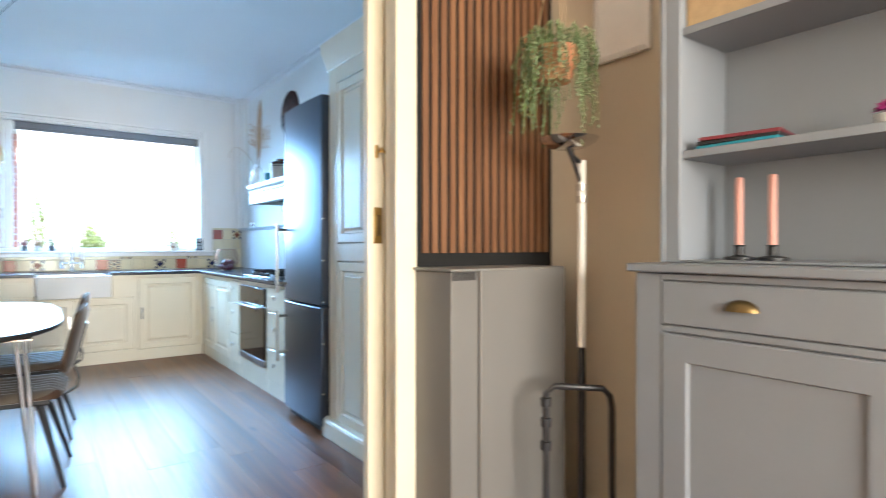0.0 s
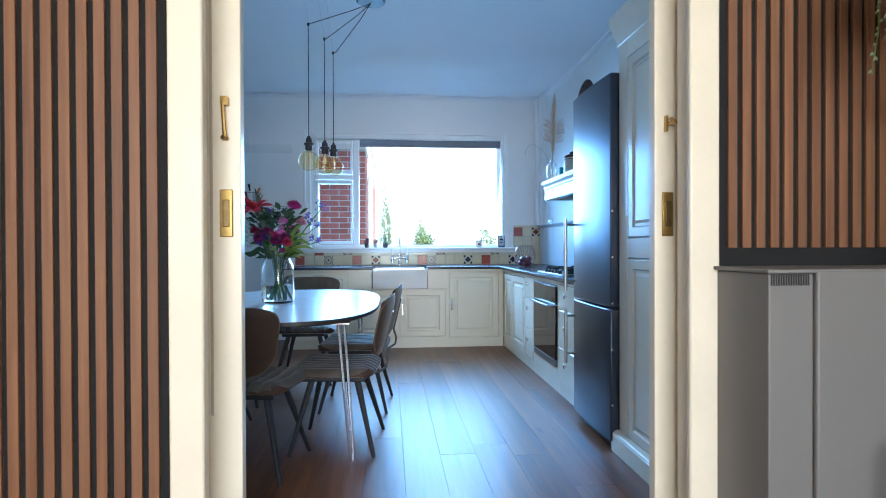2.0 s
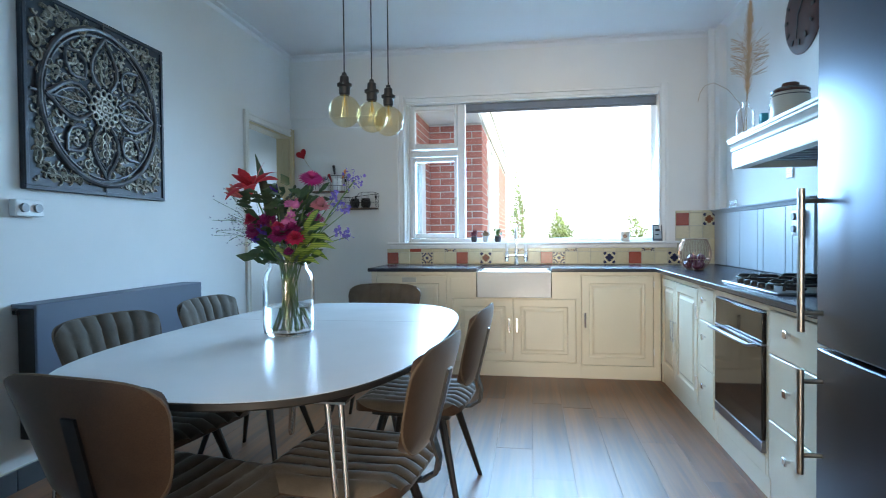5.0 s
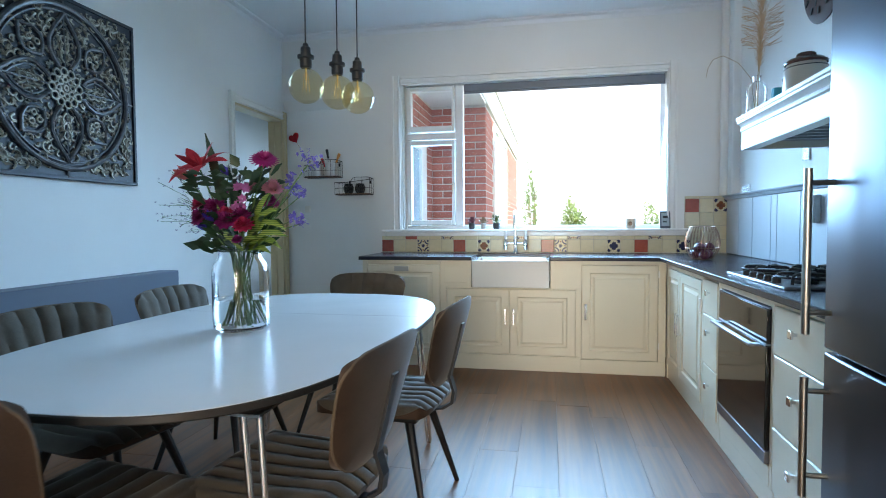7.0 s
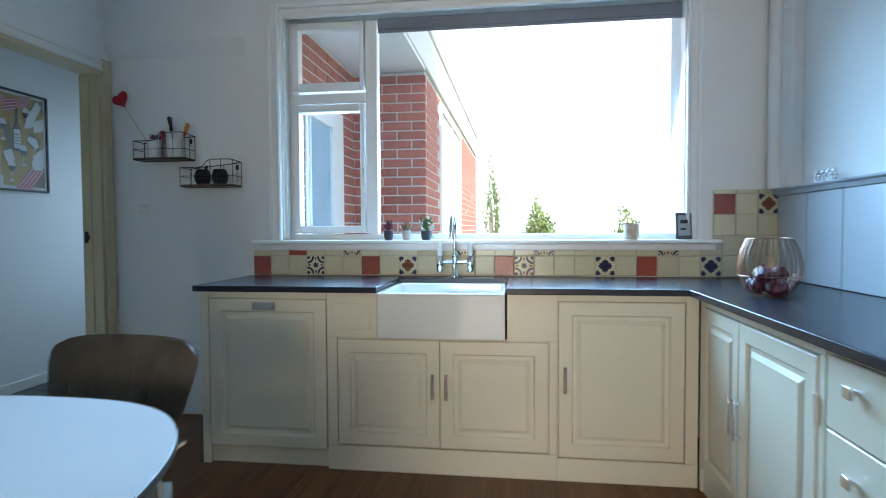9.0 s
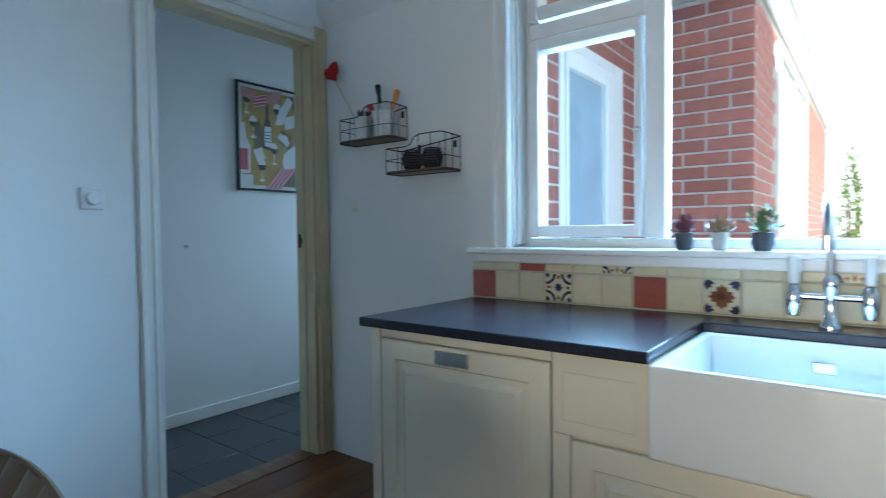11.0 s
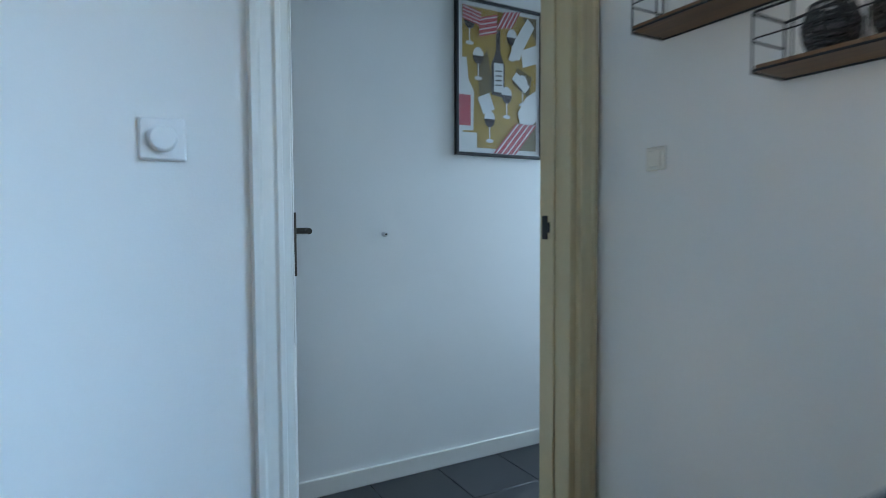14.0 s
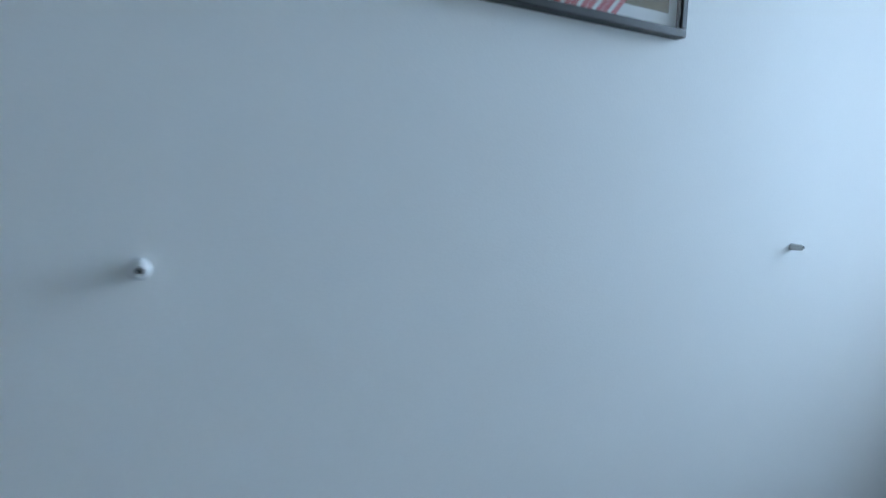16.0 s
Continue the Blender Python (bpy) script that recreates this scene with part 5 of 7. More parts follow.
def wall_shelf_things():
    y = YN + 0.045
    wire_shelf(pose(-1.285, y, 1.575))
    wire_shelf(pose(-0.985, y, 1.41))
    rnd = random.Random(5)
    for x, sc in ((-1.175, 0.95), (-1.045, 1.05)):
        p = thing("white_pot", "white bucket-shaped pot with tools on the wire shelf", "pot", pose(x, y - 0.064, 1.5875), group="white pots")
        r = 0.046 * sc
        Build().lathe([(0, 0), (r * 0.82, 0), (r * 0.86, 0.004), (r, 0.10 * sc), (r * 1.06, 0.102 * sc), (r * 1.06, 0.115 * sc), (r * 0.95, 0.115 * sc), (r * 0.80, 0.008), (0, 0.008)], 24).done("pot", M_CERAMIC, parent=p)
    for k in range(14):
        a, rr = rnd.uniform(0, math.tau), rnd.uniform(0.004, 0.03)
        p = thing("pencil", "coloured pencil standing in the white pot", "pencil", pose(-1.175 + rr * math.cos(a), y - 0.064 + rr * math.sin(a), 1.598, rnd.uniform(-10, 10), rnd.uniform(-10, 10), 0), group="pencils in the pot")
        Build().tube([(0, 0, 0), (0, 0, 0.125)], 0.0034, 6).tube([(0, 0, 0.125), (0, 0, 0.137)], 0.0034, 6, r1=0.0006).done("shaft", (M_PENBLUE, M_PENRED, M_GREYDARK, M_PENGREY)[k % 4], parent=p)
    for dx, col, ang, ln, kind in ((-0.03, M_PENRED, -25, 0.17, "red"), (0.005, M_BLACK, -8, 0.24, "black"), (0.035, M_ORANGE, 22, 0.21, "orange")):
        p = thing("screwdriver", "screwdriver with a %s handle in the white pot" % kind, "screwdriver", pose(-1.045 + dx * 0.4, y - 0.064, 1.60, 0, ang, 0), group="tools in the pot")
        Build().tube([(0, 0, 0), (0, 0, ln - 0.09)], 0.003, 8).done("blade", M_CHROME, parent=p)
        Build().lathe([(0.004, ln - 0.09), (0.011, ln - 0.08), (0.009, ln - 0.06), (0.013, ln - 0.03), (0.014, ln - 0.006), (0.006, ln), (0, ln)], 14).done("grip", col, parent=p)
    h = thing("felt_heart", "red felt heart on a thin stick", "heart", pose(-1.405, y - 0.05, 1.955, 0, -28, 0))
    b = Build()
    n = 28
    pts = []
    for k in range(n):
        t = k * math.tau / n
        pts.append((0.0034 * 16 * math.sin(t) ** 3, 0.0034 * (13 * math.cos(t) - 5 * math.cos(2 * t) - 2 * math.cos(3 * t) - math.cos(4 * t))))
    mid = [b.bm.verts.new((x, 0, z)) for x, z in pts]
    fr = [b.bm.verts.new((x * 0.72, -0.016, z * 0.72)) for x, z in pts]
    bk = [b.bm.verts.new((x * 0.72, 0.016, z * 0.72)) for x, z in pts]
    for k in range(n):
        j = (k + 1) % n
        b.bm.faces.new((mid[k], mid[j], fr[j], fr[k]))
        b.bm.faces.new((mid[k], bk[k], bk[j], mid[j]))
    b.bm.faces.new(fr)
    b.bm.faces.new(bk[::-1])
    b.done("heart", mat("red_felt", (0.40, 0.012, 0.02), 0.95, var=0.25, scale=40, fine=400, bump=0.4), parent=h)
    Build().tube([(0, 0, -0.05), (0.035, 0.0, -0.39)], 0.0016, 6).done("stick", M_STRAW, parent=h)
    for x in (-0.868, -0.757):
        l_ = thing("tealight_lantern", "black wire tealight lantern with glass", "lantern", pose(x, y - 0.064, 1.4225), group="wire lanterns")
        b = Build()
        prof = [(0.030, 0.0), (0.043, 0.03), (0.045, 0.055), (0.034, 0.088)]
        for k in range(14):
            a = k * math.tau / 14
            b.tube([(r * math.cos(a), r * math.sin(a), z) for r, z in prof], 0.0022, 5)
        for r, z in prof:
            b.tube([(r * math.cos(k * math.tau / 24), r * math.sin(k * math.tau / 24), z) for k in range(24)], 0.003, 6, closed=True)
        for z in (0.018, 0.045, 0.075):
            rr = 0.039 if z < 0.03 else 0.0455 if z < 0.06 else 0.040
            b.tube([(rr * math.cos(k * math.tau / 24), rr * math.sin(k * math.tau / 24), z) for k in range(24)], 0.002, 6, closed=True)
        b.done("wire", M_BLACK, parent=l_)
        Build().lathe([(0, 0.003), (0.030, 0.003), (0.041, 0.03), (0.042, 0.055), (0.031, 0.087)], 20).done("glass", M_SMOKE, parent=l_)


def switches():
    s = thing("dimmer_switch", "white rotary dimmer switch on the wall", "switch", pose(XW, 6.71, 1.288, 0, 0, 90))
    Build().box(-0.041, 0.041, -0.011, 0, -0.041, 0.041).done("plate", M_WHITEPL, parent=s, bevel=0.005)
    Build().lathe([(0.026, 0), (0.024, 0.018), (0.021, 0.021), (0, 0.021)], 24).done("dial", M_WHITEPL, parent=s).matrix_local = pose(0, -0.011, 0, 90, 0, 0)
    s = thing("light_switch", "white light switch on the wall", "switch", pose(-1.30, YN + 0.045, 1.285))
    Build().box(-0.030, 0.030, -0.008, 0, -0.030, 0.030).done("plate", M_WALLSW, parent=s, bevel=0.005)
    Build().box(-0.020, 0.020, -0.012, -0.008, -0.020, 0.020).done("rocker", M_WALLSW, parent=s, bevel=0.002)
    o = outlet(pose(XW, 4.85, 1.29, 0, 90, 90), "white double wall socket below the metal panel")
    outlet(pose(XE - 0.045, 6.17, 1.205, 0, 0, -90), "white double wall socket on the panelling")


def radiator():
    r = thing("radiator_cover", "tall grey radiator casing hung on the wall", "radiator", pose(XW, 4.775, 0))
    Build().box(0.03, 0.122, 0, 1.26, 0.235, 0.83).done("casing", M_PLY, parent=r, bevel=0.006)
    Build().box(0.122, 0.135, -0.004, 1.264, 0.225, 0.852).done("front_panel", M_RAD, parent=r, bevel=0.005)
    b = Build().box(0.0, 0.122, -0.003, 1.263, 0.831, 0.852)
    b.done("top_panel", M_RAD, parent=r, bevel=0.004)
    b = Build()
    for k in range(5):
        b.box(0.012 + k * 0.022, 0.028 + k * 0.022, -0.006, -0.002, 0.805, 0.825)
    tagged(b.done("side_grille", M_BLACK, parent=r), kind="stuff")
    Build().box(0.0, 0.03, 0.15, 0.20, 0.30, 0.80).box(0.0, 0.03, 1.03, 1.08, 0.30, 0.80).done("bracket", M_RAD, parent=r)


def wall_art():
    """Square pressed-metal panel: rim, ring and leafy scrolls in relief."""
    a = thing("metal_wall_panel", "antique grey pressed metal panel with a floral medallion", "wall art", pose(XW, 4.835, 1.38, 0, 0, 90))
    S = 0.985
    Hh = 0.94
    Build().box(0, S, -0.026, 0, 0, Hh).done("back_plate", M_ARTDARK, parent=a, bevel=0.004)
    b = Build().box(0, S, -0.036, -0.024, 0, 0.02).box(0, S, -0.036, -0.024, Hh - 0.02, Hh).box(0, 0.02, -0.036, -0.024, 0.02, Hh - 0.02).box(S - 0.02, S, -0.036, -0.024, 0.02, Hh - 0.02)
    b.done("rim", M_ARTDARK, parent=a, bevel=0.003)
    cx, cz = S / 2, Hh / 2
    pale = Build()

    def pt(r, t, d=0.0):
        return (cx + r * math.cos(t), -0.030 - d, cz + r * math.sin(t))

    def vine(b, x, z, ang, ln, curl, th, d=0.004):
        """A scroll: a stroke that winds inwards."""
        pts, px, pz, t = [], x, z, ang
        n = 12
        for k in range(n):
            pts.append((px, -0.030 - d, pz))
            step = ln / n
            px, pz = px + step * math.cos(t), pz + step * math.sin(t)
            t += curl * (0.10 + 0.34 * k / n)
        b.tube(pts, th, 5, r1=th * 0.45)
        return px, pz

    def leaf(b, x, z, ang, ln, wd):
        c, s = math.cos(ang), math.sin(ang)
        for sd in (-1, 1):
            q = [(0, 0, 0.0), (ln * 0.45, sd * wd, 0.001), (ln, 0, 0.0), (ln * 0.5, 0, 0.010)]
            v = [b.bm.verts.new((x + u * c - w * s, -0.027 - d, z + u * s + w * c)) for u, w, d in q]
            b.bm.faces.new((v[0], v[1], v[3]))
            b.bm.faces.new((v[1], v[2], v[3]))
    rim = Build()
    rim.tube([pt(0.412, k * math.tau / 72, 0.004) for k in range(72)], 0.015, 8, closed=True)
    rim.tube([pt(0.382, k * math.tau / 72, 0.001) for k in range(72)], 0.006, 6, closed=True)
    for k in range(4):
        t = k * math.pi / 2
        rim.tube([pt(0.10, t, 0.003), pt(0.385, t, 0.003)], 0.006, 6)
        rim.tube([pt(0.425, t, 0.003), pt(0.463, t, 0.003)], 0.007, 6)
        for sd in (-1, 1):
            # large pointed petal on the axes: broad border, scrolls inside
            rim.tube([pt(r, t + sd * w, 0.005) for r, w in ((0.105, 0.34), (0.15, 0.46), (0.20, 0.47), (0.25, 0.37), (0.30, 0.20), (0.345, 0.06), (0.378, 0.0))], 0.0115, 7)
            rim.tube([pt(r, t + sd * w, 0.003) for r, w in ((0.12, 0.26), (0.16, 0.34), (0.20, 0.35), (0.24, 0.27), (0.29, 0.12), (0.325, 0.0))], 0.005, 6)
            for r0, ln in ((0.13, 0.11), (0.175, 0.10), (0.22, 0.085)):
                x, _, z = pt(r0, t + sd * 0.03)
                vine(pale, x, z, t + sd * 0.9, ln, sd * -1.7, 0.0075)
                leaf(pale, x, z, t + sd * 0.55, 0.07, 0.013)
            for r0, a0, ln in ((0.33, 0.22, 0.10), (0.36, 0.34, 0.09), (0.30, 0.33, 0.08)):
                x, _, z = pt(r0, t + sd * a0)
                vine(pale, x, z, t + sd * 1.9, ln, sd * 1.6, 0.0075)
                leaf(pale, x, z, t + sd * 1.3, 0.05, 0.012)
        # small leaf-shaped medallion on the diagonals, three beads in it
        t2 = t + math.pi / 4
        for sd in (-1, 1):
            rim.tube([pt(r, t2 + sd * w, 0.004) for r, w in ((0.19, 0.0), (0.225, 0.19), (0.265, 0.24), (0.31, 0.17), (0.362, 0.0))], 0.009, 7)
        for r0, a0 in ((0.245, 0.09), (0.245, -0.09), (0.285, 0.0)):
            x, _, z = pt(r0, t2 + a0)
            pale.tube([(x + 0.013 * math.cos(j * math.tau / 12), -0.033, z + 0.013 * math.sin(j * math.tau / 12)) for j in range(12)], 0.006, 6, closed=True)
        for r0 in (0.30, 0.325):
            x, _, z = pt(r0, t2)
            leaf(pale, x, z, t2, 0.04, 0.012)
    # flower in the middle: two rings of round petals
    for n_, r0, pr in ((12, 0.082, 0.020), (8, 0.042, 0.014)):
        for k in range(n_):
            x, _, z = pt(r0, k * math.tau / n_ + 0.1)
            pale.tube([(x + pr * math.cos(j * math.tau / 12), -0.034, z + pr * math.sin(j * math.tau / 12)) for j in range(12)], 0.007, 6, closed=True)
    pale.tube([pt(0.013, k * math.tau / 12, 0.004) for k in range(12)], 0.008, 6, closed=True)
    rim.done("medallion", M_ARTRIM, parent=a)
    for qx, qz in ((0, 0), (1, 0), (1, 1), (0, 1)):
        ox, oz = (0.06 if qx == 0 else S - 0.06), (0.06 if qz == 0 else Hh - 0.06)
        base = math.atan2(cz - oz, cx - ox)
        for sd in (-1, 1):
            for j in range(1, 5):
                px, pz = ox + 0.07 * j * math.cos(base + sd * 0.70) , oz + 0.07 * j * math.sin(base + sd * 0.70)
                vine(pale, px, pz, base + sd * 0.1, 0.15 - 0.014 * j, sd * 1.5, 0.010)
                leaf(pale, px, pz, base + sd * 1.0, 0.07, 0.016)
                vine(pale, px + 0.02, pz, base - sd * 0.4, 0.10, -sd * 1.6, 0.009)
                leaf(pale, px, pz, base - sd * 0.2, 0.06, 0.014)
    rnd = random.Random(5)
    for i in range(24):
        for j in range(23):
            x, z = 0.045 + (S - 0.09) * (i + rnd.uniform(0.2, 0.8)) / 24, 0.045 + (Hh - 0.09) * (j + rnd.uniform(0.2, 0.8)) / 23
            r = math.hypot(x - cx, z - cz)
            if r > 0.435 or 0.11 < r < 0.37:
                vine(pale, x, z, rnd.uniform(0, math.tau), 0.05, rnd.choice((-1.4, 1.4)), 0.0085, 0.0)
    tagged(pale.done("relief", M_ARTPALE, parent=a, smooth=True), kind="stuff")


def pendants():
    p = thing("pendant_lamp", "black pendant lamp with three amber globe bulbs on draped cords", "lamp", pose(0, 0, 0))
    can = Vector((0.42, 5.16, H))
    Build().lathe([(0, 0), (0.105, 0), (0.105, -0.018), (0.095, -0.026), (0, -0.028)], 28, at=tuple(can)).done("canopy", M_BLACK, parent=p)
    spots = ((0.0, 4.97, 1.865, 2.63), (0.098, 5.06, 1.855, 2.565), (0.148, 5.165, 1.855, 2.505))
    for x, y, z, zh in spots:
        Build().tube([(can.x, can.y, H - 0.03), (x + 0.7 * (can.x - x), y + 0.7 * (can.y - y), zh + 0.6 * (H - zh)), (x + 0.02, y + 0.01, zh + 0.012), (x, y, zh), (x, y, z)], 0.003, 7).done("cord", M_BLACK, parent=p)
        Build().lathe([(0, -0.012), (0.009, -0.008), (0.009, 0.008), (0, 0.012)], 10, at=(x, y, zh)).done("hook", M_BLACK, parent=p)
        Build().tube([(x, y, zh + 0.01), (x - 0.05, y + 0.02, H)], 0.0008, 5).done("wire", M_NICKEL, parent=p)
        Build().lathe([(0, 0), (0.010, 0), (0.012, -0.012), (0.019, -0.016), (0.021, -0.045), (0.033, -0.048), (0.033, -0.058), (0.024, -0.062), (0.024, -0.092), (0.020, -0.096), (0, -0.096)], 20, at=(x, y, z)).done("socket", M_BLACK, parent=p)
        b = Build()
        prof = [(0.016, -0.094), (0.018, -0.104)] + [(0.070 * math.sin(math.radians(d)), -0.168 + 0.070 * math.cos(math.radians(d))) for d in range(22, 180, 12)] + [(0, -0.238)]
        b.lathe(prof, 28, at=(x, y, z)).done("bulb", M_AMBER, parent=p)
        f = Build().tube([(x, y, z - 0.094), (x, y, z - 0.145)], 0.004, 8)
        for k in range(6):
            a = k * math.tau / 6
            f.tube([(x + 0.008 * math.cos(a), y + 0.008 * math.sin(a), z - 0.12), (x + 0.016 * math.cos(a), y + 0.016 * math.sin(a), z - 0.19)], 0.0008, 4)
        f.done("filament", M_GOLD, parent=p)


M_STRAW = mat("dry_straw", (0.42, 0.30, 0.16), 0.8, var=0.15, scale=30, fine=200)
M_PLUME = mat("pampas_plume", (0.55, 0.38, 0.24), 0.95, var=0.2, scale=40, fine=300)
M_CERAMJAR = mat("cream_stoneware", (0.62, 0.56, 0.47), 0.3, var=0.06, scale=18, fine=150)
M_BROWNGLAZE = mat("brown_glaze", (0.09, 0.035, 0.025), 0.25, var=0.2, scale=18, fine=120)
M_DARKWOOD = wood_mat("dark_turned_wood", (0.03, 0.010, 0.008), (0.08, 0.026, 0.020), rough=0.6, grain=(18, 3, 18), per_object=0)
M_TCREAM2 = mat("white_glazed_trivet", (0.66, 0.68, 0.68), 0.2, var=0.05, scale=20, fine=90)
M_GREYPL = mat("grey_plastic", (0.25, 0.26, 0.28), 0.4, var=0.05, scale=20, fine=90)
M_GREYDARK = mat("dark_grey_plastic", (0.08, 0.085, 0.10), 0.4, var=0.08, scale=20, fine=90)
M_COPPER = mat("copper_wire", (0.36, 0.25, 0.19), 0.3, metal=1.0, var=0.1, scale=30, fine=120)
M_ONION = mat("onion_skin", (0.40, 0.19, 0.07), 0.45, var=0.25, scale=20, fine=90, stretch=(3, 3, 0.6))
M_REDONION = mat("red_onion_skin", (0.10, 0.02, 0.04), 0.4, var=0.25, scale=20, fine=90, stretch=(3, 3, 0.6))
M_ORANGE = mat("orange_peel", (0.72, 0.27, 0.04), 0.45, var=0.1, scale=20, fine=250, bump=0.2)
M_POTDARK = mat("slate_pot", (0.045, 0.05, 0.06), 0.5, var=0.15, scale=20, fine=120)
M_POTPALE = mat("pale_pot", (0.50, 0.48, 0.45), 0.6, var=0.1, scale=20, fine=120)
M_LEAF = mat("green_leaf", (0.075, 0.13, 0.035), 0.5, var=0.25, scale=30, fine=120)
M_LEAFRED = mat("dark_red_leaf", (0.14, 0.03, 0.045), 0.5, var=0.25, scale=30, fine=120)
M_LEAFPINK = mat("pink_green_leaf", (0.24, 0.15, 0.09), 0.5, var=0.3, scale=30, fine=120)
M_PENBLUE = mat("blue_paint", (0.03, 0.09, 0.25), 0.4, var=0.1)
M_PENRED = mat("red_paint", (0.45, 0.02, 0.03), 0.4, var=0.1)
M_PENGREY = mat("grey_paint", (0.35, 0.36, 0.38), 0.4, var=0.1)
M_SMOKE = pane_mat("smoked_glass", (0.55, 0.55, 0.56))
M_WALLSW = mat("ivory_plastic", (0.78, 0.75, 0.68), 0.4, var=0.03)
M_ARTDARK = mat("dark_pewter", (0.040, 0.045, 0.055), 0.5, metal=0.35, var=0.3, scale=10, fine=90, bump=0.1)
M_ARTPALE = mat("antiqued_silver_relief", (0.27, 0.25, 0.20), 0.45, metal=0.4, var=0.45, scale=12, fine=110, bump=0.1)
M_ARTRIM = mat("pewter_relief", (0.11, 0.11, 0.115), 0.42, metal=0.4, var=0.5, scale=14, fine=110, bump=0.1)
M_GOLD = mat("golden_filament", (0.85, 0.60, 0.22), 0.3, metal=1.0, var=0.05)
hood()
hob()
mantel_things()
wire_bowl()
sill_things()
wall_shelf_things()
switches()
radiator()
wall_art()
pendants()

# ---- bouquet on the table ----
def petal_ring(b, c, axis, n, r, wd, lift, start=0.0, segs=3, droop=0.0):
    """A ring of petals round c that open along axis."""
    q = Vector(axis).normalized().to_track_quat("Z", "Y").to_matrix()
    for k in range(n):
        a = start + k * math.tau / n
        d, s = Vector((math.cos(a), math.sin(a), 0)), Vector((-math.sin(a), math.cos(a), 0))
        prev = None
        for i in range(segs + 1):
            t = i / segs
            w = wd * math.sin(math.pi * (0.12 + 0.86 * t)) ** 0.8
            p = d * (r * (0.08 + 0.92 * t)) + Vector((0, 0, lift * t - droop * t * t))
            row = [b.bm.verts.new(Vector(c) + q @ (p + s * w * u + Vector((0, 0, -0.12 * w * abs(u))))) for u in (-1, 0, 1)]
            if prev:
                b.bm.faces.new((prev[0], prev[1], row[1], row[0]))
                b.bm.faces.new((prev[1], prev[2], row[2], row[1]))
            prev = row


def blade(b, pts, wd):
    """A leaf blade along points, widest in the middle."""
    prev = None
    n = len(pts) - 1
    for i, p in enumerate(pts):
        p = Vector(p)
        d = (Vector(pts[min(i + 1, n)]) - Vector(pts[max(i - 1, 0)])).normalized()
        s = d.cross(Vector((0.2, -0.9, 0.4))).normalized()
        w = wd * math.sin(math.pi * (0.10 + 0.88 * i / n))
        row = [b.bm.verts.new(p + s * w * u + d.cross(s) * (abs(u) * w * 0.25)) for u in (-1, 0, 1)]
        if prev:
            b.bm.faces.new((prev[0], prev[1], row[1], row[0]))
            b.bm.faces.new((prev[1], prev[2], row[2], row[1]))
        prev = row


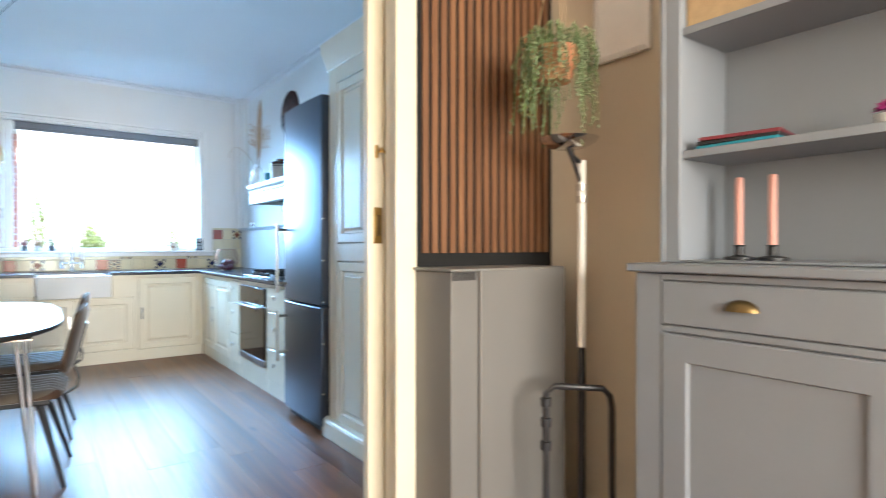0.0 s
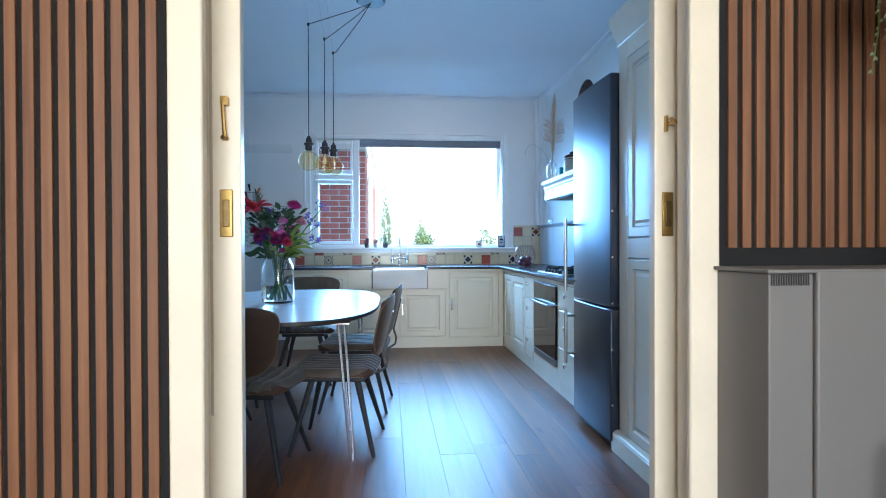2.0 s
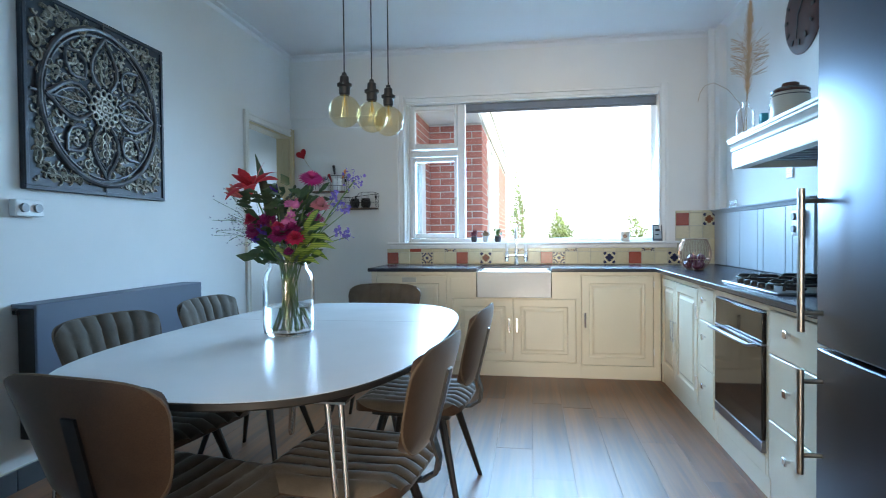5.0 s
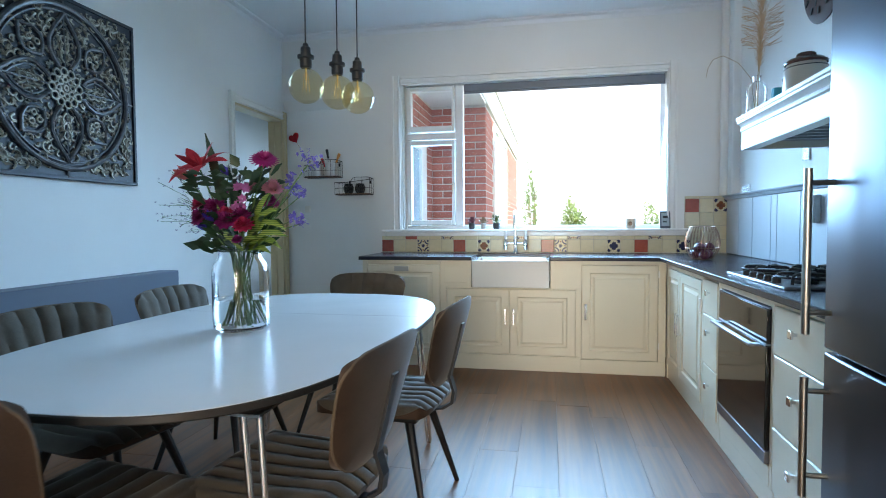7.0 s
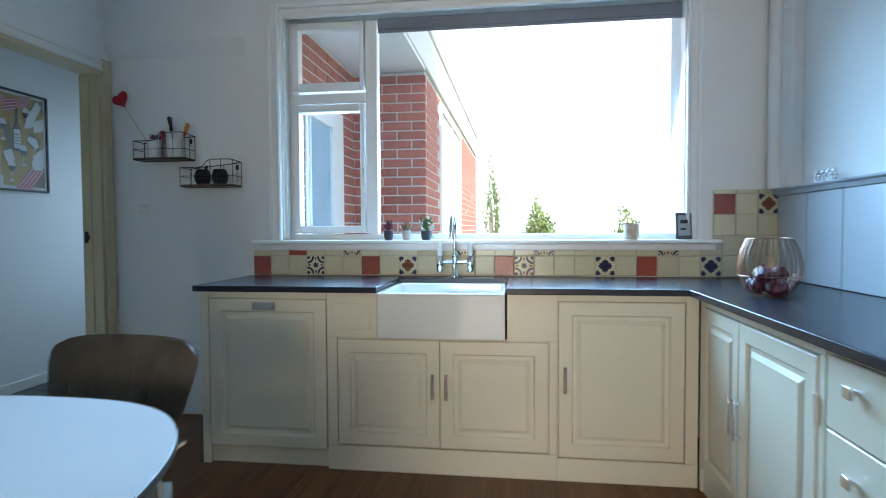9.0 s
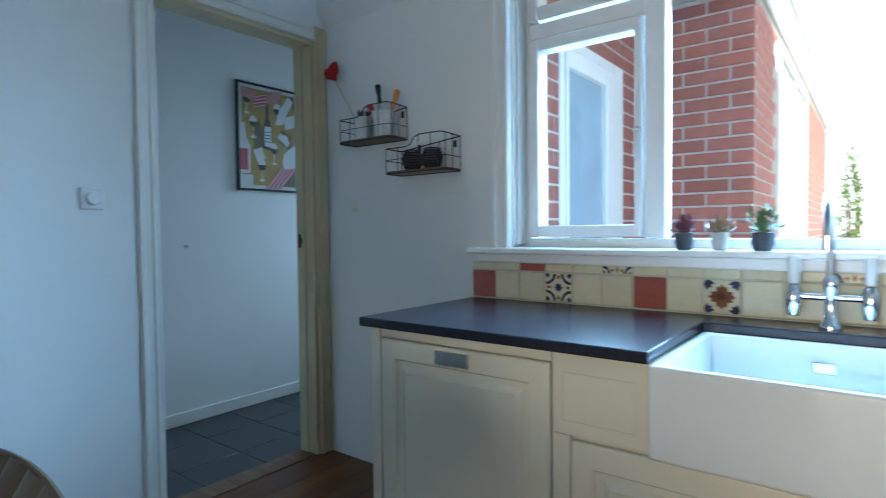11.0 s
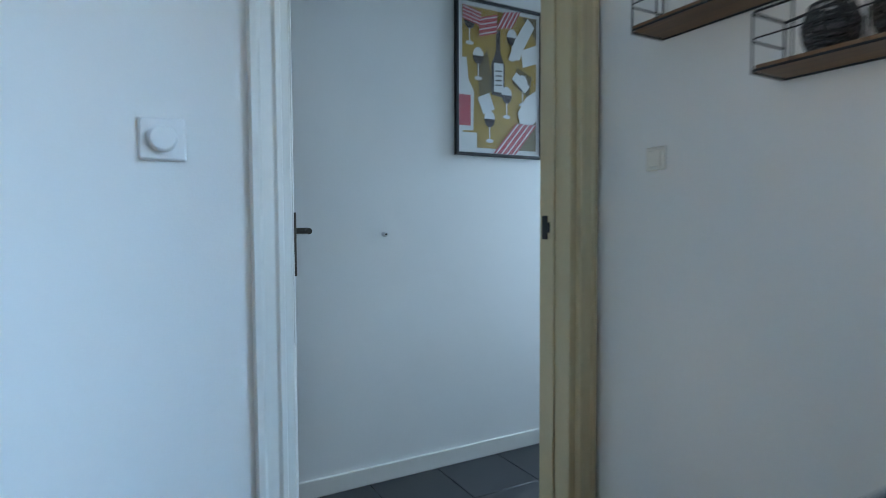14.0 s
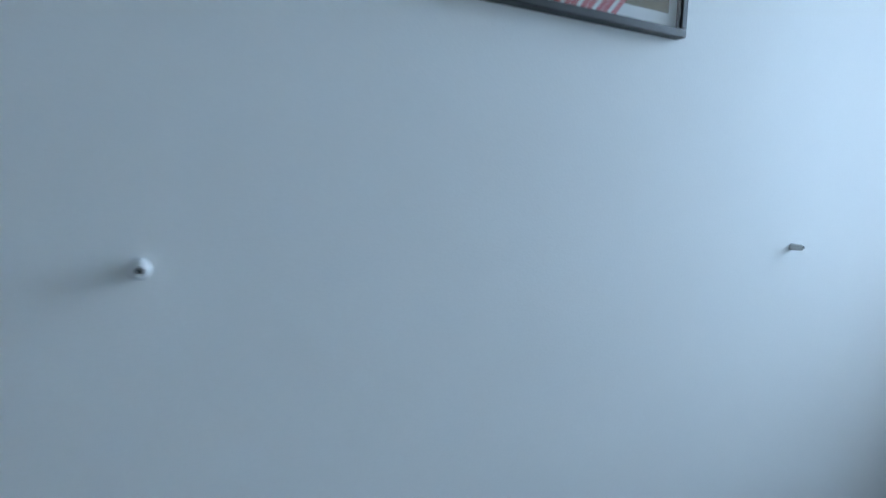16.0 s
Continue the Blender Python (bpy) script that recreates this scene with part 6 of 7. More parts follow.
def bouquet():
    cx, cy, z0 = -0.165, 4.73, 0.7525
    v = thing("glass_vase", "large clear glass jar vase half filled with water", "vase", pose(cx, cy, z0))
    prof = [(0, 0.0), (0.085, 0.0), (0.098, 0.010), (0.101, 0.04), (0.101, 0.215), (0.094, 0.245), (0.078, 0.268), (0.076, 0.290), (0.082, 0.298), (0.078, 0.299), (0.072, 0.290), (0.074, 0.266), (0.090, 0.243), (0.0965, 0.213), (0.0965, 0.042), (0.092, 0.016), (0.0, 0.012)]
    Build().lathe(prof, 40).done("jar", M_GLASS, parent=v)
    Build().lathe([(0, 0.0135), (0.090, 0.0175), (0.0955, 0.043), (0.0955, 0.115), (0, 0.115)], 40).done("water", M_WATER, parent=v)
    q = thing("flower_bouquet", "mixed bouquet with red lily, magenta gerbera and lilac blooms", "flowers", pose(cx, cy, z0))
    rnd = random.Random(11)
    stems, tops = Build(), []
    # x, z above the table, y, kind, size
    heads = [(-0.135, 0.600, -0.03, "lily", 0.132), (-0.205, 0.560, 0.02, "bud", 0.06), (0.105, 0.625, 0.0, "gerbera", 0.056), (0.145, 0.515, -0.02, "carnation", 0.045),
             (-0.045, 0.570, 0.0, "bell", 0.024), (-0.055, 0.445, -0.07, "dahlia", 0.050), (-0.130, 0.460, -0.05, "rose", 0.036), (0.035, 0.480, -0.04, "stock", 0.045), (0.055, 0.420, -0.08, "dahlia", 0.038),
             (-0.050, 0.400, -0.09, "bell", 0.028), (-0.085, 0.370, -0.08, "bell", 0.026), (0.045, 0.335, -0.09, "dahlia", 0.022), (0.285, 0.625, 0.0, "lilac", 0.050), (0.01, 0.40, -0.10, "dahlia", 0.046), (-0.095, 0.415, -0.09, "dahlia", 0.044), (0.075, 0.385, -0.10, "rose", 0.040), (0.205, 0.520, 0.03, "lilac", 0.026),
             (0.255, 0.500, -0.02, "lilac", 0.022), (0.262, 0.400, -0.04, "lilac", 0.026), (0.180, 0.560, 0.05, "lilac", 0.018), (-0.10, 0.50, 0.06, "dahlia", 0.045), (0.02, 0.52, 0.07, "carnation", 0.045),
             (0.09, 0.47, 0.06, "gerbera", 0.05), (-0.02, 0.37, 0.07, "dahlia", 0.045), (0.0, 0.43, -0.09, "rose", 0.030), (0.215, 0.415, 0.0, "lilac", 0.018)]
    mats = {"lily": M_LILY, "bud": M_LILYBUD, "gerbera": M_MAGENTA, "carnation": M_PINK, "bell": M_VIOLET, "dahlia": M_WINE, "rose": M_ROSE, "stock": M_STOCK, "lilac": M_LILAC}
    names = {"lily": "lily", "bud": "lily_bud", "gerbera": "gerbera", "carnation": "carnation", "bell": "bellflower", "dahlia": "dahlia", "rose": "rose", "stock": "stock_flower", "lilac": "scabious"}
    for x, z, y, kind, s in heads:
        c = Vector((x, y, z))
        b = Build()
        out = Vector((x * 1.6, y * 1.6 - 0.25, 0.35 + 0.3 * rnd.random())).normalized()
        if kind == "lily":
            petal_ring(b, c, (-0.2, -0.45, 0.85), 6, s * 0.95, 0.026, 0.085, 0.3, 5, 0.085)
            petal_ring(b, c, (-0.2, -0.35, 0.9), 3, s * 0.6, 0.022, 0.105, 0.8, 4, 0.03)
            for k in range(5):
                b.tube([c, c + Vector((0.02 * math.cos(k * 1.3), -0.05, 0.03 + 0.02 * math.sin(k * 1.3)))], 0.0015, 5)
        elif kind == "bud":
            petal_ring(b, c, (-0.8, -0.2, 0.5), 6, s * 0.4, 0.014, 0.07, 0, 4)
        elif kind == "gerbera":
            for j in range(4):
                petal_ring(b, c, out, 22 - 3 * j, s * (1 - 0.2 * j), 0.006, 0.006 + 0.010 * j, j * 0.13, 3, 0.008)
        elif kind in ("carnation", "rose", "dahlia"):
            for j in range(6):
                petal_ring(b, c, out, 11 - j, s * (1 - 0.14 * j), s * 0.26, s * (0.15 + 0.16 * j), j * 0.37, 3, s * 0.10)
        elif kind == "bell":
            petal_ring(b, c, out, 6, s * 0.75, s * 0.35, s * 1.5, 0, 4)
        elif kind == "stock":
            for j in range(14):
                p = c + Vector((rnd.uniform(-1, 1) * s * 0.7, rnd.uniform(-1, 0.6) * s * 0.7, rnd.uniform(-1, 1) * s))
                petal_ring(b, p, (rnd.uniform(-1, 1), -1, rnd.uniform(-0.2, 1)), 6, 0.019, 0.007, 0.006, rnd.random(), 2)
        else:
            for j in range(int(12 + s * 500)):
                p = c + Vector((rnd.gauss(0, 0.42), rnd.gauss(0, 0.42), rnd.gauss(0, 0.42))) * s
                petal_ring(b, p, (rnd.uniform(-1, 1), rnd.uniform(-1, 0.3), rnd.uniform(-0.3, 1)), 5, 0.008, 0.0038, 0.003, rnd.random(), 2)
        tagged(b.done(names[kind], mats[kind], parent=q), kind="stuff" if kind in ("stock", "lilac") else "")
        base = Vector((rnd.uniform(-0.055, 0.055), rnd.uniform(-0.05, 0.05), 0.020))
        neck = Vector((x * 0.18 - base.x * 0.25, y * 0.15 - base.y * 0.25, 0.285))
        stems.tube([base, base.lerp(neck, 0.5), neck, neck.lerp(c, 0.55) + Vector((0, 0, 0.015)), c - Vector((0, 0, 0.01))], 0.0032 if s > 0.03 else 0.002, 6)
    stems.done("stems", M_STEM, parent=q)
    # foliage
    g = Build()
    for k in range(230):
        a, zz = rnd.uniform(0, math.tau), rnd.uniform(0.28, 0.58)
        rr = rnd.uniform(0.02, 0.10 + 0.18 * (zz - 0.28))
        p = Vector((rr * math.cos(a), rr * math.sin(a), zz))
        d = Vector((math.cos(a), math.sin(a) - 0.3, rnd.uniform(-0.2, 0.8))).normalized()
        ln = rnd.uniform(0.04, 0.08)
        blade(g, [p, p + d * ln * 0.5 + Vector((0, 0, 0.006)), p + d * ln], 0.012)
    for x, z, ang in ((0.05, 0.56, 0.4), (0.02, 0.60, 1.9), (0.09, 0.56, 2.6), (0.03, 0.53, 3.4), (-0.1, 0.34, 3.6), (-0.13, 0.31, 2.9), (-0.09, 0.44, 2.4)):
        p = Vector((x, -0.03, z))
        d = Vector((math.cos(ang), -0.2, math.sin(ang) * 0.6))
        blade(g, [p, p + d * 0.035, p + d * 0.075], 0.020)
    tagged(g.done("foliage", M_LEAFDARK, parent=q), kind="stuff")
    g = Build()
    blade(g, [(-0.06, 0.02, 0.30), (-0.085, 0.02, 0.50), (-0.12, 0.02, 0.64), (-0.145, 0.02, 0.735)], 0.020)
    blade(g, [(-0.03, 0.03, 0.30), (-0.05, 0.04, 0.50), (-0.07, 0.05, 0.62)], 0.016)
    g.done("long_leaf", M_LEAFDARK, parent=q)
    for x1, z1, x2, z2 in ((0.12, 0.40, 0.22, 0.37), (0.10, 0.44, 0.16, 0.50), (0.13, 0.36, 0.235, 0.345), (0.10, 0.34, 0.185, 0.30), (0.08, 0.31, 0.16, 0.285), (0.12, 0.42, 0.20, 0.44), (-0.02, 0.36, -0.03, 0.46), (0.05, 0.33, 0.12, 0.34)):
        g = Build()
        yy = rnd.uniform(-0.09, 0.0)
        blade(g, [(0.03, yy * 0.4, 0.295), (x1, yy, z1), ((x1 + x2) / 2, yy - 0.01, (z1 + z2) / 2 + 0.01), (x2, yy - 0.02, z2)], 0.013)
        g.done("striped_leaf", M_STRIPELEAF, parent=q)
    # airy sprays on the window side
    g, h = Build(), Build()
    for k in range(26):
        p = Vector((-0.10, 0.0, 0.36))
        e = Vector((rnd.uniform(-0.30, -0.16), rnd.uniform(-0.08, 0.08), rnd.uniform(0.34, 0.60)))
        m = p.lerp(e, 0.5) + Vector((0, 0, rnd.uniform(0.01, 0.05)))
        g.tube([p, m, e], 0.0008, 4)
        for j in range(5):
            c = m.lerp(e, j / 4) + Vector((rnd.uniform(-0.012, 0.012), rnd.uniform(-0.012, 0.012), rnd.uniform(-0.012, 0.012)))
            petal_ring(h, c, (0, -1, 0.3), 4, 0.005, 0.002, 0.003, rnd.random(), 1)
    tagged(g.done("spray_stems", M_STEM, parent=q), kind="stuff")
    tagged(h.done("spray_flowers", M_LIMON, parent=q), kind="stuff")


def flower_mat(name, c, rough=0.55, var=0.25):
    m = mat(name, c, rough, var=var, scale=25, fine=160, bump=0.05)
    b = m.node_tree.nodes["Principled BSDF"]
    b.inputs["Subsurface Weight"].default_value = 0.0
    return m


def stripe_mat():
    m, n, l, b = nodes_of("yellow_striped_leaf")
    tc, w, r = n.new("ShaderNodeTexCoord"), n.new("ShaderNodeTexWave"), n.new("ShaderNodeValToRGB")
    w.inputs["Scale"].default_value, w.inputs["Distortion"].default_value = 45, 2.0
    w.bands_direction = "Z"
    l.new(tc.outputs["Object"], w.inputs["Vector"])
    r.color_ramp.elements[0].color, r.color_ramp.elements[1].color = (0.07, 0.16, 0.02, 1), (0.30, 0.36, 0.07, 1)
    l.new(w.outputs["Fac"], r.inputs["Fac"])
    l.new(r.outputs["Color"], b.inputs["Base Color"])
    b.inputs["Roughness"].default_value = 0.45
    return m


M_LILY, M_LILYBUD = flower_mat("red_lily", (0.52, 0.015, 0.03)), flower_mat("lily_bud", (0.60, 0.12, 0.10))
M_MAGENTA, M_PINK, M_VIOLET = flower_mat("magenta_petal", (0.38, 0.014, 0.17)), flower_mat("salmon_pink_petal", (0.60, 0.24, 0.31)), flower_mat("violet_petal", (0.075, 0.03, 0.36))
M_WINE, M_ROSE, M_STOCK = flower_mat("wine_purple_petal", (0.25, 0.012, 0.12)), flower_mat("crimson_petal", (0.45, 0.02, 0.08)), flower_mat("pale_magenta_petal", (0.48, 0.13, 0.34))
M_LILAC, M_LIMON = flower_mat("lilac_petal", (0.17, 0.13, 0.52)), flower_mat("dusky_purple_spray", (0.16, 0.11, 0.20))
M_STEM, M_LEAFDARK = mat("green_stem", (0.11, 0.19, 0.05), 0.5, var=0.2, scale=20, fine=120), mat("dark_green_leaf", (0.03, 0.065, 0.025), 0.4, var=0.3, scale=20, fine=120)
M_STRIPELEAF = stripe_mat()
bouquet()


# ---- living room side of the pocket doors ----
def pocket_doors():
    for x0, x1, s in ((-0.75, 0.110, 1), (1.383, 2.20, -1)):
        d = structure(thing("pocket_door", "", ""), "cream painted sliding pocket door pushed into the wall")
        d.name = "door_pocket"
        e = x1 if s > 0 else x0
        b = Build().box(x0, x1, YP + 0.150, YP + 0.190, 0.01, 2.41)
        b.done("leaf", M_TRIMCREAM, parent=d, bevel=0.003)
        gx = e - s * 0.085
        # groove drawn as a thin raised strip, its shade put into the paint
        Build().box(gx - 0.004, gx + 0.004, YP + 0.147, YP + 0.152, 0.62, 2.40).done("groove", M_GROOVE, parent=d)
        px = e - s * 0.042
        Build().box(px - 0.019, px + 0.019, YP + 0.145, YP + 0.151, 1.145, 1.285).done("flush_pull", M_BRASS, parent=d, bevel=0.003)
        Build().box(px - 0.010, px + 0.010, YP + 0.141, YP + 0.147, 1.175, 1.255).done("pull_inset", M_BRASSDARK, parent=d, bevel=0.002)
        if s > 0:
            b = Build().tube([(px, YP + 0.135, 1.435), (px - 0.006, YP + 0.135, 1.54)], 0.006, 8).box(px - 0.012, px + 0.010, YP + 0.13, YP + 0.151, 1.53, 1.555).tube([(px - 0.006, YP + 0.128, 1.435), (px + 0.004, YP + 0.142, 1.435)], 0.007, 8)
        else:
            b = Build().tube([(px, YP + 0.148, 1.50), (px, YP + 0.105, 1.50)], 0.005, 8).tube([(px - 0.010, YP + 0.11, 1.51), (px + 0.016, YP + 0.11, 1.49)], 0.006, 8).box(px - 0.012, px - 0.004, YP + 0.135, YP + 0.151, 1.475, 1.525)
        b.done("latch", M_BRASS, parent=d)


def slats():
    h, p, w = 2.78, 0.0432, 0.0268
    left = structure(Build().box(-1.35, -0.040, YP - 0.010, YP - 0.0005, 0, 2.80).done("slat_panel_west", M_FELT), "oak slat wall panel on black felt")
    right = structure(Build().box(1.497, 2.229, YP - 0.010, YP - 0.0005, 0, 2.80).done("slat_panel_east", M_FELT), "oak slat wall panel on black felt")
    one = Build().box(0, w, -0.021, -0.010, 0, h).done("slat", M_SLAT, parent=left, bevel=0.0012)
    one.location = (-0.060 - w, YP, 0.01)
    for k in range(1, 30):
        twin(one, (-0.060 - w - k * p, YP, 0.01), left)
    two = Build().box(0, w, -0.021, -0.010, 0, 1.67).done("slat", M_SLAT, parent=right, bevel=0.0012)
    two.location = (1.522, YP, 1.108)
    for k in range(1, 16):
        twin(two, (1.522 + k * p, YP, 1.108), right)


def heater():
    h = thing("grey_heater_casing", "tall grey heater casing with a slotted side", "heater", pose(1.475, 2.36, 0))
    Build().box(0.012, 0.56, 0.018, 0.245, 0, 1.045).done("body", M_GREYBOX, parent=h, bevel=0.004)
    Build().box(0.128, 0.565, 0.0, 0.016, 0.0, 1.052).done("front_panel", M_GREYBOX, parent=h, bevel=0.005)
    Build().box(0.0, 0.565, 0.004, 0.246, 1.046, 1.056).done("top_panel", M_GREYBOX, parent=h, bevel=0.003)
    b = Build()
    for k in range(16):
        b.box(0.016 + k * 0.0066, 0.019 + k * 0.0066, 0.0155, 0.0175, 1.015, 1.043)
    tagged(b.done("slots", M_BLACK, parent=h), kind="stuff")


def dresser():
    """Pale grey cupboard with open shelves above; fronts look to -x."""
    d = thing("dresser", "pale grey painted dresser with open shelves above drawers and doors", "cabinet", pose(1.83, 1.895, 0, 0, 0, -90))
    L = 1.35
    Build().box(0, L, 0.012, 0.395, 0.06, 1.055).box(0.02, L - 0.02, 0.03, 0.38, 0, 0.06).box(0.0, 0.085, 0, 0.012, 0, 1.055).box(0.085, L, 0.0, 0.012, 1.035, 1.055).box(0.085, L, 0.0, 0.012, 0.885, 0.905).box(L - 0.085, L, 0, 0.012, 0, 1.035).box(0.085, L - 0.085, 0, 0.012, 0, 0.09).done("body", M_GREYCAB, parent=d, bevel=0.003)
    Build().box(-0.02, L + 0.02, -0.022, 0.395, 1.057, 1.083).done("top", M_GREYCAB, parent=d, bevel=0.005)
    for x0, w in ((0.09, 0.58), (0.68, 0.58)):
        f = Build().panel(w, 0.124, [(0, 0.003), (0.003, 0)], 0.02).done("drawer", M_GREYCAB, parent=d, smooth=False)
        f.matrix_local = pose(x0, -0.003, 0.908)
        b = Build()
        b.lathe([(0.045 * math.cos(a), 0.030 * math.sin(a)) for a in [math.pi / 2 * k / 6 for k in range(7)]], 24, sx=1.0, sy=0.6)
        hnd = b.done("cup_handle", M_BRASSDARK, parent=f)
        hnd.matrix_local = pose(w * 0.36 + 0.02, 0, 0.055)
        door = Build().panel(w, 0.785, [(0, 0.003), (0.003, 0), (0.075, 0), (0.080, 0.010), (0.09, 0.010)], 0.02).done("door", M_GREYCAB, parent=d, smooth=False)
        door.matrix_local = pose(x0, -0.003, 0.095)
    u = Build().box(0.035, 0.085, 0.10, 0.385, 1.084, 2.25).box(L - 0.085, L - 0.035, 0.10, 0.385, 1.084, 2.25).box(0.085, L - 0.085, 0.372, 0.385, 1.084, 2.25).box(0.035, L - 0.035, 0.09, 0.385, 2.25, 2.30).box(0.085, L - 0.085, 0.10, 0.372, 1.084, 1.092)
    u.box(0.020, 0.035, 0.095, 0.13, 1.084, 2.25)
    u.done("upper_case", M_GREYCAB, parent=d, bevel=0.003)
    for z in (1.40, 1.775, 2.03):
        Build().box(0.086, L - 0.086, 0.11, 0.371, z, z + 0.024).done("shelf", M_GREYCAB, parent=d, bevel=0.002)
    # what stands on it
    x = 1.83
    for k, (cm, ln) in enumerate(((M_TEALBOOK, 0.23), (M_BLACK, 0.225), (M_REDBOOK, 0.215))):
        bk = thing("book", "thin closed book lying on the dresser shelf", "book", pose(x + 0.20, 1.66, 1.4245 + k * 0.011, 0, 0, 4 * k), group="books on the dresser")
        Build().box(-0.075, 0.075, -ln / 2, ln / 2, 0.0, 0.010).done("cover", cm, parent=bk, bevel=0.001)
        Build().box(-0.070, 0.0765, -ln / 2 + 0.003, ln / 2 - 0.003, 0.002, 0.008).done("pages", M_PAPER, parent=bk)
    for y in (1.70, 1.605):
        c = thing("candlestick", "pink candle in a black iron holder", "candle", pose(x + 0.24, y, 1.0925), group="candlesticks on the dresser")
        Build().lathe([(0, 0), (0.042, 0), (0.042, 0.008), (0.014, 0.014), (0.014, 0.04), (0.018, 0.045), (0.012, 0.045), (0, 0.03)], 18).done("holder", M_BLACK, parent=c)
        Build().lathe([(0, 0.031), (0.011, 0.031), (0.011, 0.245), (0.007, 0.25), (0, 0.25)], 14).done("candle", M_CANDLE, parent=c)
    pl = thing("small_plant", "little purple flower in a pale pot on the dresser", "plant", pose(x + 0.26, 1.34, 1.4245))
    Build().lathe([(0, 0), (0.022, 0), (0.028, 0.045), (0.024, 0.045), (0, 0.035)], 16).done("pot", M_POTPALE, parent=pl)
    b = Build()
    for k in range(4):
        petal_ring(b, (0.008 * math.cos(k * 1.6), 0.008 * math.sin(k * 1.6), 0.06), (math.cos(k * 1.6), math.sin(k * 1.6), 1), 8, 0.022, 0.008, 0.012, k, 2)
    tagged(b.done("flower", M_WINE, parent=pl), kind="stuff")
    bx = thing("storage_box", "straw coloured box on the top shelf", "box", pose(x + 0.23, 1.66, 1.7995))
    Build().box(-0.10, 0.10, -0.15, 0.15, 0, 0.16).done("box", M_STRAW, parent=bx, bevel=0.008)


def hanging_plant():
    cx, cy = 1.85, 2.24
    p = thing("hanging_plant", "trailing string succulent in a terracotta pot hung from the ceiling", "plant", pose(cx, cy, 1.72))
    Build().lathe([(0, 0), (0.055, 0), (0.082, 0.07), (0.086, 0.115), (0.078, 0.115), (0.06, 0.02), (0, 0.02)], 24).done("pot", M_TERRA, parent=p)
    b = Build()
    for k in range(3):
        a = k * math.tau / 3
        b.tube([(0.084 * math.cos(a), 0.084 * math.sin(a), 0.11), (0, 0, 0.50), (0, 0, H - 1.72)], 0.0015, 5)
    b.done("cord", M_STRAW, parent=p)
    rnd = random.Random(21)
    b, leaves = Build(), Build()
    for k in range(95):
        a = rnd.uniform(0, math.tau)
        r = rnd.uniform(0.05, 0.10)
        pts = [(r * math.cos(a), r * math.sin(a), 0.11), (1.35 * r * math.cos(a), 1.35 * r * math.sin(a), 0.145 + rnd.uniform(0, 0.04))]
        drop = rnd.choice((0.10, 0.16, 0.24, 0.33)) * rnd.uniform(0.7, 1.1)
        for j in range(1, 6):
            pts.append(((1.5 * r + 0.01 * j * rnd.uniform(0.2, 1)) * math.cos(a + 0.03 * j), (1.5 * r) * math.sin(a + 0.03 * j), 0.13 - drop * j / 5))
        b.tube(pts, 0.0012, 4)
        for i in range(len(pts) - 1):
            for j in range(3):
                c = Vector(pts[i]).lerp(Vector(pts[i + 1]), (j + 0.5) / 3) + Vector((rnd.uniform(-1, 1), rnd.uniform(-1, 1), rnd.uniform(-1, 1))) * 0.005
                s = rnd.uniform(0.004, 0.007)
                for f in (((s, 0, 0), (0, s, 0), (0, 0, s * 1.5)), ((-s, 0, 0), (0, -s, 0), (0, 0, s * 1.5)), ((s, 0, 0), (0, -s, 0), (0, 0, -s * 1.5)), ((-s, 0, 0), (0, s, 0), (0, 0, -s * 1.5))):
                    leaves.bm.faces.new([leaves.bm.verts.new(c + Vector(v)) for v in f])
    tagged(b.done("trails", M_STEM, parent=p), kind="stuff")
    tagged(leaves.done("leaves", M_SAGE, parent=p, smooth=False), kind="stuff")


def plant_stand():
    s = thing("pole_stand", "white pole stand with a round chromed tray", "stand", pose(2.03, 2.27, 0))
    Build().lathe([(0, 0), (0.075, 0), (0.075, 0.012), (0.02, 0.02), (0, 0.02)], 24).done("base", M_BLACK, parent=s)
    Build().tube([(0, 0, 0.02), (0, 0, 0.75)], 0.014, 12).done("lower_pole", M_BLACK, parent=s)
    Build().tube([(0, 0, 0.75), (0, 0, 1.46)], 0.016, 14).done("upper_pole", M_TRIM, parent=s)
    for z in (1.30, 1.345):
        Build().tube([(0, 0, z), (0, 0, z + 0.025)], 0.020, 14).done("collar", M_NICKEL, parent=s)
    Build().tube([(0, 0, 1.36), (-0.04, 0.0, 1.44), (-0.08, 0.0, 1.50)], 0.007, 8).tube([(0, 0, 1.45), (-0.05, 0, 1.47), (-0.075, 0, 1.50)], 0.009, 8).done("bracket", M_BLACK, parent=s)
    Build().lathe([(0, 0), (0.06, 0), (0.10, 0.02), (0.112, 0.035), (0.105, 0.036), (0.05, 0.01), (0, 0.01)], 28, at=(-0.075, 0, 1.50)).done("tray", M_CHROME, parent=s)


def hoop_stand():
    h = thing("black_tube_frame", "black bent steel tube frame on the floor", "frame", pose(1.88, 2.08, 0))
    Build().tube([(-0.12, 0.12, 0.012), (-0.12, 0.12, 0.63), (-0.10, 0.10, 0.655), (0.03, 0.0, 0.648), (0.055, -0.01, 0.62), (0.06, -0.015, 0.58), (0.065, -0.015, 0.012)], 0.011, 10).done("tube", M_BLACK, parent=h)
    Build().box(-0.14, 0.09, -0.06, 0.16, 0, 0.03).done("foot", M_BLACK, parent=h, bevel=0.008)
    for z in (0.45, 0.53, 0.60):
        Build().lathe([(0, -0.02), (0.018, -0.014), (0.018, 0.014), (0, 0.02)], 12, at=(-0.12, 0.12, z)).done("grip", M_BLACK, parent=h)


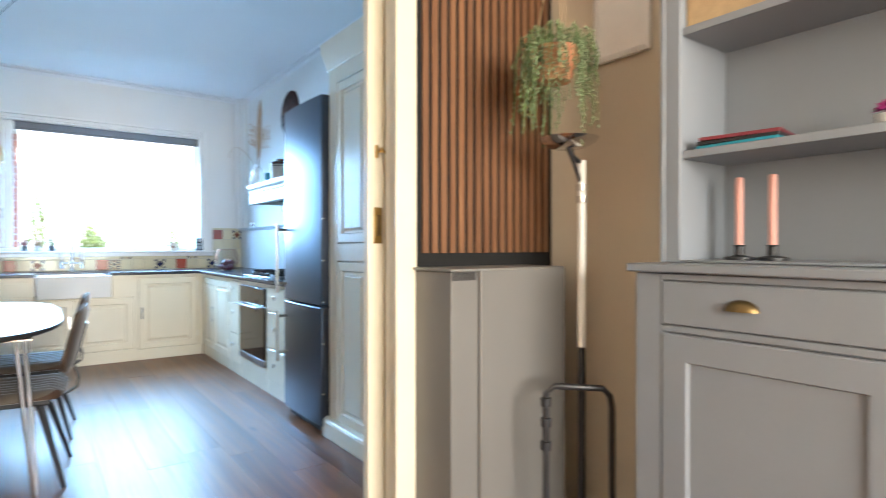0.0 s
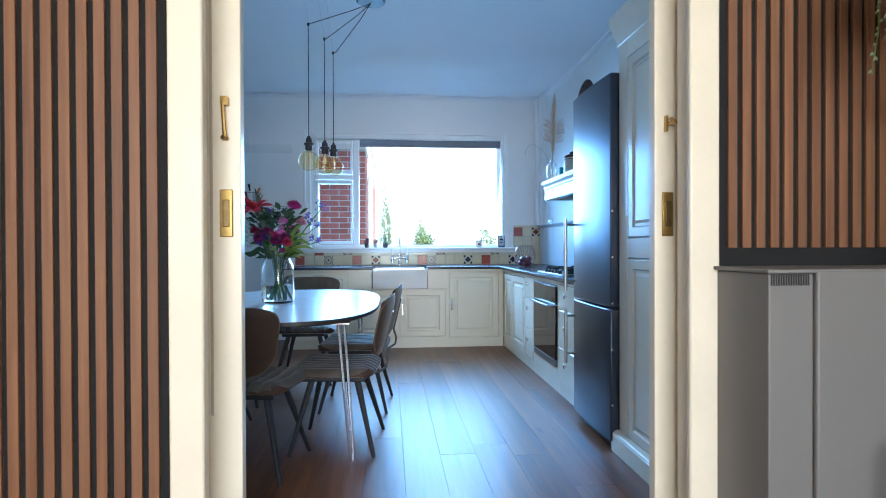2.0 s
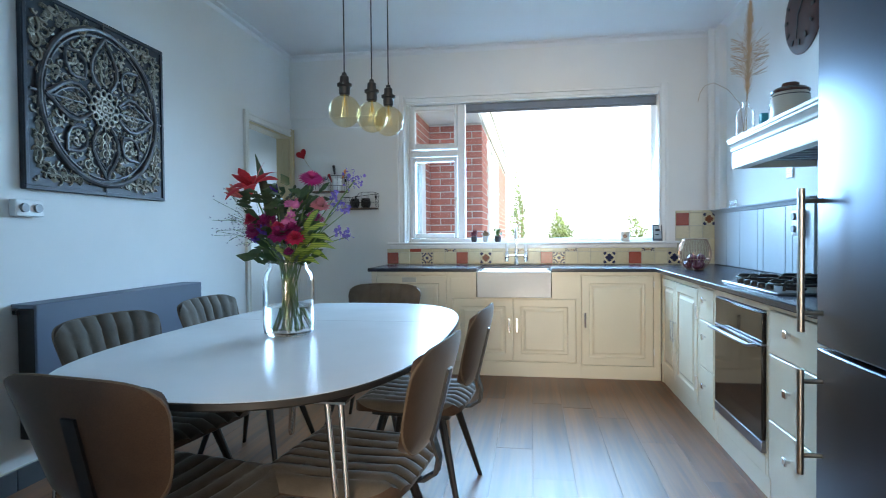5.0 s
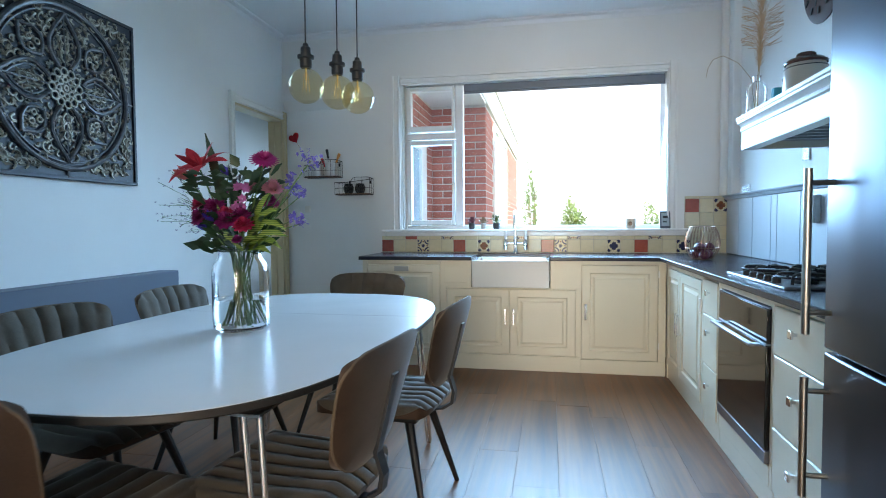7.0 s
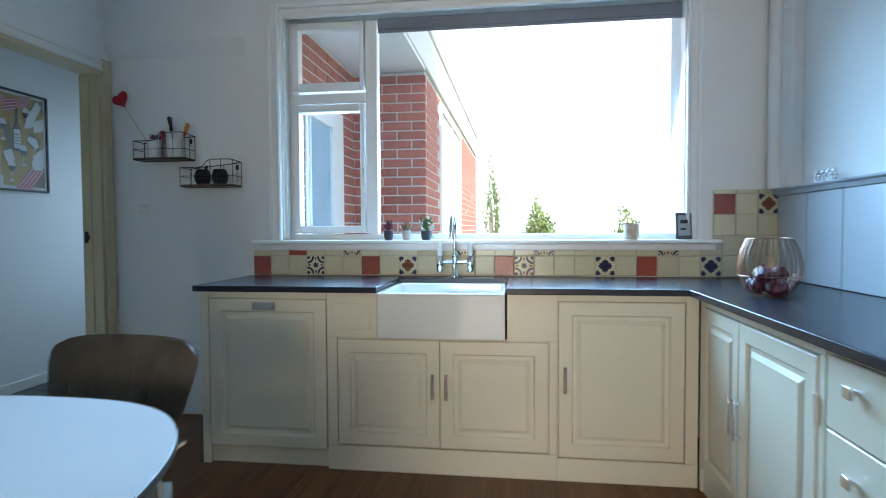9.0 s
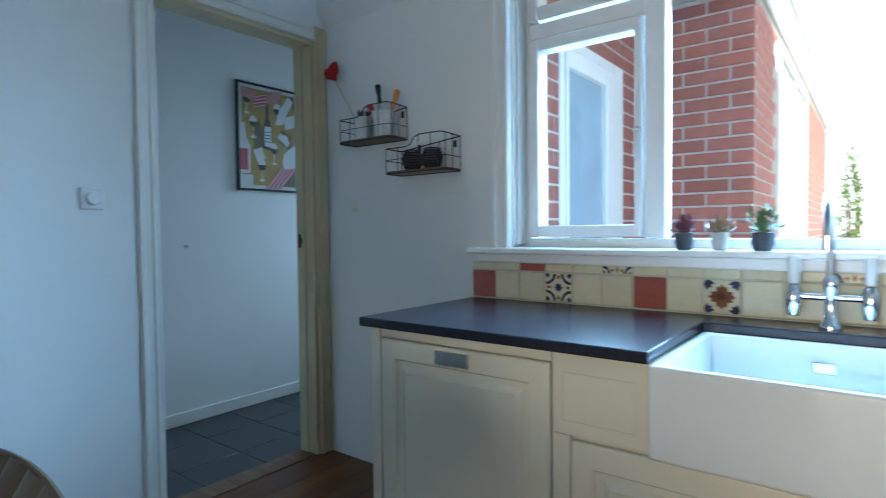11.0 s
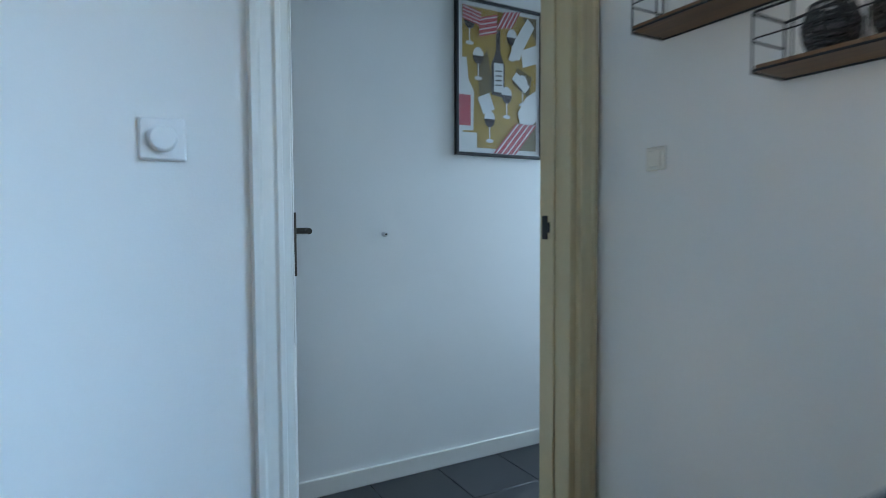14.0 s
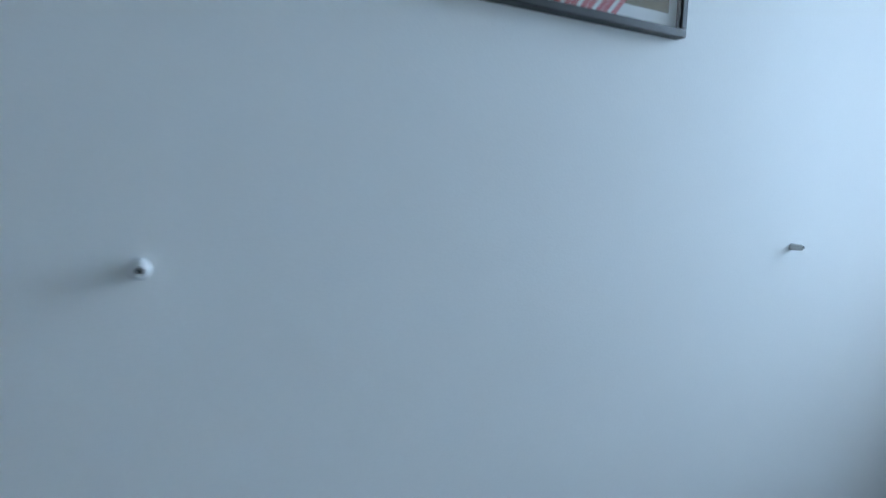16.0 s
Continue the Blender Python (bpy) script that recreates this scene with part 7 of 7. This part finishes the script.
def living_frame():
    f = thing("picture_frame", "small white framed picture high on the wall", "picture", pose(2.228, 2.36, 1.88, 0, 0, -90))
    Build().panel(0.26, 0.34, [(0, 0.0), (0.02, -0.004), (0.022, 0.006), (0.03, 0.006)], 0.02).done("frame", M_FRAME, parent=f, smooth=False).matrix_local = pose(0, -0.02, 0)


M_GROOVE = mat("shadowed_groove_paint", (0.40, 0.35, 0.27), 0.5, var=0.1)
M_BRONZE = mat("dark_bronze", (0.10, 0.085, 0.07), 0.35, metal=0.9, var=0.2, scale=20, fine=120)
M_BRASSDARK = mat("dark_brass", (0.20, 0.14, 0.06), 0.4, metal=1.0, var=0.25, scale=30, fine=150)
M_TEALBOOK, M_REDBOOK, M_PAPER = mat("teal_cover", (0.02, 0.22, 0.30), 0.4, var=0.1), mat("dark_red_cover", (0.16, 0.02, 0.03), 0.4, var=0.1), mat("page_paper", (0.68, 0.65, 0.58), 0.8, var=0.05)
M_CANDLE = mat("pink_wax", (0.62, 0.30, 0.24), 0.4, var=0.05)
M_TERRA = mat("terracotta", (0.42, 0.18, 0.09), 0.8, var=0.15, scale=20, fine=150)
M_SAGE = mat("sage_leaf", (0.17, 0.21, 0.11), 0.55, var=0.3, scale=20, fine=100)
pocket_doors()
heater()
dresser()
hanging_plant()
plant_stand()
hoop_stand()
living_frame()


# ---- hall ----
def hall_door():
    d = thing("glazed_door", "", "", pose(-1.645, 6.957, 0, 0, 0, 165))
    structure(d, "white hall door with two tall glass panes, standing open")
    d.name = "door_hall"
    w, t, hh = 0.73, 0.040, 2.095
    b = Build()
    for x0, x1 in ((0, 0.10), (0.335, 0.395), (0.63, 0.73)):
        b.box(x0, x1, -t / 2, t / 2, 0.008, hh)
    for x0, x1 in ((0.10, 0.335), (0.395, 0.63)):
        b.box(x0, x1, -t / 2, t / 2, 0.008, 0.70).box(x0, x1, -t / 2, t / 2, 1.98, hh)
    b.done("leaf", M_TRIM, parent=d, bevel=0.003)
    for x0, x1 in ((0.10, 0.335), (0.395, 0.63)):
        Build().box(x0 - 0.005, x1 + 0.005, -0.004, 0.004, 0.695, 1.985).done("pane", M_FROST, parent=d)
        fr = Build()
        for sd in (-1, 1):
            y0, y1 = (0.008, 0.017) if sd > 0 else (-0.017, -0.008)
            fr.box(x0, x0 + 0.012, y0, y1, 0.70, 1.98).box(x1 - 0.012, x1, y0, y1, 0.70, 1.98).box(x0 + 0.012, x1 - 0.012, y0, y1, 0.70, 0.712).box(x0 + 0.012, x1 - 0.012, y0, y1, 1.968, 1.98)
        fr.done("glazing_bead", M_TRIM, parent=d)
    for sd in (-1, 1):
        Build().box(0.662, 0.698, sd * 0.020, sd * 0.028, 0.94, 1.165).done("handle_plate", M_BRONZE, parent=d, bevel=0.003)
        Build().tube([(0.68, sd * 0.026, 1.10), (0.68, sd * 0.065, 1.10), (0.67, sd * 0.070, 1.10), (0.575, sd * 0.070, 1.10)], 0.011, 10).done("lever", M_BRONZE, parent=d)
    for z in (0.25, 1.06, 1.85):
        Build().tube([(-0.004, 0.0, z), (-0.004, 0.0, z + 0.085)], 0.008, 10).done("hinge", M_NICKEL, parent=d)
    pl = thing("hinge_plate", "blue-grey steel hinge plate on the jamb", "hinge", pose(-1.570, 6.955, 1.055))
    Build().box(0, 0.032, 0, 0.003, 0, 0.10).done("plate", M_STEEL, parent=pl, bevel=0.001)
    pl = thing("strike_plate", "dark steel strike plate on the jamb", "strike plate", pose(-1.615, 7.7218, 1.075))
    Build().box(-0.012, 0.012, -0.003, 0, 0, 0.07).box(0.012, 0.022, -0.003, 0, 0.02, 0.05).done("plate", M_BLACK, parent=pl, bevel=0.001)


def poster():
    w, h = 0.495, 0.715
    p = thing("framed_poster", "black framed wine poster in mustard, white and red", "poster", pose(XH + 0.002, 7.95, 1.437, 0, 0, 90))
    b = Build().box(0, w, -0.022, 0, 0, 0.014).box(0, w, -0.022, 0, h - 0.014, h).box(0, 0.014, -0.022, 0, 0.014, h - 0.014).box(w - 0.014, w, -0.022, 0, 0.014, h - 0.014)
    b.done("frame", M_BLACK, parent=p, bevel=0.002)
    Build().box(0.012, w - 0.012, -0.009, -0.002, 0.012, h - 0.012).done("sheet", M_PAPER2, parent=p)
    layer = [0]

    def shape(pts, material, name="print"):
        layer[0] += 1
        y = -0.0092 - 0.00012 * layer[0]
        b = Build()
        b.bm.faces.new([b.bm.verts.new((0.016 + u, y, 0.016 + v)) for u, v in pts])
        b.done(name, material, parent=p, smooth=False)

    def rect(u0, u1, v0, v1, a=0.0):
        cu, cv, c, s = (u0 + u1) / 2, (v0 + v1) / 2, math.cos(a), math.sin(a)
        return [(cu + (u - cu) * c - (v - cv) * s, cv + (u - cu) * s + (v - cv) * c) for u, v in ((u0, v0), (u1, v0), (u1, v1), (u0, v1))]

    def disc(u, v, r, rv=None, a0=0, a1=math.tau, n=18):
        return [(u + r * math.cos(a0 + (a1 - a0) * k / n), v + (rv or r) * math.sin(a0 + (a1 - a0) * k / n)) for k in range(n + 1)]
    shape(rect(0.022, 0.445, 0.022, 0.665), M_MUSTARD, "print_ground")
    for pts in (((0.30, 0.022), (0.445, 0.022), (0.445, 0.20), (0.36, 0.16)), ((0.10, 0.40), (0.16, 0.48), (0.19, 0.30), (0.12, 0.22)), ((0.33, 0.42), (0.42, 0.38), (0.40, 0.28), (0.30, 0.34)), ((0.36, 0.66), (0.445, 0.665), (0.445, 0.56))):
        shape(pts, M_OLIVE, "print_shade")
    # bottle in the middle with a label
    shape(((0.180, 0.275), (0.255, 0.265), (0.258, 0.42), (0.240, 0.455), (0.232, 0.48), (0.232, 0.58), (0.208, 0.58), (0.206, 0.48), (0.198, 0.455), (0.180, 0.42)), M_BOTTLE, "print_bottle")
    shape(rect(0.196, 0.250, 0.29, 0.425), M_PAPER2, "print_label")
    for k in range(4):
        shape(rect(0.204, 0.240, 0.385 - k * 0.022, 0.391 - k * 0.022, 0.05), M_BOTTLE, "print_bar")
    # pale bottle with a red label
    shape(((0.0, 0.095), (0.080, 0.10), (0.085, 0.28), (0.055, 0.33), (0.045, 0.43), (0.005, 0.43), (0.0, 0.33)), M_PAPER2, "print_bottle")
    shape(rect(0.004, 0.066, 0.12, 0.26), M_POSTRED, "print_label")
    # glasses
    for u, v in ((0.108, 0.40), (0.268, 0.235), (0.170, 0.115), (0.298, 0.51), (0.06, 0.555), (0.36, 0.30)):
        shape(disc(u, v + 0.045, 0.030, 0.040), M_PAPER2, "print_glass")
        shape([(u - 0.030, v + 0.045)] + disc(u, v + 0.045, 0.030, 0.040, math.pi, math.tau, 10), M_BOTTLE, "print_wine")
        shape(rect(u - 0.003, u + 0.003, v - 0.055, v + 0.008), M_PAPER2, "print_stem")
        shape(disc(u, v - 0.058, 0.022, 0.009), M_PAPER2, "print_foot")
    # cards and plain pale shapes
    for r in (rect(0.30, 0.40, 0.325, 0.37, -0.65), rect(0.115, 0.185, 0.19, 0.27, 0.4), rect(0.0, 0.098, 0.0, 0.09)):
        shape(r, M_PAPER2, "print_card")
    shape(((0.33, 0.20), (0.38, 0.28), (0.445, 0.32), (0.445, 0.18), (0.40, 0.115), (0.35, 0.13)), M_PAPER2, "print_shape")
    shape(((0.35, 0.50), (0.36, 0.42), (0.445, 0.45), (0.445, 0.54)), M_PAPER2, "print_shape")
    shape(((0.28, 0.46), (0.34, 0.45), (0.36, 0.50), (0.43, 0.62), (0.39, 0.66), (0.31, 0.54)), M_PAPER2, "print_shape")
    # striped cloth
    for base, ax, ay, n, ln in (((0.19, 0.0), (0.032, 0.0), (0.13, 0.15), 4, 1), ((0.11, 0.53), (0.0, 0.022), (0.10, 0.03), 4, 1), ((0.20, 0.58), (0.024, 0.004), (0.05, 0.085), 4, 1), ((0.02, 0.60), (0.0, 0.016), (0.10, -0.02), 4, 1)):
        for k in range(n):
            p0 = (base[0] + ax[0] * k, base[1] + ax[1] * k)
            q0 = (p0[0] + ax[0] * 0.98, p0[1] + ax[1] * 0.98)
            shape((p0, q0, (q0[0] + ay[0], q0[1] + ay[1]), (p0[0] + ay[0], p0[1] + ay[1])), M_POSTRED, "print_stripe")
            m0 = (base[0] + ax[0] * (k + 0.36), base[1] + ax[1] * (k + 0.36))
            m1 = (base[0] + ax[0] * (k + 0.62), base[1] + ax[1] * (k + 0.62))
            shape((m0, m1, (m1[0] + ay[0], m1[1] + ay[1]), (m0[0] + ay[0], m0[1] + ay[1])), M_PAPER2, "print_stripe")
    g = Build().box(0.013, w - 0.013, -0.0195, -0.0185, 0.013, h - 0.013).done("glass", M_PANE, parent=p)
    g.visible_shadow = False


def wall_stops():
    for y, z, r in ((7.60, 1.078, 0.012), (8.865, 1.056, 0.008)):
        s = thing("door_stop", "small white rubber door stop on the hall wall", "door stop", pose(XH, y, z, 0, 90, 0), group="door stops")
        Build().lathe([(0, 0), (r, 0), (r * 0.9, 0.022), (r * 0.55, 0.026), (r * 0.3, 0.020), (0, 0.020)], 16).done("buffer", M_WHITEPL, parent=s)
        Build().lathe([(0, 0.0205), (r * 0.28, 0.0205), (r * 0.28, 0.023), (0, 0.023)], 10).done("screw", M_BLACK, parent=s)


def hall_window():
    w = structure(thing("window_hall", "", ""), "white hall window with slatted panes")
    b = Build().box(XH + 0.12, XH + 0.17, 9.99, 10.05, 0.6, 2.3).box(-1.79, -1.74, 9.99, 10.05, 0.6, 2.3).box(XH + 0.17, -1.79, 9.99, 10.05, 0.6, 0.65).box(XH + 0.17, -1.79, 9.99, 10.05, 2.25, 2.3).box(-2.16, -2.11, 9.99, 10.05, 0.65, 2.25)
    b.done("frame", M_FRAME, parent=w, bevel=0.004)
    for k in range(12):
        Build().box(XH + 0.17, -1.79, 10.0, 10.045, 0.72 + k * 0.125, 0.76 + k * 0.125).done("slat", M_FRAME, parent=w)


M_PAPER2, M_MUSTARD, M_OLIVE = mat("poster_white", (0.66, 0.66, 0.64), 0.7, var=0.03), mat("poster_mustard", (0.40, 0.25, 0.035), 0.7, var=0.12, scale=20), mat("poster_olive", (0.13, 0.085, 0.02), 0.7, var=0.15, scale=20)
M_BOTTLE, M_POSTRED = mat("poster_brown", (0.035, 0.022, 0.016), 0.7, var=0.1), mat("poster_red", (0.48, 0.07, 0.09), 0.7, var=0.1, scale=30)
hall_door()
poster()
wall_stops()
hall_window()


# ---- outside ----
def outside():
    structure(Build().box(-60, 60, YN + 0.31, 120, -0.42, -0.30).done("ground", mat("garden_paving_and_grass", (0.20, 0.22, 0.13), 0.9, var=0.3, scale=0.4, fine=12, bump=0.3)), "garden ground outside the window")
    structure(Build().box(-0.49, 0.195, 8.09, 9.60, 2.567, 2.60).done("porch_soffit", M_SOFFIT), "white porch soffit and eaves")
    structure(Build().box(-0.62, 0.205, 8.09, 16.0, 2.601, 2.96).box(-0.64, 0.225, 8.09, 16.02, 2.96, 3.02).done("roof_edge", M_SOFFIT, bevel=0.01), "white roof edge of the extension")
    d = structure(thing("door_porch", "", ""), "white porch door with a large bluish pane")
    x = -0.47
    b = Build().box(x - 0.05, x + 0.010, 8.40, 8.445, -0.1, 2.12).box(x - 0.05, x + 0.010, 9.10, 9.26, -0.1, 2.12).box(x - 0.05, x + 0.010, 8.445, 9.10, 2.06, 2.12).box(x - 0.045, x + 0.022, 8.447, 8.475, -0.1, 2.055).box(x - 0.045, x + 0.022, 8.965, 9.095, -0.1, 2.055).box(x - 0.045, x + 0.022, 8.475, 8.965, 1.965, 2.055).box(x - 0.045, x + 0.022, 8.475, 8.965, -0.1, 0.35)
    b.done("frame", M_FRAME, parent=d, bevel=0.006)
    Build().box(x - 0.02, x - 0.01, 8.47, 8.97, 0.345, 1.97).done("pane", mat("dim_blue_glass", (0.34, 0.47, 0.56), 0.12, var=0.1, scale=3, fine=20, bump=0.0), parent=d)
    w = structure(thing("window_wing", "", ""), "white framed window in the brick extension")
    b = Build().box(0.185, 0.215, 10.56, 10.64, 0.6, 2.50).box(0.185, 0.215, 12.57, 12.65, 0.6, 2.50).box(0.185, 0.215, 10.64, 12.57, 2.42, 2.50).box(0.185, 0.215, 10.64, 12.57, 0.6, 0.68).box(0.185, 0.213, 11.56, 11.62, 0.68, 2.42)
    b.done("frame", M_FRAME, parent=w, bevel=0.005)
    # opaque pane; the sky's pale reflection is put into its base colour
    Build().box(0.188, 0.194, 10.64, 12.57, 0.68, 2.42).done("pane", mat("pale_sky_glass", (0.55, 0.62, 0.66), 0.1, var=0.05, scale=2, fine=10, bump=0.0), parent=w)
    # unseen slab above the roof, added to keep the sun off the porch
    structure(Build().box(-3.4, XE + 0.2, YN + 0.05, YN + 0.3, H + 0.151, 5.6).done("wall_upper_storey", M_MORTAR), "unseen plain wall added above to block the sun")
    m, n, l, b = nodes_of("bright_hazy_sky")
    b.inputs["Base Color"].default_value, b.inputs["Emission Color"].default_value, b.inputs["Emission Strength"].default_value = (0, 0, 0, 1), (0.86, 0.94, 1.0, 1), 0.75
    structure(Build().box(-130, 130, 119.6, 119.9, -0.3, 75).done("backdrop", m), "bright hazy white sky beyond the garden")
    rnd = random.Random(9)

    def shrub(name, label, cx, cy, rx, rz, z0, n, leaf, trunk=0.0):
        s = thing(name, label, "shrub" if not trunk else "tree", pose(cx, cy, z0))
        b = Build()
        for k in range(9):
            a = k * 2.4
            top = Vector((0.6 * rx * math.cos(a), 0.6 * rx * math.sin(a), trunk + rz * rnd.uniform(0.8, 1.5)))
            b.tube([(0, 0, 0), (0.1 * top.x, 0.1 * top.y, max(0.05, trunk)), tuple(top)], 0.03, 6, r1=0.006)
        b.done("branches", M_SHELFWOOD, parent=s)
        b = Build()
        for k in range(n):
            d = Vector((rnd.gauss(0, 1), rnd.gauss(0, 1), rnd.gauss(0, 1))).normalized()
            rr = rnd.uniform(0.55, 1.0) * (1 + 0.18 * math.sin(5 * d.x + 3 * d.z) + 0.1 * math.sin(9 * d.y))
            c = Vector((d.x * rx * rr, d.y * rx * rr, trunk + rz + d.z * rz * rr))
            q = Euler((rnd.uniform(0, 6), rnd.uniform(0, 6), rnd.uniform(0, 6))).to_matrix()
            s_ = rnd.uniform(0.5, 1.0) * leaf
            b.bm.faces.new([b.bm.verts.new(c + q @ Vector(v)) for v in ((-s_, 0, 0), (0, -s_ * 0.45, 0), (s_, 0, 0), (0, s_ * 0.45, 0))])
        tagged(b.done("leaves", M_GARDEN, parent=s, smooth=False), kind="stuff")
    shrub("garden_shrub", "rounded light green garden shrub", 1.47, 16.0, 0.42, 0.97, -0.3, 3800, 0.055)
    shrub("garden_shrub", "low green planting by the extension", 0.75, 13.5, 0.42, 0.62, -0.3, 1800, 0.06)
    shrub("slim_conifer", "slim pale conifer in the garden", 0.45, 17.5, 0.20, 1.32, -0.3, 1100, 0.05, 0.35)
    shrub("garden_bush", "sparse reddish bush by the fence", 3.35, 17.0, 0.35, 0.85, -0.3, 900, 0.06, 0.2)


M_GARDEN = mat("garden_leaves", (0.12, 0.18, 0.05), 0.6, var=0.35, scale=3, fine=30)
outside()

# ---- pieces of floors, walls and pavements ----
def planks():
    base = bpy.data.objects["floor"]
    wide, gap, rnd = 0.195, 0.0005, random.Random(2)
    shapes = {}
    x = XW - 0.01
    while x < XE:
        y = 2.45 - rnd.uniform(0, 1.6)
        while y < YN + 0.04:
            ln = rnd.choice((1.2, 1.8, 2.2))
            if ln not in shapes:
                o = Build().box(0, wide - gap, 0, ln - gap, -0.022, 0).done("plank", M_FLOOR, parent=base, bevel=0.0006, segments=1)
                shapes[ln] = o
                o.location = (x, y, rnd.uniform(-0.0004, 0.0004))
            else:
                twin(shapes[ln], (x, y, rnd.uniform(-0.0004, 0.0004)), base)
            y += ln
        x += wide


def living_floor():
    base = bpy.data.objects["floor"]
    o = Build().box(0, 0.193, 0, 2.4, -0.022, 0).done("plank", M_FLOOR, parent=base, bevel=0.0006, segments=1)
    o.location = (-3.2, -3.2, -0.001)
    for i in range(28):
        for j in range(2):
            if i or j:
                twin(o, (-3.2 + i * 0.195, -3.2 + j * 2.402, -0.001), base)
    short = Build().box(0, 0.193, 0, 1.0, -0.017, 0).done("plank", M_FLOOR, parent=base, bevel=0.0006, segments=1)
    short.location = (-3.2, 1.604, -0.005)
    for i in range(1, 28):
        twin(short, (-3.2 + i * 0.195, 1.604, -0.005), base)


def hall_tiles():
    base = bpy.data.objects["floor_hall"]
    p, one = 0.33, None
    for i in range(3):
        for j in range(15):
            at = (XH + 0.004 + i * p, 5.21 + j * p, -0.0125)
            if one is None:
                one = Build().box(0, p - 0.004, 0, p - 0.004, 0, 0.012).done("tile", M_DARKTILE, parent=base, bevel=0.002, segments=1)
                one.location = at
            else:
                twin(one, at, base)


def bricks():
    """Porch walls: mortar bed with bricks set 4 mm proud."""
    course, length, joint, depth = 0.0835, 0.256, 0.013, 0.05
    back = structure(Build().box(-0.60, 0.185, 9.615, 9.80, -0.3, 2.565).done("brick_wall_front", M_MORTAR), "red brick wall of the extension")
    side = structure(Build().box(0.02, 0.185, 9.81, 16.0, -0.3, 2.565).done("brick_wall_side", M_MORTAR), "red brick side wall of the extension")
    west = structure(Build().box(-0.62, -0.475, 8.09, 8.40, -0.3, 2.565).box(-0.62, -0.475, 9.26, 9.614, -0.3, 2.565).box(-0.62, -0.475, 8.40, 9.26, 2.12, 2.565).done("brick_wall_porch", M_MORTAR), "red brick porch wall beside the white door")
    full = {}

    def brick(parent, at, ln, rot):
        key = round(ln, 3)
        if key not in full:
            full[key] = Build().box(0, ln, -0.004, depth, 0, course - joint).done("brick", M_BRICK, parent=parent, bevel=0.003, segments=1)
            full[key].location, full[key].rotation_euler = at, rot
        else:
            twin(full[key], at, parent, rot)
    n = int(2.84 / course)
    for j in range(n):
        z = -0.29 + j * course
        if z < 0.35:
            continue
        if z + course > 2.57:
            break
        x = 0.193
        first = True
        while x > -0.58:
            ln = (length if j % 2 else (length - joint) / 2) if first else length
            ln = min(ln, x + 0.60)
            if ln > 0.03:
                brick(back, (x - ln, 9.611, z), ln, (0, 0, 0))
            x -= ln + joint
            first = False
    joined = Build()
    for j in range(n):
        z = -0.29 + j * course
        if z + course > 2.57:
            break
        y = 9.615 + ((length + joint) / 2 if j % 2 else 0.0)
        while y < 15.7:
            ln = length
            if not (0.55 < z < 2.45 and y + ln > 10.56 and y < 12.65):
                joined.box(0.15, 0.189, y, y + ln, z, z + course - joint)
            y += length + joint
    tagged(joined.done("bricks", M_BRICK, parent=side, smooth=False), kind="stuff")
    joined = Build()
    for j in range(n):
        z = -0.29 + j * course
        if z + course > 2.57:
            break
        y = 8.095 + (0.0 if j % 2 else 0.12)
        while y < 9.60:
            ln = min(length, 9.61 - y)
            for a, b_ in (((8.09, 8.398), (9.262, 9.61)) if z < 2.10 else ((8.09, 9.61),)):
                y0, y1 = max(y, a), min(y + ln, b_)
                if y1 - y0 > 0.03:
                    joined.box(-0.52, -0.471, y0, y1, z, z + course - joint)
            y += length + joint
    tagged(joined.done("bricks", M_BRICK, parent=west, smooth=False), kind="stuff")


slats()
tiles()
hall_tiles()
bricks()
planks()
living_floor()
